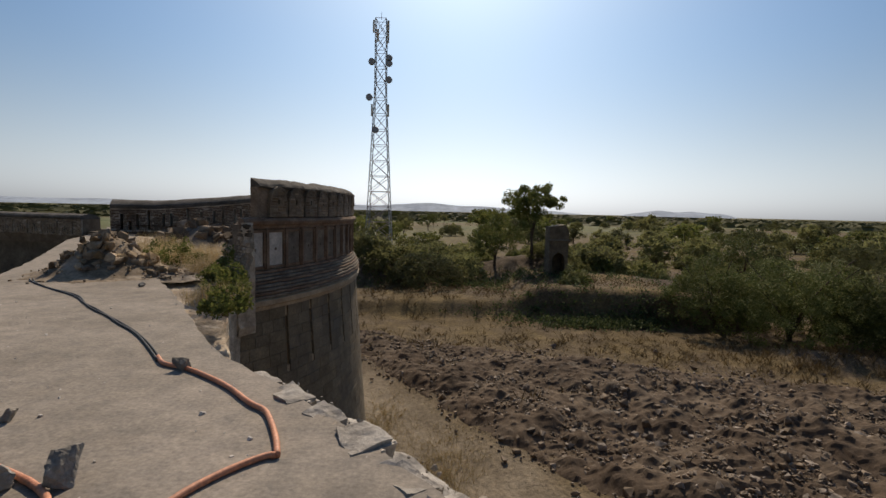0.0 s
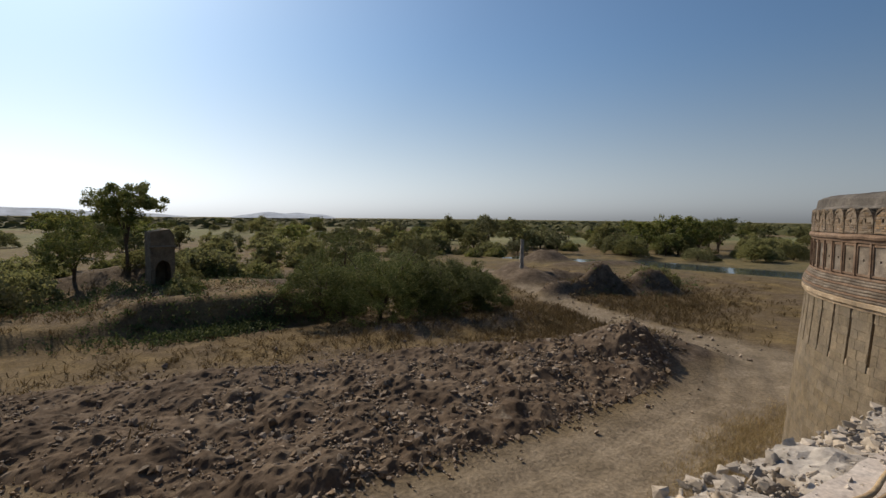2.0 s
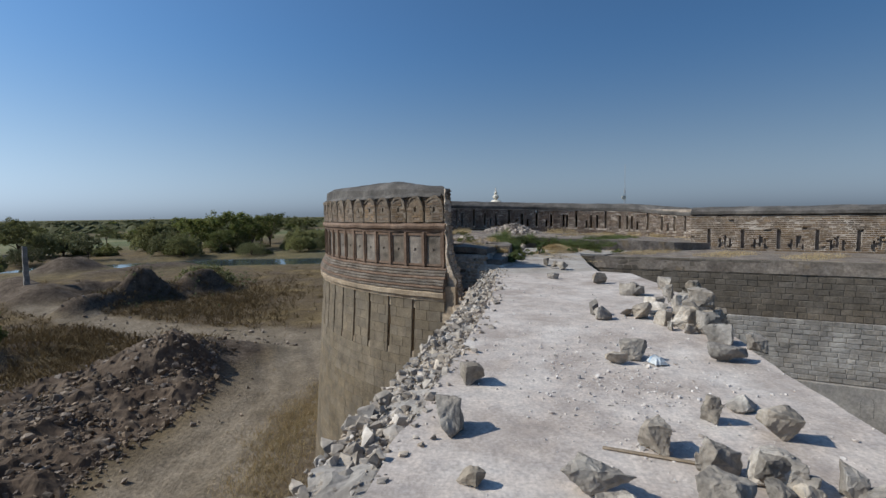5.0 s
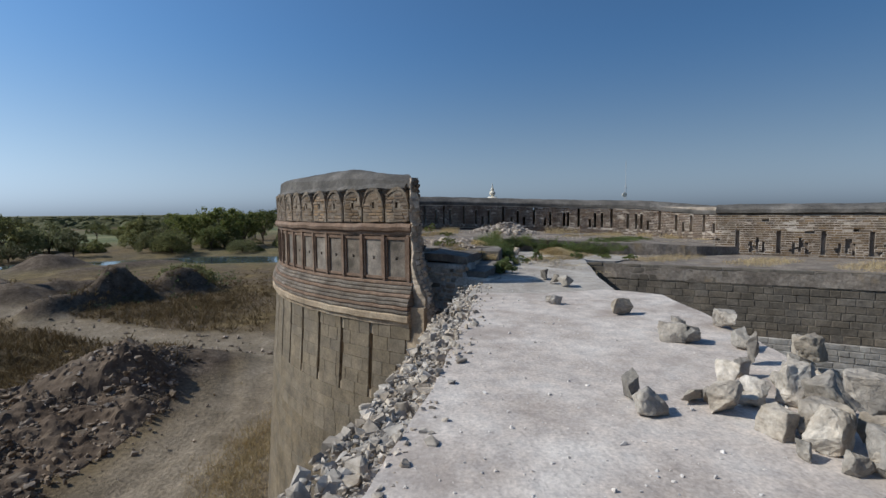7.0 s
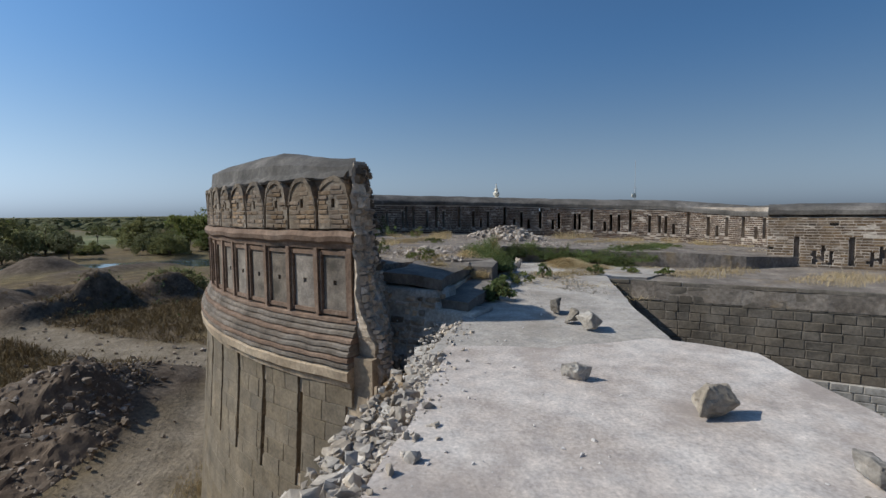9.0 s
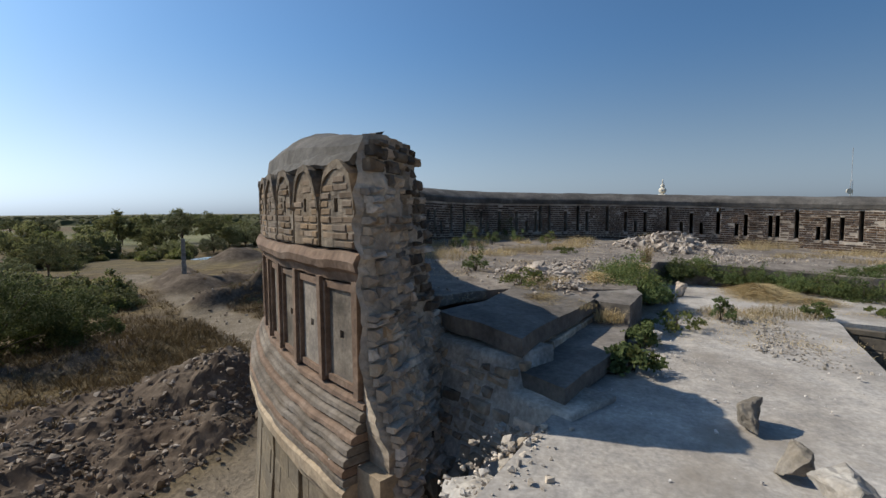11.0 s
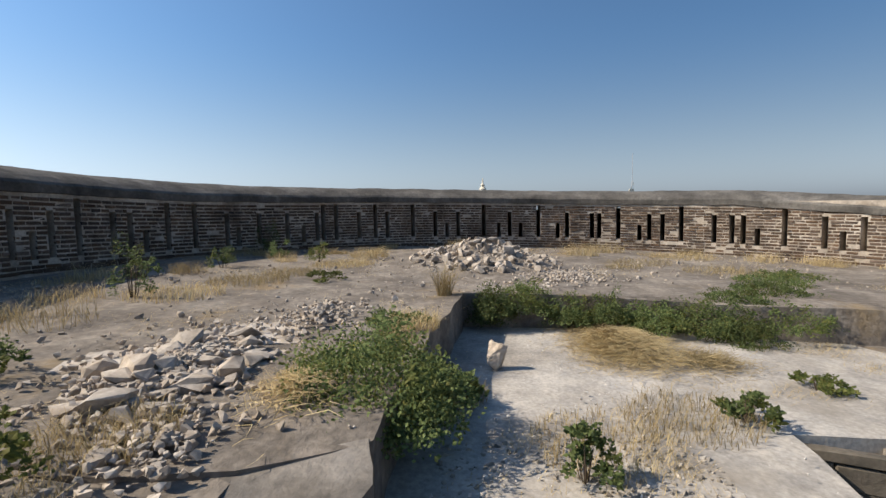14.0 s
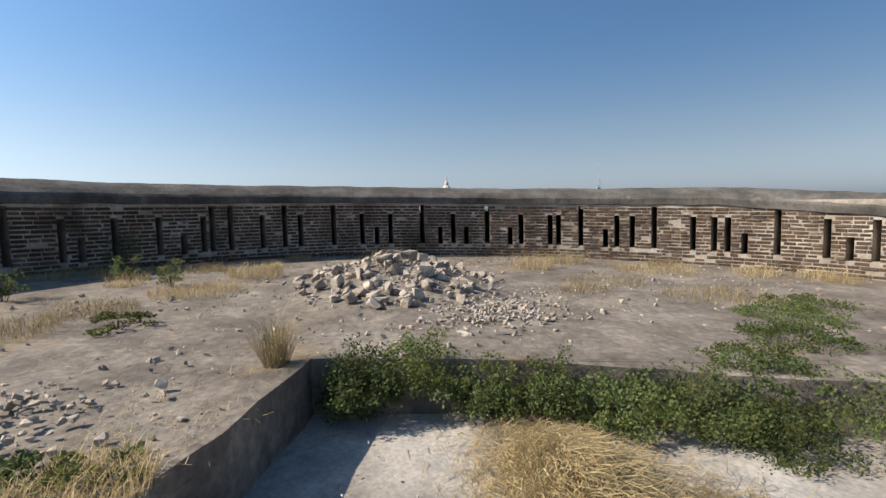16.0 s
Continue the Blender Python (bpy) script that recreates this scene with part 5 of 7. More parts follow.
# low ruined ground between the northern arm and the far bastion
tagged(deck("floor_far_bastion", [(-1.6, 4.3), (-2.4, 4.9), (-3.0, 5.7), (-4.9, 8.5), (-5.8, 9.7), (-9.5, 15.2), (-14.6, 23.2)] + arc(CL, 8.7, 100, -20, 30) + [(-4.6, 11.2), (-4.3, 9.6), (-2.9, 6.6)],
            lambda x, y: -0.55 + 0.5 * max(0.0, min(1.0, (y - 7.0) / 4.0)) + 0.10 * math.sin(x * 3 + y * 2), M_RUBBLECORE, 0.12, 17.0, 0.3, 2.0), "ruined rubble and earth floor of the far bastion", "floor", kind="structure")
tagged(prism("wall_far_bastion_fill", arc(CL, 9.6, -30, 118, 40) + [(-16.5, 24.0), (-9.6, 14.6), (-5.6, 9.3)], -0.62, GROUND - 1, M_BASALT), "basalt core of the far bastion", "wall", kind="structure")


# ---- loose stones on the wall top ----
def stone(x, y, w, h, seed, z=0.0, group="loose stones on the wall top", mat=None, label="angular buff-grey quarried stone lying on the lime deck"):
    rnd = random.Random(seed)
    vs, fs = hull(rnd, rnd.choice((11, 14, 17)), w * 1.1, w * rnd.uniform(0.65, 0.95), h * 1.12, rnd.uniform(0.25, 0.75))
    me = bpy.data.meshes.new("stone")
    bm = bmesh.new()
    bv = [bm.verts.new(v) for v in vs]
    for f in fs:
        try:
            bm.faces.new([bv[i] for i in f])
        except ValueError:
            pass
    bmesh.ops.recalc_face_normals(bm, faces=bm.faces)
    bmesh.ops.dissolve_limit(bm, angle_limit=0.20, verts=bm.verts, edges=bm.edges)
    bmesh.ops.bevel(bm, geom=list(bm.edges), offset=0.018 * w, segments=1, affect="EDGES", clamp_overlap=True)
    bmesh.ops.triangulate(bm, faces=bm.faces)
    for _ in range(3):
        bmesh.ops.subdivide_edges(bm, edges=[e for e in bm.edges if e.calc_length() > 0.10 * w], cuts=1)
        bmesh.ops.triangulate(bm, faces=bm.faces)
    for v in bm.verts:
        p = (v.co + Vector((seed, 0, 0))) / w
        v.co += 0.055 * w * Vector(noise.noise_vector(p * 2.2)) + 0.035 * w * Vector(noise.noise_vector(p * 6.0)) + 0.022 * w * Vector(noise.noise_vector(p * 15.0))
    lo = min(v.co.z for v in bm.verts)
    for v in bm.verts:
        v.co.z -= lo + 0.01
    bm.to_mesh(me)
    bm.free()
    me.materials.append(mat or M_ROCK)
    ob = new("stone", me)
    ob.location = (x, y, z)
    ob.rotation_euler = (0, 0, rnd.uniform(0, 6.28))
    return tagged(ob, label, "stone", group)


HEAP_1 = [(5.81, -0.35, 0.30, 0.26), (6.78, -0.59, 0.28, 0.20), (4.98, -1.09, 0.40, 0.20), (5.44, -1.62, 0.25, 0.23), (5.12, -1.82, 0.26, 0.23), (5.84, -2.21, 0.18, 0.22), (5.03, -2.1, 0.34, 0.20), (4.84, -2.35, 0.23, 0.19), (7.22, -2.06, 0.23, 0.15),
          (6.02, -2.56, 0.30, 0.13), (3.51, -0.7, 0.23, 0.26), (4.29, -1.05, 0.24, 0.22), (3.73, -0.97, 0.24, 0.19), (4.42, -1.45, 0.35, 0.28), (3.88, -1.26, 0.28, 0.24), (3.92, -1.59, 0.26, 0.24)]
HEAP_2 = [(3.12, -1.28, 0.26, 0.27), (3.93, -1.78, 0.22, 0.26), (3.66, -1.81, 0.25, 0.26), (3.28, -1.53, 0.25, 0.26), (4.25, -2.27, 0.30, 0.20), (3.08, -1.71, 0.32, 0.24), (4.56, -2.77, 0.18, 0.38), (4.61, -2.6, 0.32, 0.16), (3.54, -1.9, 0.24, 0.22),
          (4.09, -2.79, 0.28, 0.20), (3.35, -2.43, 0.27, 0.25), (2.90, -1.42, 0.26, 0.18), (2.89, -2.18, 0.25, 0.20), (2.75, -2.36, 0.22, 0.22), (2.49, -2.31, 0.22, 0.21), (4.47, -2.95, 0.22, 0.22)]
HEAP_3 = [(13.44, -3.06, 0.32, 0.17), (12.58, -3.84, 0.36, 0.28), (11.15, -3.82, 0.34, 0.26), (11.72, -4.22, 0.25, 0.16), (9.49, -2.63, 0.24, 0.28), (9.41, -3.08, 0.30, 0.14), (8.81, -3.34, 0.27, 0.24), (9.74, -3.62, 0.30, 0.22), (10.27, -4.17, 0.21, 0.46),
          (9.48, -4.01, 0.30, 0.28), (10.05, -4.48, 0.20, 0.36), (9.82, -4.32, 0.17, 0.46), (9.62, -4.12, 0.24, 0.40), (8.72, -3.58, 0.42, 0.32), (9.02, -3.84, 0.40, 0.40), (8.25, -3.62, 0.34, 0.30), (9.30, -3.86, 0.34, 0.34), (10.7, -4.42, 0.36, 0.26), (11.1, -3.98, 0.34, 0.20), (8.59, -3.49, 0.34, 0.30), (8.61, -3.89, 0.31, 0.34), (8.26, -3.59, 0.25, 0.19), (7.87, -3.53, 0.38, 0.26), (7.34, -2.3, 0.28, 0.22), (7.21, -3.19, 0.42, 0.17),
          (7.49, -3.69, 0.26, 0.21), (9.20, -2.66, 0.27, 0.20)]
HEAP_4 = [(16.32, -3.66, 0.42, 0.22), (15.62, -3.68, 0.28, 0.25), (15.28, -3.80, 0.38, 0.24), (11.62, -4.73, 0.42, 0.32), (9.31, -3.52, 0.28, 0.22), (-2.42, 4.46, 0.20, 0.14), (-3.01, 3.3, 0.20, 0.10), (-2.03, 2.56, 0.24, 0.26), (-2.38, 2.44, 0.30, 0.20),
          (-5.52, 8.91, 0.16, 0.12), (18.55, -3.2, 0.30, 0.20)]
for i, (x, y, w, h) in enumerate(HEAP_1 + HEAP_2 + HEAP_3 + HEAP_4):
    stone(x, y, min(w, 0.40) * 0.84, h * 0.88, 100 + i)
for i, (x, y, w, h, z) in enumerate(((3.4, -1.72, 0.26, 0.22, 0.20), (3.8, -1.5, 0.24, 0.2, 0.20), (3.95, -1.12, 0.26, 0.22, 0.19), (3.2, -2.05, 0.26, 0.22, 0.18), (3.6, -2.2, 0.28, 0.2, 0.18), (2.8, -1.9, 0.24, 0.2, 0.18), (8.45, -3.65, 0.3, 0.26, 0.28), (9.55, -4.15, 0.26, 0.22, 0.25))):
    stone(x, y, w, h, 300 + i, z)

stone(22.25, -4.14, 0.25, 0.26, 781, -0.03, mat=M_CHALK, label="upright whitish lime-crusted stone beside the bastion step")
r0 = random.Random(88)
for cx, cy, sx, sy, k in ((3.6, -1.7, 0.75, 0.55, 24), (4.9, -2.0, 0.6, 0.45, 12), (9.2, -3.6, 0.9, 0.45, 14)):
    for i in range(k):
        x, y = r0.gauss(cx, sx), r0.gauss(cy, sy)
        w = r0.uniform(0.13, 0.26)
        stone(x, max(y, -2.95 if x < 6 else -4.4), w, w * r0.uniform(0.6, 0.95), 2000 + int(cx * 100) + i)


def on_wall(x, y):
    """Whether a spot lies on the curtain wall's deck."""
    poly = [NE] + N_EDGE[1:] + W_EDGE + S_EDGE + E_EDGE
    inside = False
    for (x0, y0), (x1, y1) in zip(poly, poly[1:] + poly[:1]):
        if (y0 > y) != (y1 > y) and x < x0 + (y - y0) * (x1 - x0) / (y1 - y0):
            inside = not inside
    return inside


def chips(name, label, spots, mat, category="rubble"):
    b = Bag()
    scatter_stones(b, spots, random.Random(len(spots)))
    return tagged(mesh(name, b.v, b.f, mat), label, category, kind="stuff")


rnd = random.Random(77)
E_LINE = [(16.0, -2.05), (13.3, -1.6), (10.05, -0.95), (7.0, -0.15), (5.37, 0.28), (4.15, 0.62), (3.2, 0.88), (1.2, 1.4)]
spots = []
for (x0, y0), (x1, y1) in zip(E_LINE, E_LINE[1:]):
    for _ in range(int((230 if x1 > 4.5 else 190) * math.hypot(x1 - x0, y1 - y0))):
        t, d = rnd.random(), rnd.gauss(-0.02, 0.17)
        s = min(0.12, 0.010 + rnd.expovariate(52))
        dd = max(-0.42, min(0.28, d))
        s *= 0.65 if x0 < 5 else 1.0
        spots.append((x0 + (x1 - x0) * t, y0 + (y1 - y0) * t + dd, (-0.08 if dd > -0.12 and x0 > 5 else (-0.05 if dd > -0.12 else 0.0)) - 0.015, s))
for (x0, y0), (x1, y1) in zip(N_EDGE[:3], N_EDGE[1:4]):
    for _ in range(50):
        t, d = rnd.random(), max(-0.1, min(0.12, rnd.gauss(0.02, 0.06)))
        spots.append((x0 + (x1 - x0) * t + d, y0 + (y1 - y0) * t + d, -0.03, min(0.06, 0.012 + rnd.expovariate(60))))
for (x0, y0), (x1, y1) in zip(E_LINE[1:], E_LINE[2:]):
    for _ in range(int((140 if x1 > 4.5 else 70) * math.hypot(x1 - x0, y1 - y0))):
        t, d = rnd.random(), rnd.uniform(-0.10, 0.36)
        size = min(0.17, 0.025 + rnd.expovariate(22))
        spots.append((x0 + (x1 - x0) * t + rnd.gauss(0, 0.05), y0 + (y1 - y0) * t + d, -0.09 - 0.30 * size - 0.10 * max(0.0, d), size))
chips("edge_rubble", "broken stones and mortar along the crumbling wall edge", spots, M_LIPSTONE)
spots = []
for cx, cy, sx, sy, k in ((6.6, -1.6, 0.7, 0.4, 260), (7.4, -1.9, 1.2, 0.6, 220), (9.0, -2.2, 3.0, 0.9, 240), (6.6, -2.4, 0.8, 0.4, 160), (4.5, -1.7, 0.9, 0.7, 150), (12.5, -2.6, 2.0, 0.8, 90), (-2.0, 3.6, 1.6, 1.2, 90), (-4.5, 6.0, 1.5, 1.5, 60), (18.5, -4.0, 1.5, 0.8, 120), (21.0, -4.6, 1.5, 0.8, 110), (17.8, -3.2, 0.5, 0.3, 70), (3.4, -0.3, 0.6, 0.5, 50)):
    for _ in range(k * 2):
        spots.append((rnd.gauss(cx, sx), rnd.gauss(cy, sy), -0.007, min(0.05, rnd.expovariate(120) + 0.006)))
chips("lime_chips", "white lime chips and pebbles strewn on the deck", [p for p in spots if p[0] > 15 and -5.2 < p[1] or on_wall(p[0], p[1])], M_CHIP)
spots = []
for _ in range(1500):
    x, y = rnd.uniform(18.0, 20.7), rnd.uniform(-5.2, -3.5)
    if noise.noise(Vector((x * 0.9, y * 0.9, 4.0))) > -0.15:
        size = rnd.uniform(0.022, 0.05)
        spots.append((x, y, -0.018 - 0.40 * size - 0.15 * max(0.0, min(1.0, (-y - 4.5) / 4.0)), size))
chips("paving_pebbles", "dark pebbles bedded in the worn lime paving", spots, M_ROCK)
# crevice between the torn parapet and the stair block
spots = [(rnd.uniform(14.6, 17.2), rnd.uniform(-2.0, -1.15), rnd.uniform(-1.1, -0.75), rnd.choice((0.06, 0.1, 0.16, 0.24))) for _ in range(260)]
chips("crevice_rubble", "fallen stones in the gap beside the torn parapet", spots, M_RUBBLECORE)
tagged(deck("floor_crevice", [(13.2, -1.35), (15.2, -0.9), (17.4, -0.8), (17.6, -2.2), (15.8, -2.3), (13.4, -1.9)], lambda x, y: -1.05 - 0.1 * math.sin(3 * x) + 0.5 * max(0.0, (15.2 - x) / 2), M_RUBBLECORE, 0.08, 19.0, 0.15, 2.5), "rubble filling the broken gap in the wall head", "floor", kind="structure")


def on_platform(x, y):
    """Whether a spot is clear of the bastion floor's inner edge."""
    edge = -2.5 if x < 19.9 else -3.16 - 0.2 * (x - 19.9)
    return x > 24.0 or y > edge + 0.06


def rubble_pile(name, cx, cy, rx, ry, top, base, big, small, mat, label, seed, smin=0.10, smax=0.26, flat=1.0):
    """A heap: a soft mound, separate large stones on it, and a skirt of chips."""
    thing = empty(name, label, "rubble", cx, cy, 0)
    r = random.Random(seed)

    def h(dx, dy):
        q = (dx / rx) ** 2 + (dy / ry) ** 2
        return base(cx + dx, cy + dy) + top * math.exp(-1.6 * q)
    v, f, n = [], [], 26
    for i in range(n + 1):
        for k in range(n + 1):
            dx, dy = (i / n * 2 - 1) * rx * 1.7, (k / n * 2 - 1) * ry * 1.7
            v.append((dx, dy, h(dx, dy) - 0.03 + 0.05 * noise.noise(Vector((dx * 4, dy * 4, seed)))))
    for i in range(n):
        for k in range(n):
            a = i * (n + 1) + k
            dx, dy = (i / n * 2 - 1) * 1.7, (k / n * 2 - 1) * 1.7
            if dx * dx + dy * dy < 2.6:
                f.append((a, a + n + 1, a + n + 2, a + 1))
    if top > 0.052:
        mesh("mound", v, f, M_PLATFORM if mat == M_CHALK and top > 0.08 else mat, thing, "", True)
    for _ in range(big):
        a, q = r.uniform(0, 6.28), math.sqrt(r.random()) * 0.95
        dx, dy, s = math.cos(a) * q * rx, math.sin(a) * q * ry, r.uniform(smin, smax) * (1.1 - 0.3 * q)
        b = Bag()
        zb = h(dx, dy) - 0.03
        scatter_stones(b, [(dx, dy, zb, s)], r)
        b.v = [(p[0], p[1], zb + (p[2] - zb) * flat) for p in b.v]
        mesh("stone", b.v, b.f, mat, thing)
    b = Bag()
    sp = []
    for _ in range(small):
        a, q = r.uniform(0, 6.28), abs(r.gauss(0, 0.75))
        dx, dy = math.cos(a) * q * rx, math.sin(a) * q * ry
        if base is not zfloor or on_platform(cx + dx, cy + dy):
            sp.append((dx, dy, h(dx, dy) - 0.01, r.uniform(0.015, 0.07)))
    scatter_stones(b, sp, r)
    mesh("gravel", b.v, b.f, mat, thing)["kind"] = "stuff"
    return thing


rubble_pile("rubble_pile", 27.5, -4.7, 2.0, 1.6, 0.46, zfloor, 210, 700, M_CHALK, "heap of pinkish white lime rubble on the bastion floor", 51)
rubble_pile("rubble_pile", 26.2, -5.4, 1.1, 0.95, 0.078, zfloor, 18, 2600, M_CHALK, "spread of white lime chips below the heap", 52, 0.06, 0.12)
rubble_pile("rubble_pile", 20.9, -1.75, 1.0, 0.5, 0.07, zfloor, 42, 1100, M_CHALK, "low scatter of broken stones on the bastion floor", 53, 0.09, 0.32, 0.6)
rubble_pile("rubble_pile", 22.6, -2.35, 0.8, 0.4, 0.05, zfloor, 8, 400, M_CHALK, "thin spread of brick and lime bits", 54, 0.05, 0.12)
rubble_pile("rubble_pile", 19.8, -2.2, 0.5, 0.4, 0.05, zfloor, 5, 260, M_CHALK, "lime bits beside the cracked slab", 58, 0.05, 0.14)
rubble_pile("rubble_pile", -7.3, 10.6, 1.0, 1.0, 0.85, lambda x, y: 0.0, 90, 300, M_RUBBLECORE, "heap of broken stones on the wall top", 55, 0.15, 0.32)
rubble_pile("rubble_pile", -5.9, 10.4, 0.7, 0.5, 0.1, lambda x, y: 0.0, 26, 120, M_RUBBLECORE, "fallen stones beside the heap", 56, 0.1, 0.24)
rubble_pile("rubble_pile", -9.2, 18.5, 1.6, 1.6, 0.9, lambda x, y: -0.1, 40, 200, M_SPOIL, "dark heap of stones inside the far bastion", 57, 0.25, 0.6)


# ---- hose, cable, branch, planks, sacks ----
h1 = empty("hose", "orange plastic hose lying in bends on the lime deck", "hose", -1.5, 3.0)
ob = tube("hose_run", [(x + 1.5, y - 3.0, 0.022) for x, y in [(-1.45, 1.9), (-1.36, 2.38), (-1.22, 2.66), (-1.06, 2.85), (-0.99, 2.87)]], 0.021, M_HOSE, h1)
ob = tube("hose_run", [(x + 1.5, y - 3.0, 0.022) for x, y in [(-0.98, 2.87), (-1.06, 3.08), (-1.18, 3.33), (-1.30, 3.53), (-1.46, 3.66), (-1.82, 4.03), (-2.31, 4.4), (-2.62, 4.54), (-2.8, 4.75)]], 0.021, M_HOSE, h1)
ob = tube("hose_run", [(x + 1.5, y - 3.0, 0.022) for x, y in [(-3.3, 2.95), (-2.47, 2.65), (-2.01, 2.40), (-1.75, 2.05), (-1.7, 1.85)]], 0.021, M_HOSE, h1)
c1 = empty("cable", "twisted black cable running along the lime deck", "cable", -4.0, 6.0)
for k, off in enumerate((0.0, 0.035)):
    tube("strand", [(x + 4.0 + off, y - 6.0 + off * math.sin(3 * i), 0.014) for i, (x, y) in enumerate([(-2.75, 4.65), (-3.13, 5.12), (-3.61, 5.66), (-4.1, 6.1), (-4.46, 6.45), (-5.0, 6.9), (-5.41, 7.3), (-5.99, 7.86), (-7.12, 8.66), (-8.0, 9.4), (-8.6, 10.4)])], 0.013, M_CABLE, c1, "", 6)
b1 = empty("branch", "bare forked grey-brown branch lying on the crumbled edge", "branch", 4.0, 0.4)
M_BRANCH = surface("dry_branch", [(0.30, 0.21, 0.12), (0.44, 0.33, 0.20)], 6.0, 0.8, 0.4, 40)
tube("stem", [(x - 4.0, y - 0.4, z) for x, y, z in [(2.72, 0.80, 0.02), (3.14, 0.58, 0.02), (3.56, 0.37, 0.025), (3.86, 0.32, 0.05), (4.15, 0.28, 0.08), (4.45, 0.24, 0.08), (4.62, 0.14, 0.06), (4.79, 0.05, 0.03)]], lambda t: 0.020 - 0.008 * t, M_BRANCH, b1)
tube("twig", [(x - 4.0, y - 0.4, z) for x, y, z in [(3.50, 0.34, 0.012), (3.78, 0.27, 0.015), (4.02, 0.20, 0.02), (4.3, 0.12, 0.015)]], lambda t: 0.014 - 0.006 * t, M_BRANCH, b1)


def plank(x0, y0, x1, y1, w, t, z, label):
    d = Vector((x1 - x0, y1 - y0, 0))
    L = d.length
    bm = bmesh.new()
    bmesh.ops.create_cube(bm, size=1.0)
    bmesh.ops.scale(bm, vec=(L, w, t), verts=bm.verts)
    bmesh.ops.bevel(bm, geom=list(bm.edges), offset=0.004, segments=1, affect="EDGES")
    me = bpy.data.meshes.new("plank")
    bm.to_mesh(me)
    bm.free()
    me.materials.append(M_WOOD)
    o = new("plank", me)
    o.location = ((x0 + x1) / 2, (y0 + y1) / 2, z + t / 2)
    o.rotation_euler = (0, 0, math.atan2(d.y, d.x))
    return tagged(o, label, "plank", "planks among the stones")


plank(4.66, -0.83, 4.70, -1.24, 0.05, 0.025, 0.0, "thin grey timber batten among the stones")
plank(4.55, -1.80, 4.47, -2.16, 0.06, 0.03, 0.06, "short timber batten wedged between stones")
plank(5.48, -1.30, 5.22, -1.85, 0.03, 0.012, 0.0, "thin rusty-grey rod on the deck")


def sack(x, y, sx, sy, h, seed, rot, label):
    """A slack woven sack: a crumpled cushion with folds and a gathered mouth."""
    bm = bmesh.new()
    bmesh.ops.create_grid(bm, x_segments=36, y_segments=36, size=0.5)
    o = Vector((seed * 7.3, seed * 2.1, 0))
    for v in bm.verts:
        u, w = v.co.x, v.co.y
        e = max(abs(u), abs(w)) * 2
        body = max(0.0, 1 - e ** 3)
        p = Vector((u * 3, w * 3, 0)) + o
        fold = noise.noise(p * 0.7) * 0.35 + abs(noise.noise(p * 1.3)) * 0.4 + 0.10 * abs(noise.noise(p * 4))
        v.co.z = h * body * (0.62 + 0.55 * fold) + 0.012
        v.co.x += 0.10 * noise.noise(p * 1.3 + Vector((3, 0, 0)))
        v.co.y += 0.10 * noise.noise(p * 1.3 + Vector((0, 5, 0)))
        v.co.x *= sx
        v.co.y *= sy
    me = bpy.data.meshes.new("sack")
    bm.to_mesh(me)
    bm.free()
    me.materials.append(M_SACK)
    me.polygons.foreach_set("use_smooth", [True] * len(me.polygons))
    ob = new("sack", me)
    ob.location = (x, y, 0.0)
    ob.rotation_euler = (0, 0, rot)
    band = bmesh.new()
    band.from_mesh(me)
    bmesh.ops.delete(band, geom=[q for q in band.faces if not 0.10 < q.calc_center_median().x / sx < 0.24], context="FACES")
    for q in band.verts:
        q.co.z += 0.004
    part("stripe", band, M_STRIPE, ob, "pale blue printed stripe")
    return tagged(ob, label, "sack", "sacks among the stones")


sack(3.02, -0.84, 0.64, 0.56, 0.34, 1, 0.4, "crumpled white woven plastic sack with a pale blue stripe")
sack(3.72, -2.35, 0.40, 0.34, 0.40, 2, 1.0, "white and pale blue plastic sack propped between stones")
sack(3.18, -2.02, 0.48, 0.38, 0.36, 3, 2.0, "torn white plastic sack lying over stones")
sack(2.52, -1.86, 0.58, 0.46, 0.20, 4, 2.6, "flattened white plastic sack among stones")
sack(7.15, -2.45, 0.16, 0.12, 0.10, 5, 0.2, "scrap of blue and white plastic beside a stone")


# ---- plants ----
def leaves(n, r, h, size, rng, dome=True, lean=0.9):
    b = Bag()
    for _ in range(n):
        a, q = rng.uniform(0, 6.28), math.sqrt(rng.random())
        z = h * rng.random() ** 0.8 * (math.sqrt(max(0.05, 1 - q * q * 0.85)) if dome else 1.0)
        p = Vector((math.cos(a) * q * r, math.sin(a) * q * r, z + 0.01))
        d = Vector((rng.gauss(0, 1), rng.gauss(0, 1), rng.gauss(0.4, lean))).normalized()
        s = d.orthogonal().normalized() * size * rng.uniform(0.25, 0.4)
        L = size * rng.uniform(0.7, 1.3)
        side = d.cross(s).normalized() * size * 0.08
        b.add([p, p + d * L * 0.5 + s + side, p + d * L, p + d * L * 0.5 - s + side], [(0, 1, 2, 3)])
    return b


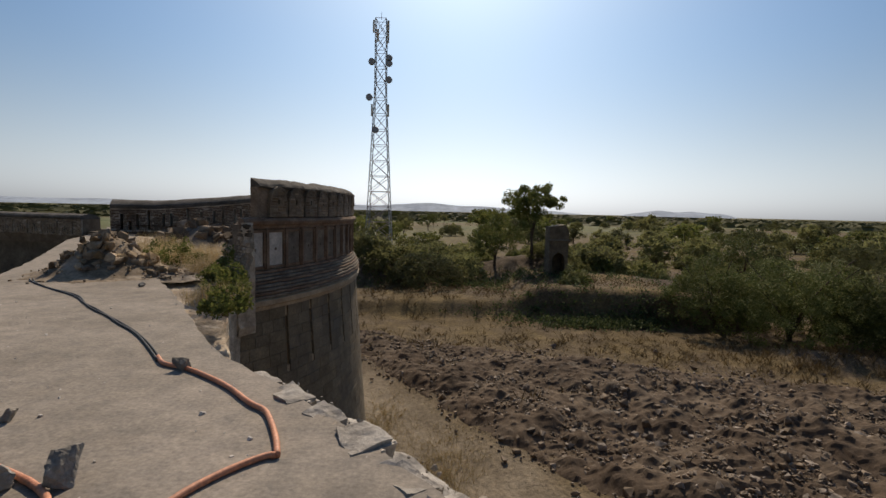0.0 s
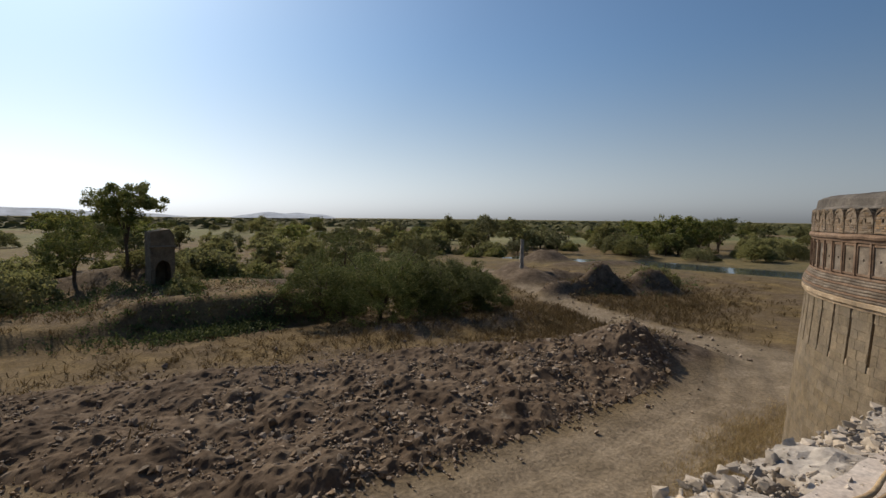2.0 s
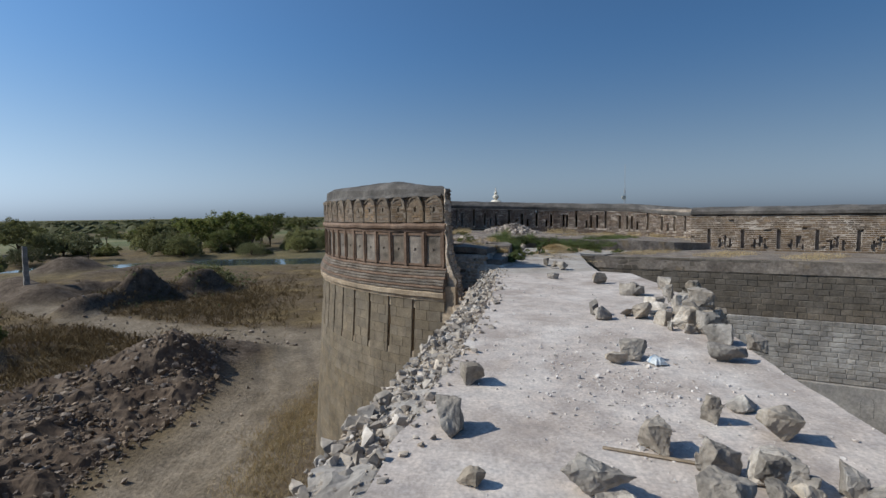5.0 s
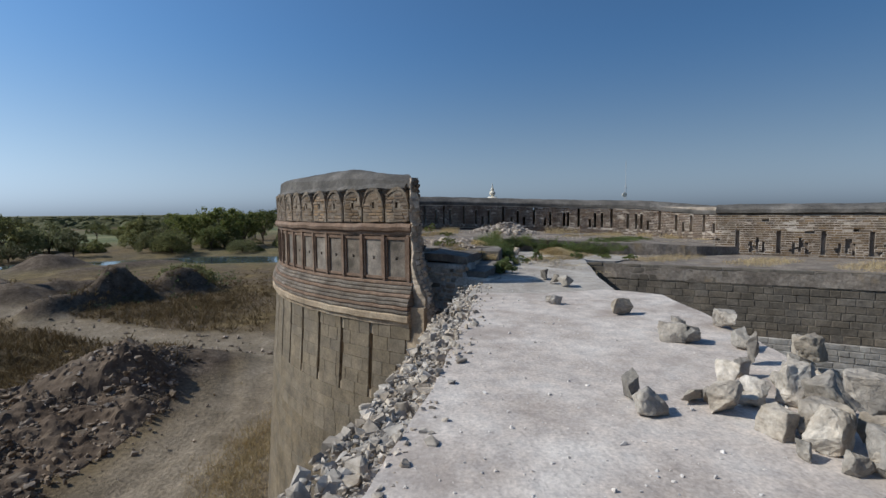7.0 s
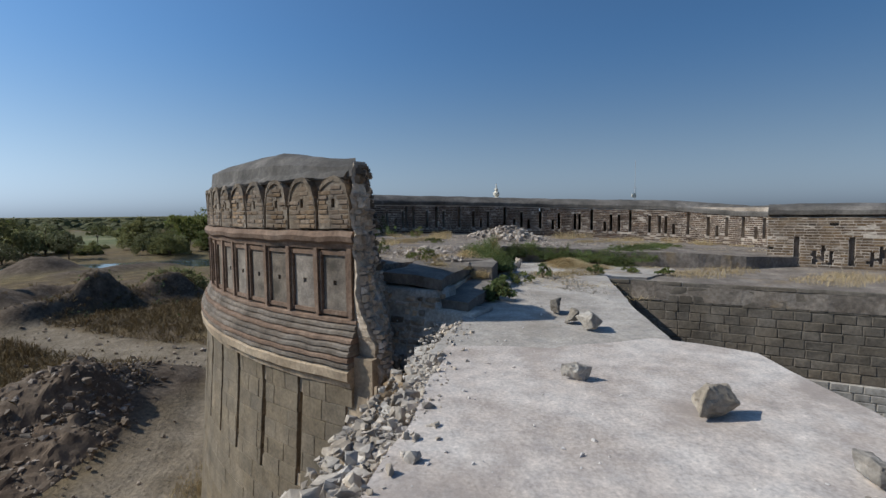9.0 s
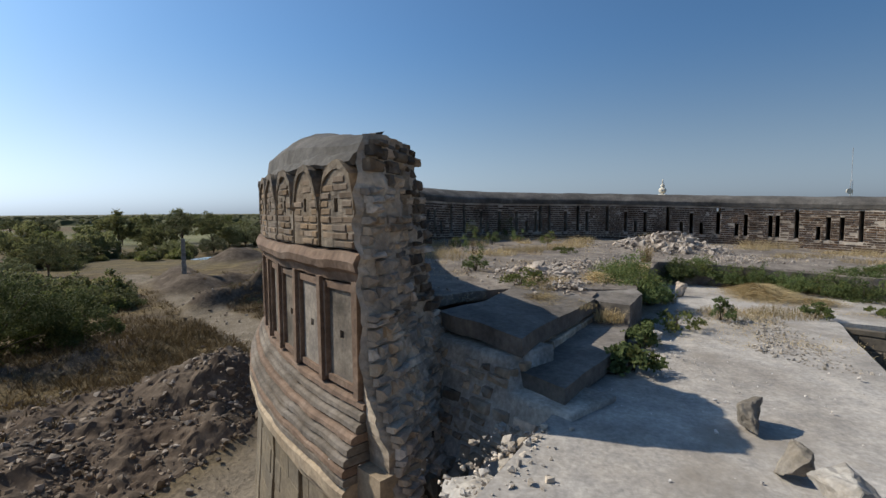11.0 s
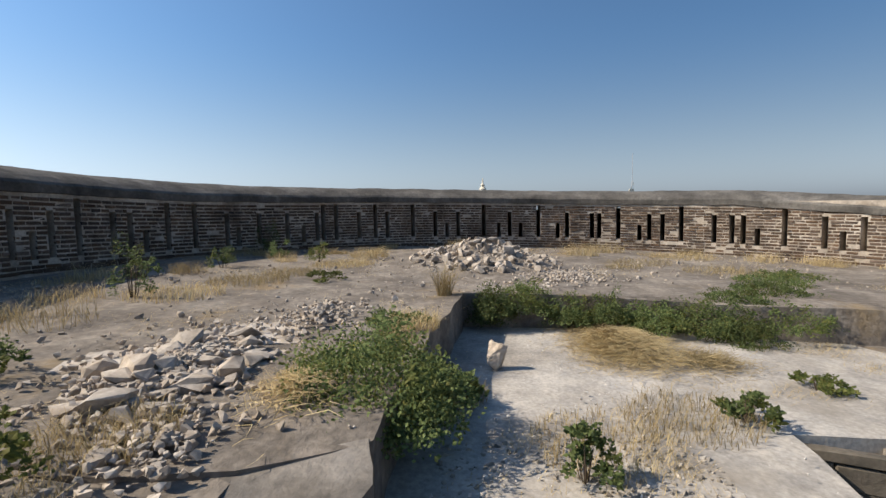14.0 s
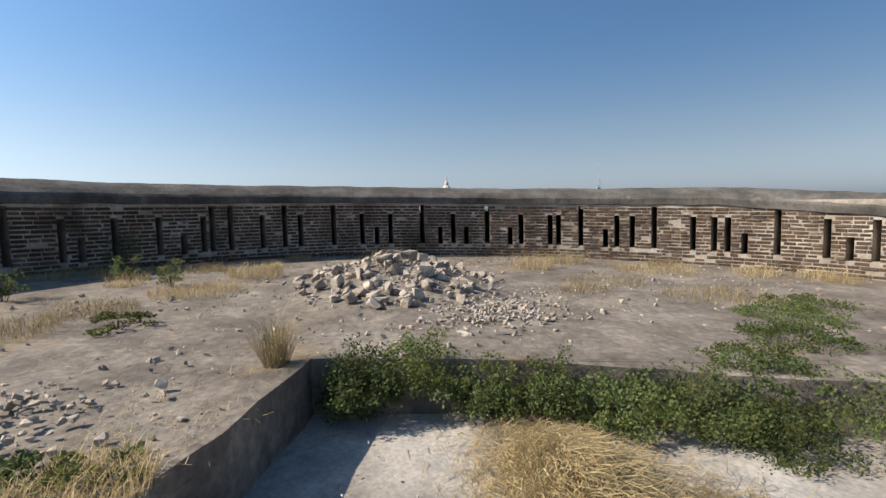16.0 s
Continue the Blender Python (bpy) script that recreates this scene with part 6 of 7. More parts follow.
def bush(name, x, y, z, r, h, n, size, mat, label, seed, group="", flowers=0):
    n = int(n * 1.9)
    rng = random.Random(seed)
    thing = empty(name, label, "plant", x, y, z, group)
    st = Bag()
    for _ in range(14):
        a, q = rng.uniform(0, 6.28), rng.random() * r * 0.8
        p, t = Vector((math.cos(a) * q * 0.25, math.sin(a) * q * 0.25, -0.02)), Vector((math.cos(a) * q, math.sin(a) * q, h * rng.uniform(0.5, 0.95)))
        w = Vector((-math.sin(a), math.cos(a), 0)) * 0.006
        w2 = Vector((0, 0, 0.006)) + Vector((math.cos(a), math.sin(a), 0)) * 0.004
        st.add([p - w, p + w, t, p + w2 * 2], [(0, 1, 2), (1, 3, 2), (3, 0, 2)])
    mesh("stems", st.v, st.f, M_BARK, thing)["kind"] = "stuff"
    two = (Bag(), Bag())
    clumps = max(7, int(n / 45))
    for c in range(clumps):
        a, q = rng.uniform(0, 6.28), math.sqrt(rng.random()) * (0.95 if c % 5 else 1.25)
        up = rng.uniform(0.0, 0.75) * math.sqrt(max(0.12, 1 - min(1, q) ** 2)) * (1.0 if c % 4 else 1.35)
        k = leaves(int(n / clumps), r * rng.uniform(0.12, 0.34), h * rng.uniform(0.15, 0.42), size * rng.uniform(0.7, 1.25), rng, lean=0.7)
        two[1 if rng.random() < 0.28 else 0].add([v + Vector((math.cos(a) * q * r, math.sin(a) * q * r, h * up)) for v in k.v], k.f)
    mesh("leaves", two[0].v, two[0].f, mat, thing)["kind"] = "stuff"
    if two[1].v:
        mesh("pale_leaves", two[1].v, two[1].f, M_LEAFDRY, thing, "yellowing leaves")["kind"] = "stuff"
    if flowers:
        k = leaves(flowers, r * 0.8, h, size * 0.5, rng)
        mesh("blossom", [v + Vector((0, 0, h * 0.12)) for v in k.v], k.f, M_YELLOW, thing, "small yellow flowers")
    return thing


def tuft(name, x, y, z, r, h, n, mat, label, seed, group="dry grass tufts"):
    rng = random.Random(seed)
    b = Bag()
    for _ in range(int(n * 2.2)):
        a, q = rng.uniform(0, 6.28), math.sqrt(rng.random()) * r
        p = Vector((x + math.cos(a) * q, y + math.sin(a) * q, z - 0.01))
        L = h * rng.uniform(0.45, 1.1)
        b1, l1 = rng.uniform(0, 6.28), rng.uniform(0.2, 1.3) * L
        d = Vector((math.cos(b1), math.sin(b1), 0))
        w = d.cross(Vector((0, 0, 1))) * rng.uniform(0.0014, 0.0032)
        m1, t1 = p + d * l1 * 0.35 + Vector((0, 0, L * 0.6)), p + d * l1 + Vector((0, 0, L * rng.uniform(0.75, 1.0)))
        b.add([p - w, p + w, m1 + w * 0.8, m1 - w * 0.8, t1], [(0, 1, 2, 3), (3, 2, 4)])
    return tagged(mesh(name, b.v, b.f, mat), label, "grass", group)


G1 = "creepers along the bastion step"
for i, (x, y, z, r, h, n) in enumerate(((24.0, -4.35, 0.10, 0.32, 0.52, 2200), (24.15, -4.85, 0.20, 0.36, 0.44, 2200), (23.95, -5.35, 0.05, 0.30, 0.42, 1700), (23.85, -5.85, 0.05, 0.33, 0.44, 1900), (23.62, -6.3, 0.0, 0.30, 0.40, 1700), (23.55, -6.85, 0.0, 0.42, 0.44, 2200),
                                        (23.3, -7.3, -0.08, 0.40, 0.34, 1700), (23.8, -7.45, 0.22, 0.38, 0.30, 1500), (23.4, -8.0, 0.05, 0.40, 0.28, 1400), (24.4, -8.4, 0.28, 0.5, 0.20, 1100), (25.3, -9.1, 0.26, 0.6, 0.20, 1100), (26.0, -9.9, 0.24, 0.5, 0.18, 700))):
    bush("creeper", x - 0.12, y, z - 0.06, r * (0.9 + 0.25 * ((i * 37) % 10) / 10), h, int(n * 1.7), 0.026, M_WEED, "low dense green creeper growing along the lime step", 400 + i, G1)
bush("shrub", 20.75, -3.05, 0.12, 0.62, 0.66, 10500, 0.029, M_WEED, "leafy green shrub with yellow flowers over the slab edge", 420, flowers=120)
bush("shrub", 21.4, -3.5, 0.02, 0.36, 0.34, 1400, 0.044, M_WEED, "low green shrub at the foot of the slab", 421)
bush("shrub", 18.4, -3.08, 0.0, 0.19, 0.32, 700, 0.04, M_WEED, "dark green weed against the broken step", 422)
bush("shrub", 17.45, -2.92, 0.0, 0.24, 0.26, 600, 0.06, M_WEED, "dark green weed in the shade of the step", 423)
WEEDS = [(19.4, -3.64, 0.0, 0.34, 0.24), (20.2, -4.34, 0.0, 0.17, 0.34), (20.95, -5.8, -0.05, 0.2, 0.26), (19.45, -1.55, 0.5, 0.32, 0.26), (23.6, 0.1, 0.56, 0.26, 0.75), (20.7, -0.6, 0.54, 0.2, 0.36), (25.2, -1.9, 0.5, 0.32, 0.16), (26.7, 0.25, 0.58, 0.32, 0.44), (28.7, -0.25, 0.58, 0.22, 0.5),
         (27.8, -1.3, 0.54, 0.3, 0.36), (29.6, 0.3, 0.6, 0.3, 0.95), (22.3, -3.2, 0.44, 0.28, 0.14), (21.6, -6.9, -0.1, 0.2, 0.12), (21.2, -7.6, -0.1, 0.2, 0.12), (25.3, 0.9, 0.6, 0.24, 0.36)]
for i, (x, y, z, r, h) in enumerate(WEEDS):
    bush("weed", x, y, z, r, h, 330, 0.040, M_WEED if i % 3 else M_LEAFDRY, "small leafy green weed growing from the lime floor", 440 + i, "weeds on the bastion")
DRY = [ (23.9, -3.72, 0.44, 0.10, 0.50, 110), (22.2, -3.3, 0.44, 0.3, 0.16, 420), (21.5, -3.6, 0.0, 0.35, 0.14, 350), (20.6, -4.6, 0.0, 0.5, 0.1, 350), (19.9, -1.9, 0.48, 0.35, 0.14, 350),
       (19.3, -1.75, 0.45, 0.3, 0.12, 300), (21.0, -5.4, -0.03, 0.5, 0.12, 400), (18.5, -2.3, 0.42, 0.3, 0.06, 200), (30.0, -7.5, 0.3, 0.5, 0.42, 200), (31.0, -8.6, 0.25, 0.5, 0.4, 200), (26.0, -1.2, 0.52, 0.5, 0.16, 300), (27.2, -1.9, 0.52, 0.6, 0.16, 400), (25.0, -0.8, 0.54, 0.6, 0.16, 400),
       (23.8, -0.3, 0.54, 0.6, 0.18, 400), (29.0, -2.2, 0.5, 0.5, 0.3, 260), (28.0, -8.2, 0.28, 0.7, 0.14, 300), (27.2, -7.5, 0.3, 0.4, 0.14, 200), (26.5, -9.2, 0.24, 0.8, 0.16, 420), (29.5, -10.0, 0.2, 0.8, 0.2, 420), (24.3, -9.6, 0.0, 0.5, 0.2, 400), (30.8, -4.5, 0.45, 0.4, 0.4, 160), (18.75, -2.75, 0.2, 0.18, 0.2, 160)]
for i, (x, y, z, r, h, n) in enumerate(DRY):
    tuft("grass_tuft", x, y, z, r, h, n, M_STRAW, "straw-yellow dry grass on the lime floor", 500 + i)
COURT = [(21.2 - 0.5 * i + 0.9 * (i % 3), -8.4 - 0.72 * i) for i in range(18)]
for i, (x, y) in enumerate(COURT):
    tuft("grass_tuft", x, y, -0.16, 0.7, 0.16, 260, M_STRAW, "straw-yellow dry grass along the parapet walk", 660 + i)
for i in range(26):
    r0 = random.Random(900 + i)
    a, q = radians(r0.uniform(-70, 110)), r0.uniform(6.2, 8.2)
    x, y = CB[0] + q * math.cos(a), CB[1] + q * math.sin(a)
    tuft("grass_tuft", x, y, zfloor(x, y), r0.uniform(0.2, 0.5), r0.uniform(0.1, 0.3), 150, M_STRAW, "straw-yellow dry grass at the foot of the parapet", 560 + i)
for i, (x, y, r, h, n) in enumerate(((-6.2, 12.5, 0.9, 0.7, 800), (-7.0, 13.6, 1.0, 0.7, 800), (-8.3, 14.6, 1.0, 0.6, 700), (-5.2, 11.0, 0.5, 0.6, 400), (-9.5, 16.2, 0.8, 0.8, 500), (-3.9, 8.3, 0.5, 0.4, 300))):
    tuft("grass_tuft", x, y, -0.12, r, h, n, M_STRAW, "tall straw-yellow grass on the ruined bastion", 600 + i)
for i, (x, y, r, h) in enumerate(((-6.6, 12.2, 0.6, 0.8), (-7.9, 14.0, 0.7, 0.8), (-4.6, 10.2, 0.4, 0.7), (-3.4, 7.6, 0.35, 0.5), (-4.1, 9.2, 0.4, 0.6))):
    bush("shrub", x, y, -0.2, r, h, 900, 0.06, M_LEAFDRY, "yellow-green shrub on the ruined bastion", 620 + i, "shrubs on the far bastion")


# ---- trees ----
def tree(name, h, w, seed, mat, n, leaf, label, umbrella=0.5, trunk_r=0.16, bare=0.3, dome=False):
    """Trunk, forking limbs, and a crown of many leaf clumps round the limbs' ends."""
    rng = random.Random(seed)
    thing = empty(name, label, "tree")
    tb = h * bare
    tube("trunk", [(0, 0, -0.4), (rng.uniform(-0.1, 0.1), 0, tb * 0.5), (rng.uniform(-0.2, 0.2), rng.uniform(-0.2, 0.2), tb + 0.3)], lambda t: trunk_r * (1.15 - 0.45 * t), M_BARK, thing, "", 8)
    ends = []
    for i in range(9):
        a = 6.28 * i / 9 + rng.uniform(-0.3, 0.3)
        q = w * 0.5 * rng.uniform(0.35, 0.85)
        e = Vector((math.cos(a) * q, math.sin(a) * q, h * rng.uniform(0.22 + 0.5 * umbrella, 0.92)))
        tube("limb", [(0, 0, tb * rng.uniform(0.6, 1.0)), (e.x * 0.35, e.y * 0.35, tb + (e.z - tb) * 0.5), tuple(e)], lambda t: trunk_r * 0.5 * (1.05 - 0.85 * t), M_BARK, thing, "", 5, 3)
        ends.append(e)
    ends.append(Vector((0, 0, h * 0.85)))
    b = Bag()
    cl = 260 if dome else 80
    for i in range(cl):
        e = rng.choice(ends)
        c = e + Vector((rng.gauss(0, w * 0.13), rng.gauss(0, w * 0.13), rng.gauss(-0.02 * h, h * 0.11)))
        if dome:
            a, q = rng.uniform(0, 6.28), math.sqrt(rng.random())
            top = h * math.sqrt(max(0.05, 1 - q * q * 0.9)) * (0.86 + 0.3 * noise.noise(Vector((math.cos(a) * q * 2.2, math.sin(a) * q * 2.2, seed))))
            c = Vector((math.cos(a) * q * w * 0.5, math.sin(a) * q * w * 0.5, top * rng.uniform(0.06, 1.0) ** 0.6))
        rad = w * rng.uniform(0.04, 0.09) * (0.9 if dome else 1.25)
        for _ in range(int(n / cl)):
            d = Vector((rng.gauss(0, 1), rng.gauss(0, 1), rng.gauss(0, 0.7)))
            d = d.normalized() * rad * rng.random() ** 0.4
            p = c + d
            if p.z < 0.05 * h:
                p.z = 0.05 * h + 0.1 * rng.random()
            t = Vector((rng.gauss(0, 1), rng.gauss(0, 1), rng.gauss(0, 0.6))).normalized()
            s = t.orthogonal().normalized() * leaf * rng.uniform(0.25, 0.5)
            L = leaf * rng.uniform(0.7, 1.3)
            b.add([p, p + t * L * 0.5 + s, p + t * L, p + t * L * 0.5 - s], [(0, 1, 2, 3)])
    mesh("crown", b.v, b.f, mat, thing)
    return thing


def place(ob, x, y, s, r, dz=0.0):
    z = zat(x, y) + dz
    return copy_thing(ob, Matrix.LocRotScale((x, y, z), Euler((0, 0, r)), (s, s, s)))


def put(ob, x, y, dz=0.0):
    ob.location = (x, y, zat(x, y) + dz)
    return ob


ACACIA = "wide dark green thorn tree on the dry ground"
big = [put(tree("thorn_tree", 8.2, 11.5, 701, M_LEAF, 30000, 0.15, ACACIA, 0.0, 0.2, 0.04, True), 29.0, 40.0), put(tree("thorn_tree", 7.4, 10.5, 702, M_LEAF, 28000, 0.15, ACACIA, 0.0, 0.18, 0.04, True), 35.0, 37.0),
       put(tree("thorn_tree", 6.4, 9.0, 703, M_LEAF, 22000, 0.15, ACACIA, 0.0, 0.18, 0.04, True), 24.5, 43.5)]
place(big[1], 32.0, 40.5, 0.95, 1.3)
place(big[2], 38.5, 38.5, 0.8, 2.2)
put(tree("thorn_tree", 4.6, 6.5, 704, M_LEAF, 9000, 0.16, "low dark green thorn tree on the dry ground", 0.1, 0.12, 0.1, True), 40.5, 36.5)
put(tree("neem_tree", 11.0, 7.5, 705, M_LEAFDRY, 17000, 0.22, "open yellow-green tree beside the ruined gate tower", 0.9, 0.2, 0.45), 12.2, 67.0)
put(tree("thorn_tree", 7.0, 8.0, 706, M_LEAFDRY, 8000, 0.22, "yellow-green tree beside the ruined gate tower", 0.3, 0.2, 0.2), 7.5, 70.0)
put(tree("neem_tree", 6.5, 7.5, 707, M_LEAFDRY, 7000, 0.22, "pale green tree beyond the thorn trees", 0.4, 0.2, 0.2), 36.0, 58.0)
far = [tree("thorn_tree", 5.5, 7.0, 711, M_LEAFFAR, 4600, 0.30, "dark green tree on the plain", 0.3, 0.16, 0.08, True), tree("thorn_tree", 6.5, 6.0, 712, M_LEAFFAR, 3600, 0.30, "green tree on the plain", 0.4, 0.16, 0.25),
       tree("thorn_tree", 4.0, 7.5, 713, M_LEAFFAR, 4600, 0.28, "low spreading green tree on the plain", 0.2, 0.14, 0.05, True), tree("thorn_tree", 6.0, 6.5, 714, M_LEAFDRY, 3400, 0.30, "yellow-green tree on the plain", 0.3, 0.16, 0.2)]
for f0, (x, y) in zip(far, ((118, 92), (127, 84), (136, 47), (143, 58))):
    put(f0, x, y)
    tagged(f0, group="trees on the plain")
NEAR_TREES = [(-6, 62, 2), (-2, 58, 2), (-10, 66, 0), (2, 64, 2), (-15, 74, 2), (-1, 75, 0), (-9, 84, 2), (5, 88, 2), (-20, 90, 0), (15, 68, 2), (22, 70, 2), (58, 72, 0), (70, 82, 1), (56, 84, 0), (46, 78, 2), (36, 84, 0), (27, 80, 1), (72, 31, 2), (47, 52, 0)]
# taller trees along both banks of the river
RIVER_TREES = [(138, 98, 0, 1.7), (131, 104, 1, 1.6), (142, 106, 0, 1.5), (152, 58, 3, 1.8), (160, 55, 3, 1.6), (168, 52, 3, 1.7), (134, 64, 0, 1.3), (150, 80, 1, 1.5), (157, 86, 0, 1.4), (138, 70, 0, 1.4), (134, 118, 1, 1.7), (120, 112, 0, 1.5), (108, 112, 1, 1.7), (98, 108, 0, 1.5),
               (146, 132, 1, 1.8), (88, 104, 2, 1.4), (80, 98, 0, 1.4), (160, 40, 0, 1.4), (170, 36, 2, 1.6), (180, 44, 0, 1.5), (190, 62, 1, 1.6), (175, 74, 0, 1.5), (148, 66, 3, 1.5), (106, 92, 2, 1.2), (146, 34, 2, 1.1), (156, 30, 2, 1.2)]
for i, (x, y, k, size) in enumerate(RIVER_TREES):
    place(far[k], x, y, size, 1.3 * i)
for i, (x, y, k) in enumerate(NEAR_TREES):
    r0 = random.Random(1000 + i)
    place(far[k], x, y, r0.uniform(0.75, 1.25), r0.uniform(0, 6.28))
r0 = random.Random(33)
for i in range(190):
    a, q = radians(r0.uniform(-22, 98)), 85 + 620 * r0.random() ** 1.6
    x, y = q * math.sin(a), q * math.cos(a)
    if 50 < x < 136 and y < 92 or x > 60 and y < 4:
        continue
    place(r0.choice(far), x, y, r0.uniform(0.7, 1.35), r0.uniform(0, 6.28))

# low green shrubs over the middle ground
low = bush("thicket", 14.0, 52.0, zat(14.0, 52.0) - 0.1, 1.6, 1.7, 1500, 0.24, M_LEAFFAR, "low pale green thicket on the plain", 1500, "thickets on the plain")
SPOTS = ((-8, 8, 64, 100, 24), (14, 60, 55, 100, 30), (76, 108, 84, 112, 26), (136, 176, 38, 100, 30), (42, 58, 44, 60, 10))
for i, (x0, x1, y0, y1, k) in enumerate(SPOTS):
    r0 = random.Random(1600 + i)
    for _ in range(k):
        place(low, r0.uniform(x0, x1), r0.uniform(y0, y1), r0.uniform(0.5, 1.7), r0.uniform(0, 6.28), -0.1)
r0 = random.Random(34)
for i in range(70):
    a, q = radians(r0.uniform(-5, 88)), 130 + 260 * r0.random()
    if not (q * math.sin(a) > 60 and q * math.cos(a) < 6):
        place(r0.choice(far), q * math.sin(a), q * math.cos(a), r0.uniform(0.9, 1.6), r0.uniform(0, 6.28))


def distant_woods():
    b = Bag()
    r = random.Random(8)
    for _ in range(13000):
        a, q = radians(r.uniform(-50, 110)), r.uniform(420, 1700)
        x, y = q * math.sin(a), q * math.cos(a)
        if noise.noise(Vector((x / 150, y / 150, 1.0))) < -0.22:
            continue
        s, h = r.uniform(3.0, 8.0) * (1 + q / 1500), r.uniform(1.5, 5.5)
        p, c = Vector((x, y, GROUND)), r.uniform(0, 3.14)
        u = Vector((math.cos(c), math.sin(c), 0)) * s
        v = Vector((-u.y, u.x, 0))
        b.add([p - u, p - v, p + u, p + v, p + Vector((r.uniform(-1, 1), r.uniform(-1, 1), h)), p - u * 0.6 + v * 0.3 + Vector((0, 0, h * 0.8)), p + u * 0.6 - v * 0.4 + Vector((0, 0, h * 0.75))],
              [(0, 1, 6, 5), (1, 2, 6), (2, 3, 4, 6), (3, 0, 5, 4), (5, 6, 4)])
    tagged(mesh("distant_woods", b.v, b.f, M_LEAFFAR), "scattered dark green woods far across the plain", "woods", kind="stuff")


distant_woods()


def hills():
    for i, (a0, a1, q, h, seed) in enumerate(((-16, 12, 3300, 62, 1), (20, 31, 3300, 46, 2), (-60, -22, 3400, 40, 3), (3, 16, 3500, 30, 4))):
        v, f, n = [], [], 60
        for k in range(n + 1):
            t = k / n
            a = radians(a0 + (a1 - a0) * t)
            z = GROUND + h * math.sin(math.pi * t) ** 0.6 * (0.75 + 0.35 * noise.noise(Vector((t * 5, seed, 0))))
            for d, zz in ((-260, GROUND - 4), (0, z), (260, GROUND - 4)):
                v.append(((q + d) * math.sin(a), (q + d) * math.cos(a), zz))
        for k in range(n):
            f += [(3 * k, 3 * k + 3, 3 * k + 4, 3 * k + 1), (3 * k + 1, 3 * k + 4, 3 * k + 5, 3 * k + 2)]
        tagged(mesh("backdrop_hill", v, f, M_HILL), "low hill on the horizon, haze painted into its blue", "hill", kind="structure")


hills()


# ---- spoil, brush and grass on the plain ----
def field_scatter():
    r = random.Random(61)
    spots = []
    while len(spots) < 16000:
        x, y = r.uniform(-10, 42), r.uniform(9, 38)
        m = grid("spoil", x, y)
        if r.random() < m * (0.35 + 0.65 * (noise.noise(Vector((x / 3.0, y / 3.0, 2.5))) > -0.1)):
            spots.append((x, y, zat(x, y) - 0.02 + 0.08 * r.random(), min(0.5, 0.05 + r.expovariate(14))))
    chips("spoil_stones", "dark broken stones and clods covering the dug ground", spots, M_SPOIL)
    spots = []
    for cx, cy, sx, sy, k in ((18, 15.5, 4.5, 2.5, 1700), (25, 16.5, 4.0, 2.5, 1500), (32, 15.5, 4.0, 2.2, 1700), (11, 16, 3.5, 2.0, 800), (37, 15.5, 3.0, 2.0, 900), (24, 21, 4.0, 2.5, 500), (16, 22, 4.0, 3.0, 500), (9, 21, 4, 2.0, 400), (45, 20, 5, 6, 200), (52, 33, 6, 7, 240), (60, 27, 4, 3, 120)):
        for _ in range(k):
            x, y = r.gauss(cx, sx), r.gauss(cy, sy)
            if y > 10 and (grid("spoil", x, y) > 0.25 or x > 40):
                spots.append((x, y, zat(x, y) - 0.03, min(0.48, 0.06 + r.expovariate(12))))
    chips("pale_spoil_stones", "paler broken building stones on the spoil heaps", spots, M_SPOIL)
    # dry brush along the bank and grass beside the track
    b = Bag()
    for cx, cy, sx, sy, k, h in ((30, 33, 8, 2.2, 500, 0.6), (12, 38, 9, 2.5, 300, 0.45), (44, 30, 4, 4, 500, 0.8), (58, 22, 7, 4, 600, 0.8), (70, 26, 10, 5, 500, 0.5), (50, 44, 8, 8, 500, 0.6), (60, 30, 5, 4, 500, 0.5), (8, 54, 14, 4, 500, 0.45), (-4, 60, 10, 12, 500, 0.7), (36, 24, 5, 3, 500, 0.6), (40, 20, 4, 3, 400, 0.6)):
        for _ in range(k):
            x, y = r.gauss(cx, sx), r.gauss(cy, sy)
            if not (-58 < x < 158 and -18 < y < 110) or grid("track", x, y) < 1.0 and y > 9:
                continue
            if y < 4.5:
                continue
            z = zat(x, y) - 0.05
            for _ in range(9):
                d = Vector((r.gauss(0, 0.35), r.gauss(0, 0.35), h * r.uniform(0.4, 1.0)))
                w = Vector((r.gauss(0, 1), r.gauss(0, 1), 0)).normalized() * r.uniform(0.012, 0.04)
                p = Vector((x + r.gauss(0, 0.15), y + r.gauss(0, 0.15), z))
                b.add([p - w * 0.5, p + w * 0.5, p + d * 0.7 + w, p + d, p + d * 0.6 - w], [(0, 1, 2, 3, 4)])
    g = Bag()
    for cx, cy, sx, sy, k in ((26, 6.6, 2.0, 0.7, 900), (21, 6.3, 3.0, 0.8, 900), (30, 5.6, 2.0, 0.6, 500), (0.2, 18.5, 0.8, 2.0, 500), (-2.7, 22, 0.6, 2.5, 400), (38, 24, 6, 4, 500), (30, 29, 8, 3, 700)):
        for _ in range(k):
            x, y = r.gauss(cx, sx), r.gauss(cy, sy)
            if y < 4.6:
                continue
            for _ in range(6):
                d = Vector((r.gauss(0, 0.12), r.gauss(0, 0.12), r.uniform(0.1, 0.34)))
                w = Vector((r.gauss(0, 1), r.gauss(0, 1), 0)).normalized() * r.uniform(0.006, 0.014)
                p = Vector((x + r.gauss(0, 0.12), y + r.gauss(0, 0.12), zat(x, y) - 0.02))
                g.add([p - w, p + w, p + d], [(0, 1, 2)])
    tagged(mesh("straw_grass", g.v, g.f, M_STRAW), "straw-yellow dry grass beside the track", "grass", kind="stuff")
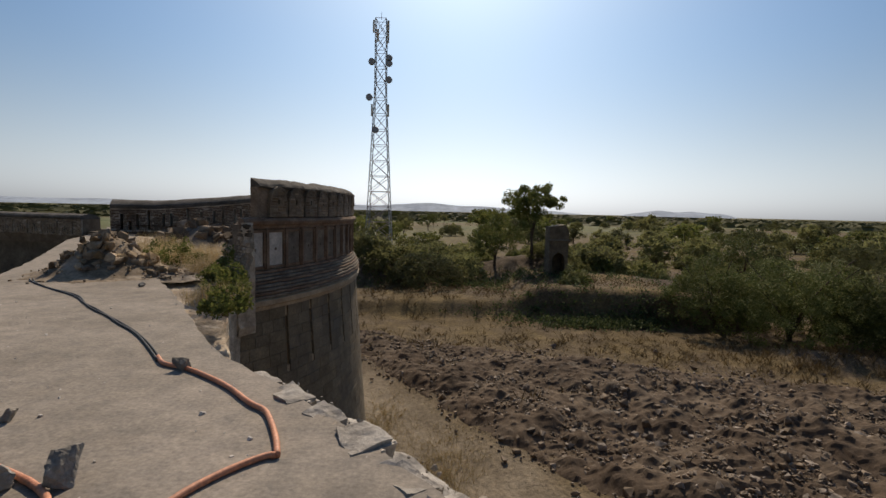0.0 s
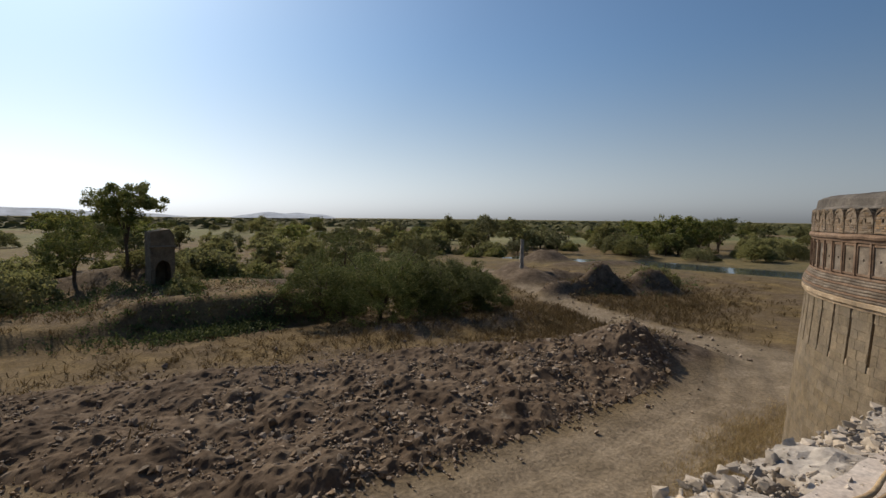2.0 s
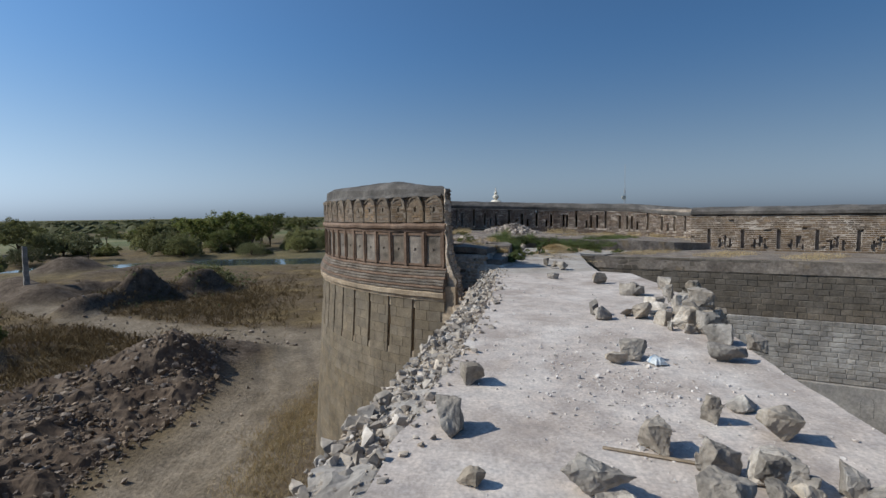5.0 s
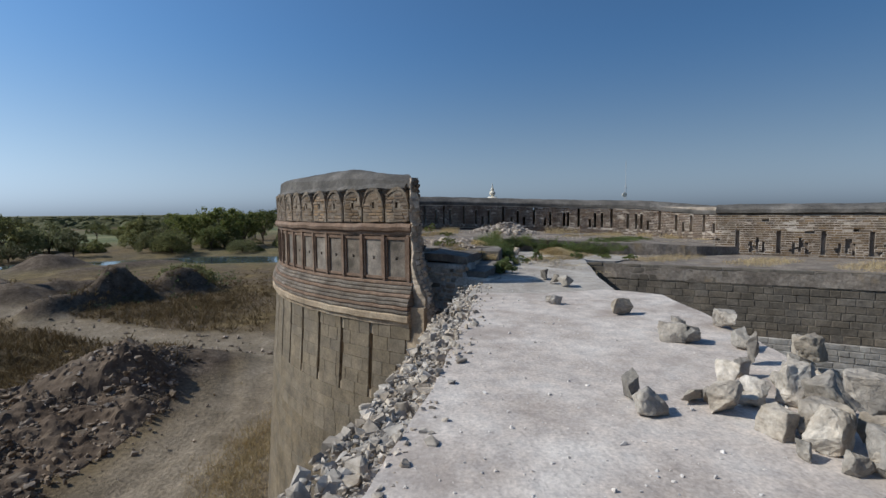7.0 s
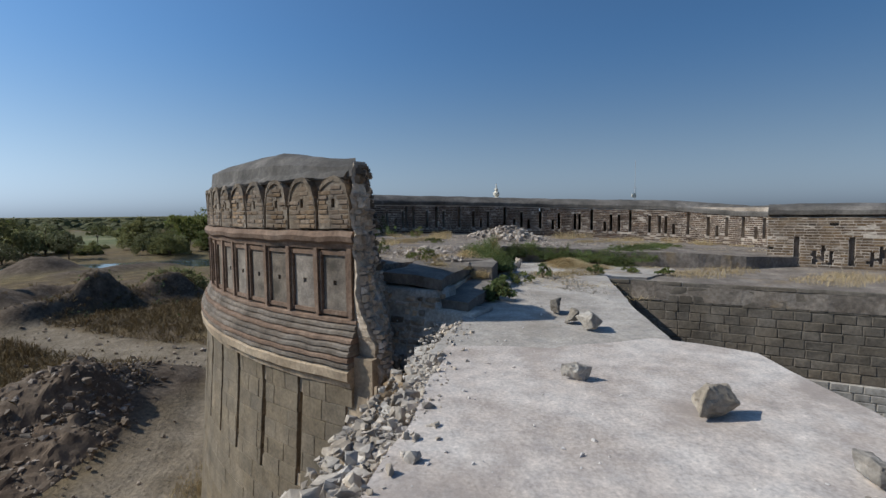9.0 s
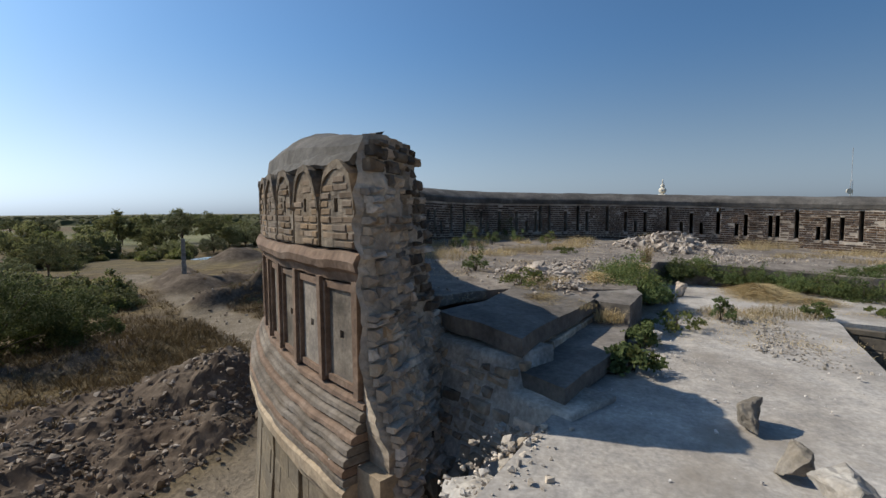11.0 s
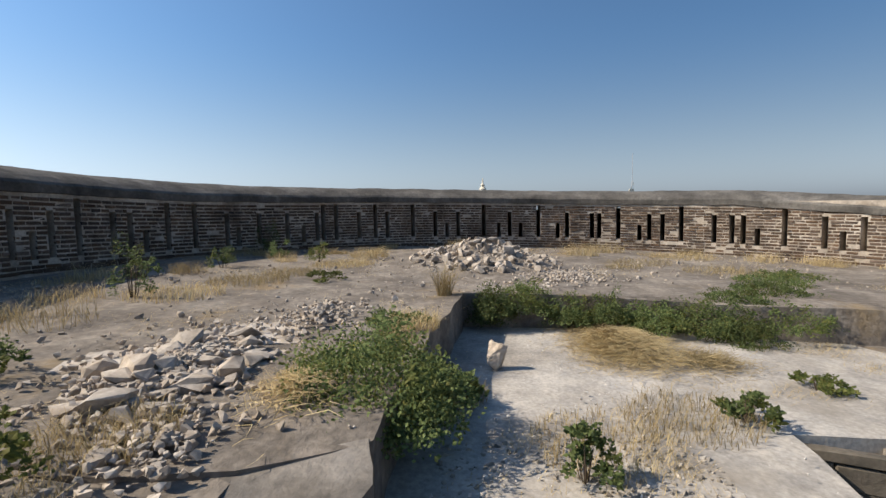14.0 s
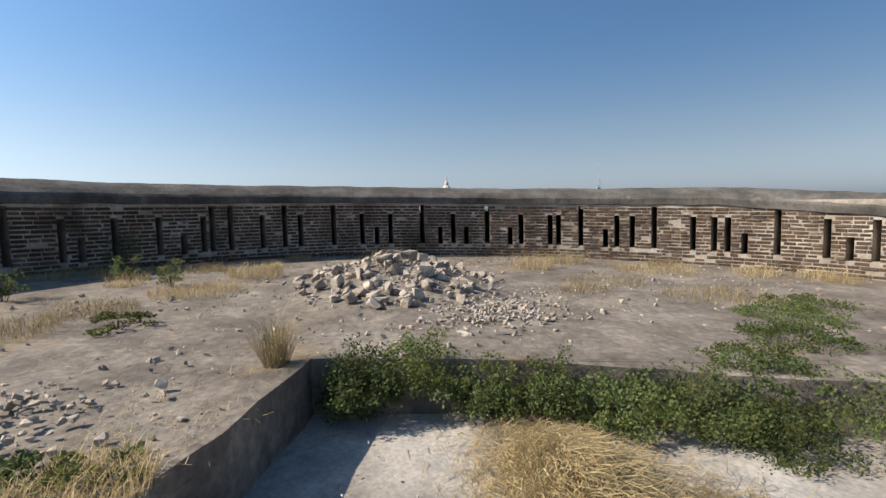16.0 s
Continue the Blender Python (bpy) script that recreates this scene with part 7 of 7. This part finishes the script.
    tagged(mesh("dry_brush", b.v, b.f, M_BRUSH), "brown dry brush and grass on the banks", "grass", kind="stuff")
    b = Bag()
    for cx, cy, sx, sy, k in ((14, 44, 2.5, 0.8, 260), (18, 44, 3, 1.0, 240), (10, 47, 3, 1.2, 160), (5, 60, 8, 3, 400), (40, 62, 10, 5, 400), (75, 33, 6, 3, 260)):
        for _ in range(k):
            x, y = r.gauss(cx, sx), r.gauss(cy, sy)
            kk = leaves(8, 0.4, 0.7, 0.26, r)
            z = zat(x, y)
            b.add([v + Vector((x, y, z)) for v in kk.v], kk.f)
    tagged(mesh("green_undergrowth", b.v, b.f, M_WEED), "green undergrowth in the hollows of the plain", "plants", kind="stuff")


field_scatter()


def platform_litter():
    r = random.Random(71)
    b, sp = Bag(), []
    while len(sp) < 3800:
        x, y = r.uniform(16, 33), r.uniform(-14, 3)
        if math.hypot(x - CB[0], y - CB[1]) > 8.3 or x < 24.5 and y < -3.3 - 0.2 * (x - 20) or x < 20 and y < -1.2:
            continue
        if not on_platform(x, y):
            continue
        z = zfloor(x, y)
        sp.append((x, y, z - 0.004, min(0.08, 0.01 + r.expovariate(60))))
        if noise.noise(Vector((x * 0.7, y * 0.7, 3.0))) > 0.02:
            for _ in range(11):
                p = Vector((x + r.gauss(0, 0.12), y + r.gauss(0, 0.12), z - 0.002))
                a = r.uniform(0, 6.28)
                d = Vector((math.cos(a), math.sin(a), r.uniform(0.05, 0.7))) * r.uniform(0.03, 0.10)
                w = Vector((-math.sin(a), math.cos(a), 0)) * 0.0022
                b.add([p - w, p + w, p + d], [(0, 1, 2)])
    for _ in range(900):
        x, y = r.uniform(17.5, 24.2), r.uniform(-8.5, -3.0)
        if y > -3.3 - 0.2 * (x - 19) or x < 20.9 and y < -5.6 or noise.noise(Vector((x * 0.8, y * 0.8, 9.0))) < 0.06:
            continue
        for _ in range(34):
            p = Vector((x + r.gauss(0, 0.10), y + r.gauss(0, 0.10), -0.03 - 0.13 * max(0.0, min(1.0, (-y - 4.5) / 4.0))))
            a = r.uniform(0, 6.28)
            d = Vector((math.cos(a), math.sin(a), r.uniform(0.2, 0.9))) * r.uniform(0.04, 0.10)
            w = Vector((-math.sin(a), math.cos(a), 0)) * 0.0022
            b.add([p - w, p + w, p + d], [(0, 1, 2)])
    chips("floor_pebbles", "pebbles and lime crumbs strewn on the bastion floor", sp, M_CHALK)
    tagged(mesh("straw_litter", b.v, b.f, M_STRAW), "thin straw-coloured grass spread over the bastion floor", "grass", kind="stuff")


platform_litter()


# ---- masts, gate tower, post, temple ----
def beam(b, p, q, w):
    p, q = Vector(p), Vector(q)
    d = (q - p).normalized()
    a = d.orthogonal().normalized() * w
    c = d.cross(a).normalized() * w
    b.add([p - a - c, p + a - c, p + a + c, p - a + c, q - a - c, q + a - c, q + a + c, q - a + c], [(3, 2, 1, 0), (4, 5, 6, 7), (0, 1, 5, 4), (1, 2, 6, 5), (2, 3, 7, 6), (3, 0, 4, 7)])


def lattice_mast(x, y, h, w0, w1, bays, label, dishes):
    z0 = zat(x, y)
    thing = empty("telecom_mast", label, "mast", x, y, z0)
    rng = random.Random(5)

    def corner(k, t):
        w = (w0 + (w1 - w0) * min(1.0, t / 0.72)) / 2
        return Vector(((-w, w, w, -w)[k], (-w, -w, w, w)[k], h * t))
    for k in range(4):
        tube("leg", [tuple(corner(k, i / bays)) for i in range(bays + 1)], 0.06, M_STEEL, thing, "", 6, 1)
    for k in range(4):
        b = Bag()
        for i in range(bays):
            p, q, r, s = corner(k, i / bays), corner((k + 1) % 4, i / bays), corner(k, (i + 1) / bays), corner((k + 1) % 4, (i + 1) / bays)
            beam(b, p, s, 0.028)
            beam(b, q, r, 0.028)
            beam(b, r, s, 0.03)
        mesh("bracing", b.v, b.f, M_STEEL if k % 2 else M_REDPAINT, thing)
    for t, side, kind in dishes:
        w = (w0 + (w1 - w0) * min(1.0, t / 0.72)) / 2
        bm = bmesh.new()
        if kind == "dish":
            bmesh.ops.create_cone(bm, cap_ends=True, segments=16, radius1=0.55, radius2=0.5, depth=0.35, matrix=Matrix.Translation((side * (w + 0.5), -w, h * t)) @ Matrix.Rotation(radians(90), 4, "X"))
            dish = part("dish_antenna", bm, M_STEEL, thing, "drum-shaped grey dish antenna")
            k = Bag()
            beam(k, (side * w, -w, h * t), (side * (w + 0.5), -w + 0.2, h * t), 0.05)
            mesh("mounting_arm", k.v, k.f, M_STEEL, dish)
        else:
            bmesh.ops.create_cube(bm, size=1.0, matrix=Matrix.Translation((side * (w + 0.3), -w * 0.5, h * t)) @ Matrix.Diagonal((0.28, 0.16, 1.9, 1)))
            bmesh.ops.bevel(bm, geom=list(bm.edges), offset=0.04, segments=1, affect="EDGES")
            part("panel_antenna", bm, M_WHITE, thing, "white panel antenna")
    b = Bag()
    beam(b, (0, 0, h), (0, 0, h + 1.2), 0.02)
    mesh("rod", b.v, b.f, M_STEEL, thing)
    return thing


lattice_mast(-10.4, 79.3, 39.0, 4.3, 1.7, 16, "tall galvanised lattice telecom mast with dish and panel antennas", [(0.97, -1, "panel"), (0.97, 1, "panel"), (0.93, 1, "panel"), (0.935, -0.4, "panel"), (0.83, -1, "dish"), (0.825, 1, "dish"), (0.845, 1, "dish"), (0.76, 1, "dish"), (0.69, -1.2, "dish"), (0.64, 1, "panel"), (0.64, -1, "panel"), (0.56, -0.4, "dish")])


def gate_tower(x, y):
    z = zat(x, y) - 0.3
    thing = empty("gate_tower", "ruined square stone gate tower with a dark arched opening", "tower", x, y, z)
    w, d, h = 2.3, 2.4, 6.2
    b = Bag()
    prof = [(-0.75, 0), (-0.75, 2.3), (-0.5, 2.9), (0, 3.2), (0.5, 2.9), (0.75, 2.3), (0.75, 0)]
    outer = [(-w / 2, 0), (-w / 2, h), (w / 2 - 0.5, h + 0.3), (w / 2, h - 0.4), (w / 2, 0)]
    for yy in (-d / 2, d / 2):
        k = len(b.v)
        pts = [(p[0], yy, p[1]) for p in outer + prof[::-1]]
        b.add(pts, [tuple(range(len(pts)))])
    n = len(outer) + len(prof)
    b.f += [(i, (i + 1) % n, (i + 1) % n + n, i + n) for i in range(n)]
    mesh("wall", [Vector(v) + 0.08 * Vector(noise.noise_vector(Vector(v))) for v in b.v], b.f, M_BASALT, thing)
    c = Bag()
    beam(c, (-w / 2 - 0.15, -d / 2 - 0.1, h - 1.6), (w / 2 + 0.15, -d / 2 - 0.1, h - 1.6), 0.1)
    mesh("cornice", c.v, c.f, M_BASALT, thing)
    q = Bag()
    q.add([(-0.76, d / 2 - 0.2, 0), (0.76, d / 2 - 0.2, 0), (0.76, d / 2 - 0.2, 3.3), (-0.76, d / 2 - 0.2, 3.3), (-0.76, d / 2 - 0.1, 0), (0.76, d / 2 - 0.1, 0), (0.76, d / 2 - 0.1, 3.3), (-0.76, d / 2 - 0.1, 3.3)], [(0, 1, 2, 3), (7, 6, 5, 4), (0, 3, 7, 4), (1, 5, 6, 2), (3, 2, 6, 7)])
    mesh("back_wall", q.v, q.f, M_BASALT, thing)


gate_tower(13.9, 59.5)


def pillar(x, y, h):
    z = zat(x, y)
    thing = empty("pillar", "weathered pale masonry pillar standing on a mound", "pillar", x, y, z)
    b = Bag()
    for i in range(8):
        w = 0.30 - 0.008 * i
        beam(b, (0.02 * math.sin(i * 2), 0.02 * math.cos(i * 3), h * i / 8 - (0.3 if i == 0 else 0)), (0.02 * math.sin(i * 2), 0.02 * math.cos(i * 3), h * (i + 1) / 8 - 0.02), w)
    mesh("shaft", b.v, b.f, M_PALESTONE, thing)
    b = Bag()
    beam(b, (0, 0, h - 0.03), (0.05, 0, h + 0.25), 0.24)
    mesh("broken_top", b.v, b.f, M_PALESTONE, thing)


pillar(66.5, 51.0, 4.6)


def temple(x, y, top):
    z0 = zat(x, y)
    thing = empty("temple", "cream-white temple with a tiered spire and finial", "temple", x, y, z0)
    H = top - z0
    bm = bmesh.new()
    bmesh.ops.create_cube(bm, size=1.0, matrix=Matrix.Translation((0, 0, 2.4)) @ Matrix.Diagonal((6.0, 6.0, 4.8, 1)))
    part("hall", bm, M_WHITE, thing)

    def spin(name, prof, seg=20):
        v, f, m = [], [], len(prof)
        for k in range(seg):
            a = 2 * math.pi * k / seg
            s = 1 + 0.05 * (k % 2)
            for r, z in prof:
                v.append((r * s * math.cos(a), r * s * math.sin(a), z))
        for k in range(seg):
            for j in range(m - 1):
                q = (k + 1) % seg
                f.append((k * m + j, q * m + j, q * m + j + 1, k * m + j + 1))
        mesh(name, v, f, M_WHITE, thing)
    n = H - 3.4
    prof = []
    for i in range(9):
        t = i / 9
        r = 2.4 * (1 - t) ** 0.8 + 0.55
        prof += [(r, 4.7 + (n - 4.7) * t), (r * 1.04, 4.7 + (n - 4.7) * (t + 0.07)), (r * 0.92, 4.7 + (n - 4.7) * (t + 0.1))]
    spin("spire", prof)
    spin("neck", [(0.9, n - 0.1), (0.95, n + 0.2), (0.6, n + 0.4), (0.85, n + 0.8), (0.9, n + 1.1), (0.5, n + 1.4), (0.02, n + 1.45)])
    spin("finial", [(0.12, n + 1.4), (0.42, n + 1.75), (0.45, n + 2.0), (0.2, n + 2.3), (0.26, n + 2.5), (0.1, n + 2.8), (0.03, n + 3.4), (0.0, n + 3.4)], 12)


temple(80.8, -11.5, 5.6)


def thin_mast(x, y, top):
    z0 = zat(x, y)
    thing = empty("radio_mast", "thin grey guyed radio mast far beyond the parapet", "mast", x, y, z0)
    b = Bag()
    H = top - z0
    for k in range(3):
        a = 2.09 * k
        beam(b, (0.35 * math.cos(a), 0.35 * math.sin(a), 0), (0.2 * math.cos(a), 0.2 * math.sin(a), H * 0.72), 0.03)
    for i in range(24):
        t0, t1 = i / 24 * 0.72, (i + 1) / 24 * 0.72
        beam(b, (0.3 * math.cos(i * 2.09), 0.3 * math.sin(i * 2.09), H * t0), (0.3 * math.cos(i * 2.09 + 2.09), 0.3 * math.sin(i * 2.09 + 2.09), H * t1), 0.02)
    mesh("lattice", b.v, b.f, M_STEEL, thing)
    b = Bag()
    beam(b, (0, 0, H * 0.7), (0, 0, H), 0.04)
    mesh("tip", b.v, b.f, M_STEEL, thing)
    bm = bmesh.new()
    bmesh.ops.create_cone(bm, cap_ends=True, segments=14, radius1=0.55, radius2=0.5, depth=0.4, matrix=Matrix.Translation((-0.4, 0.4, H * 0.62)) @ Matrix.Rotation(radians(90), 4, "Y"))
    part("dish_antenna", bm, M_WHITE, thing, "white dish antenna")


thin_mast(127.4, -51.6, 13.5)


def straw_heap(x, y, z, rx, ry, h, n, seed, label):
    """A trampled tangle of long dry stalks lying every way."""
    r = random.Random(seed)
    b = Bag()
    for _ in range(n):
        a, q = r.uniform(0, 6.28), abs(r.gauss(0, 0.5))
        p = Vector((x + math.cos(a) * q * rx, y + math.sin(a) * q * ry, z + h * r.random() * math.exp(-1.5 * q * q)))
        c, L = r.uniform(0, 6.28), r.uniform(0.07, 0.26)
        d = Vector((math.cos(c), math.sin(c), r.uniform(-0.12, 0.22))) * L
        bend = Vector((-d.y, d.x, 0)) * r.uniform(-0.3, 0.3)
        w = Vector((-math.sin(c), math.cos(c), 0.4)) * r.uniform(0.0012, 0.0028)
        mid = p + d * 0.5 + bend + Vector((0, 0, L * 0.10))
        b.add([p - w, p + w, mid + w, mid - w, p + d], [(0, 1, 2, 3), (3, 2, 4)])
    for v in b.v:
        v.z = max(v.z, z + 0.004)
    return tagged(mesh("straw_heap", b.v, b.f, M_STRAW), label, "grass", kind="stuff")


straw_heap(22.85, -5.62, -0.05, 0.85, 0.60, 0.20, 12000, 81, "flattened heap of tangled yellow straw on the lime floor")
straw_heap(22.35, -6.35, -0.08, 0.5, 0.5, 0.07, 1500, 82, "thin spread of yellow straw on the lime floor")
straw_heap(20.45, -2.62, 0.46, 0.42, 0.28, 0.14, 700, 84, "dry yellow straw caught in the shrub")
straw_heap(21.9, -3.15, 0.43, 0.5, 0.2, 0.06, 600, 85, "dry yellow straw along the slab edge")
straw_heap(18.6, -1.9, 0.46, 0.5, 0.3, 0.03, 500, 83, "wisps of dry straw on the cracked slab")
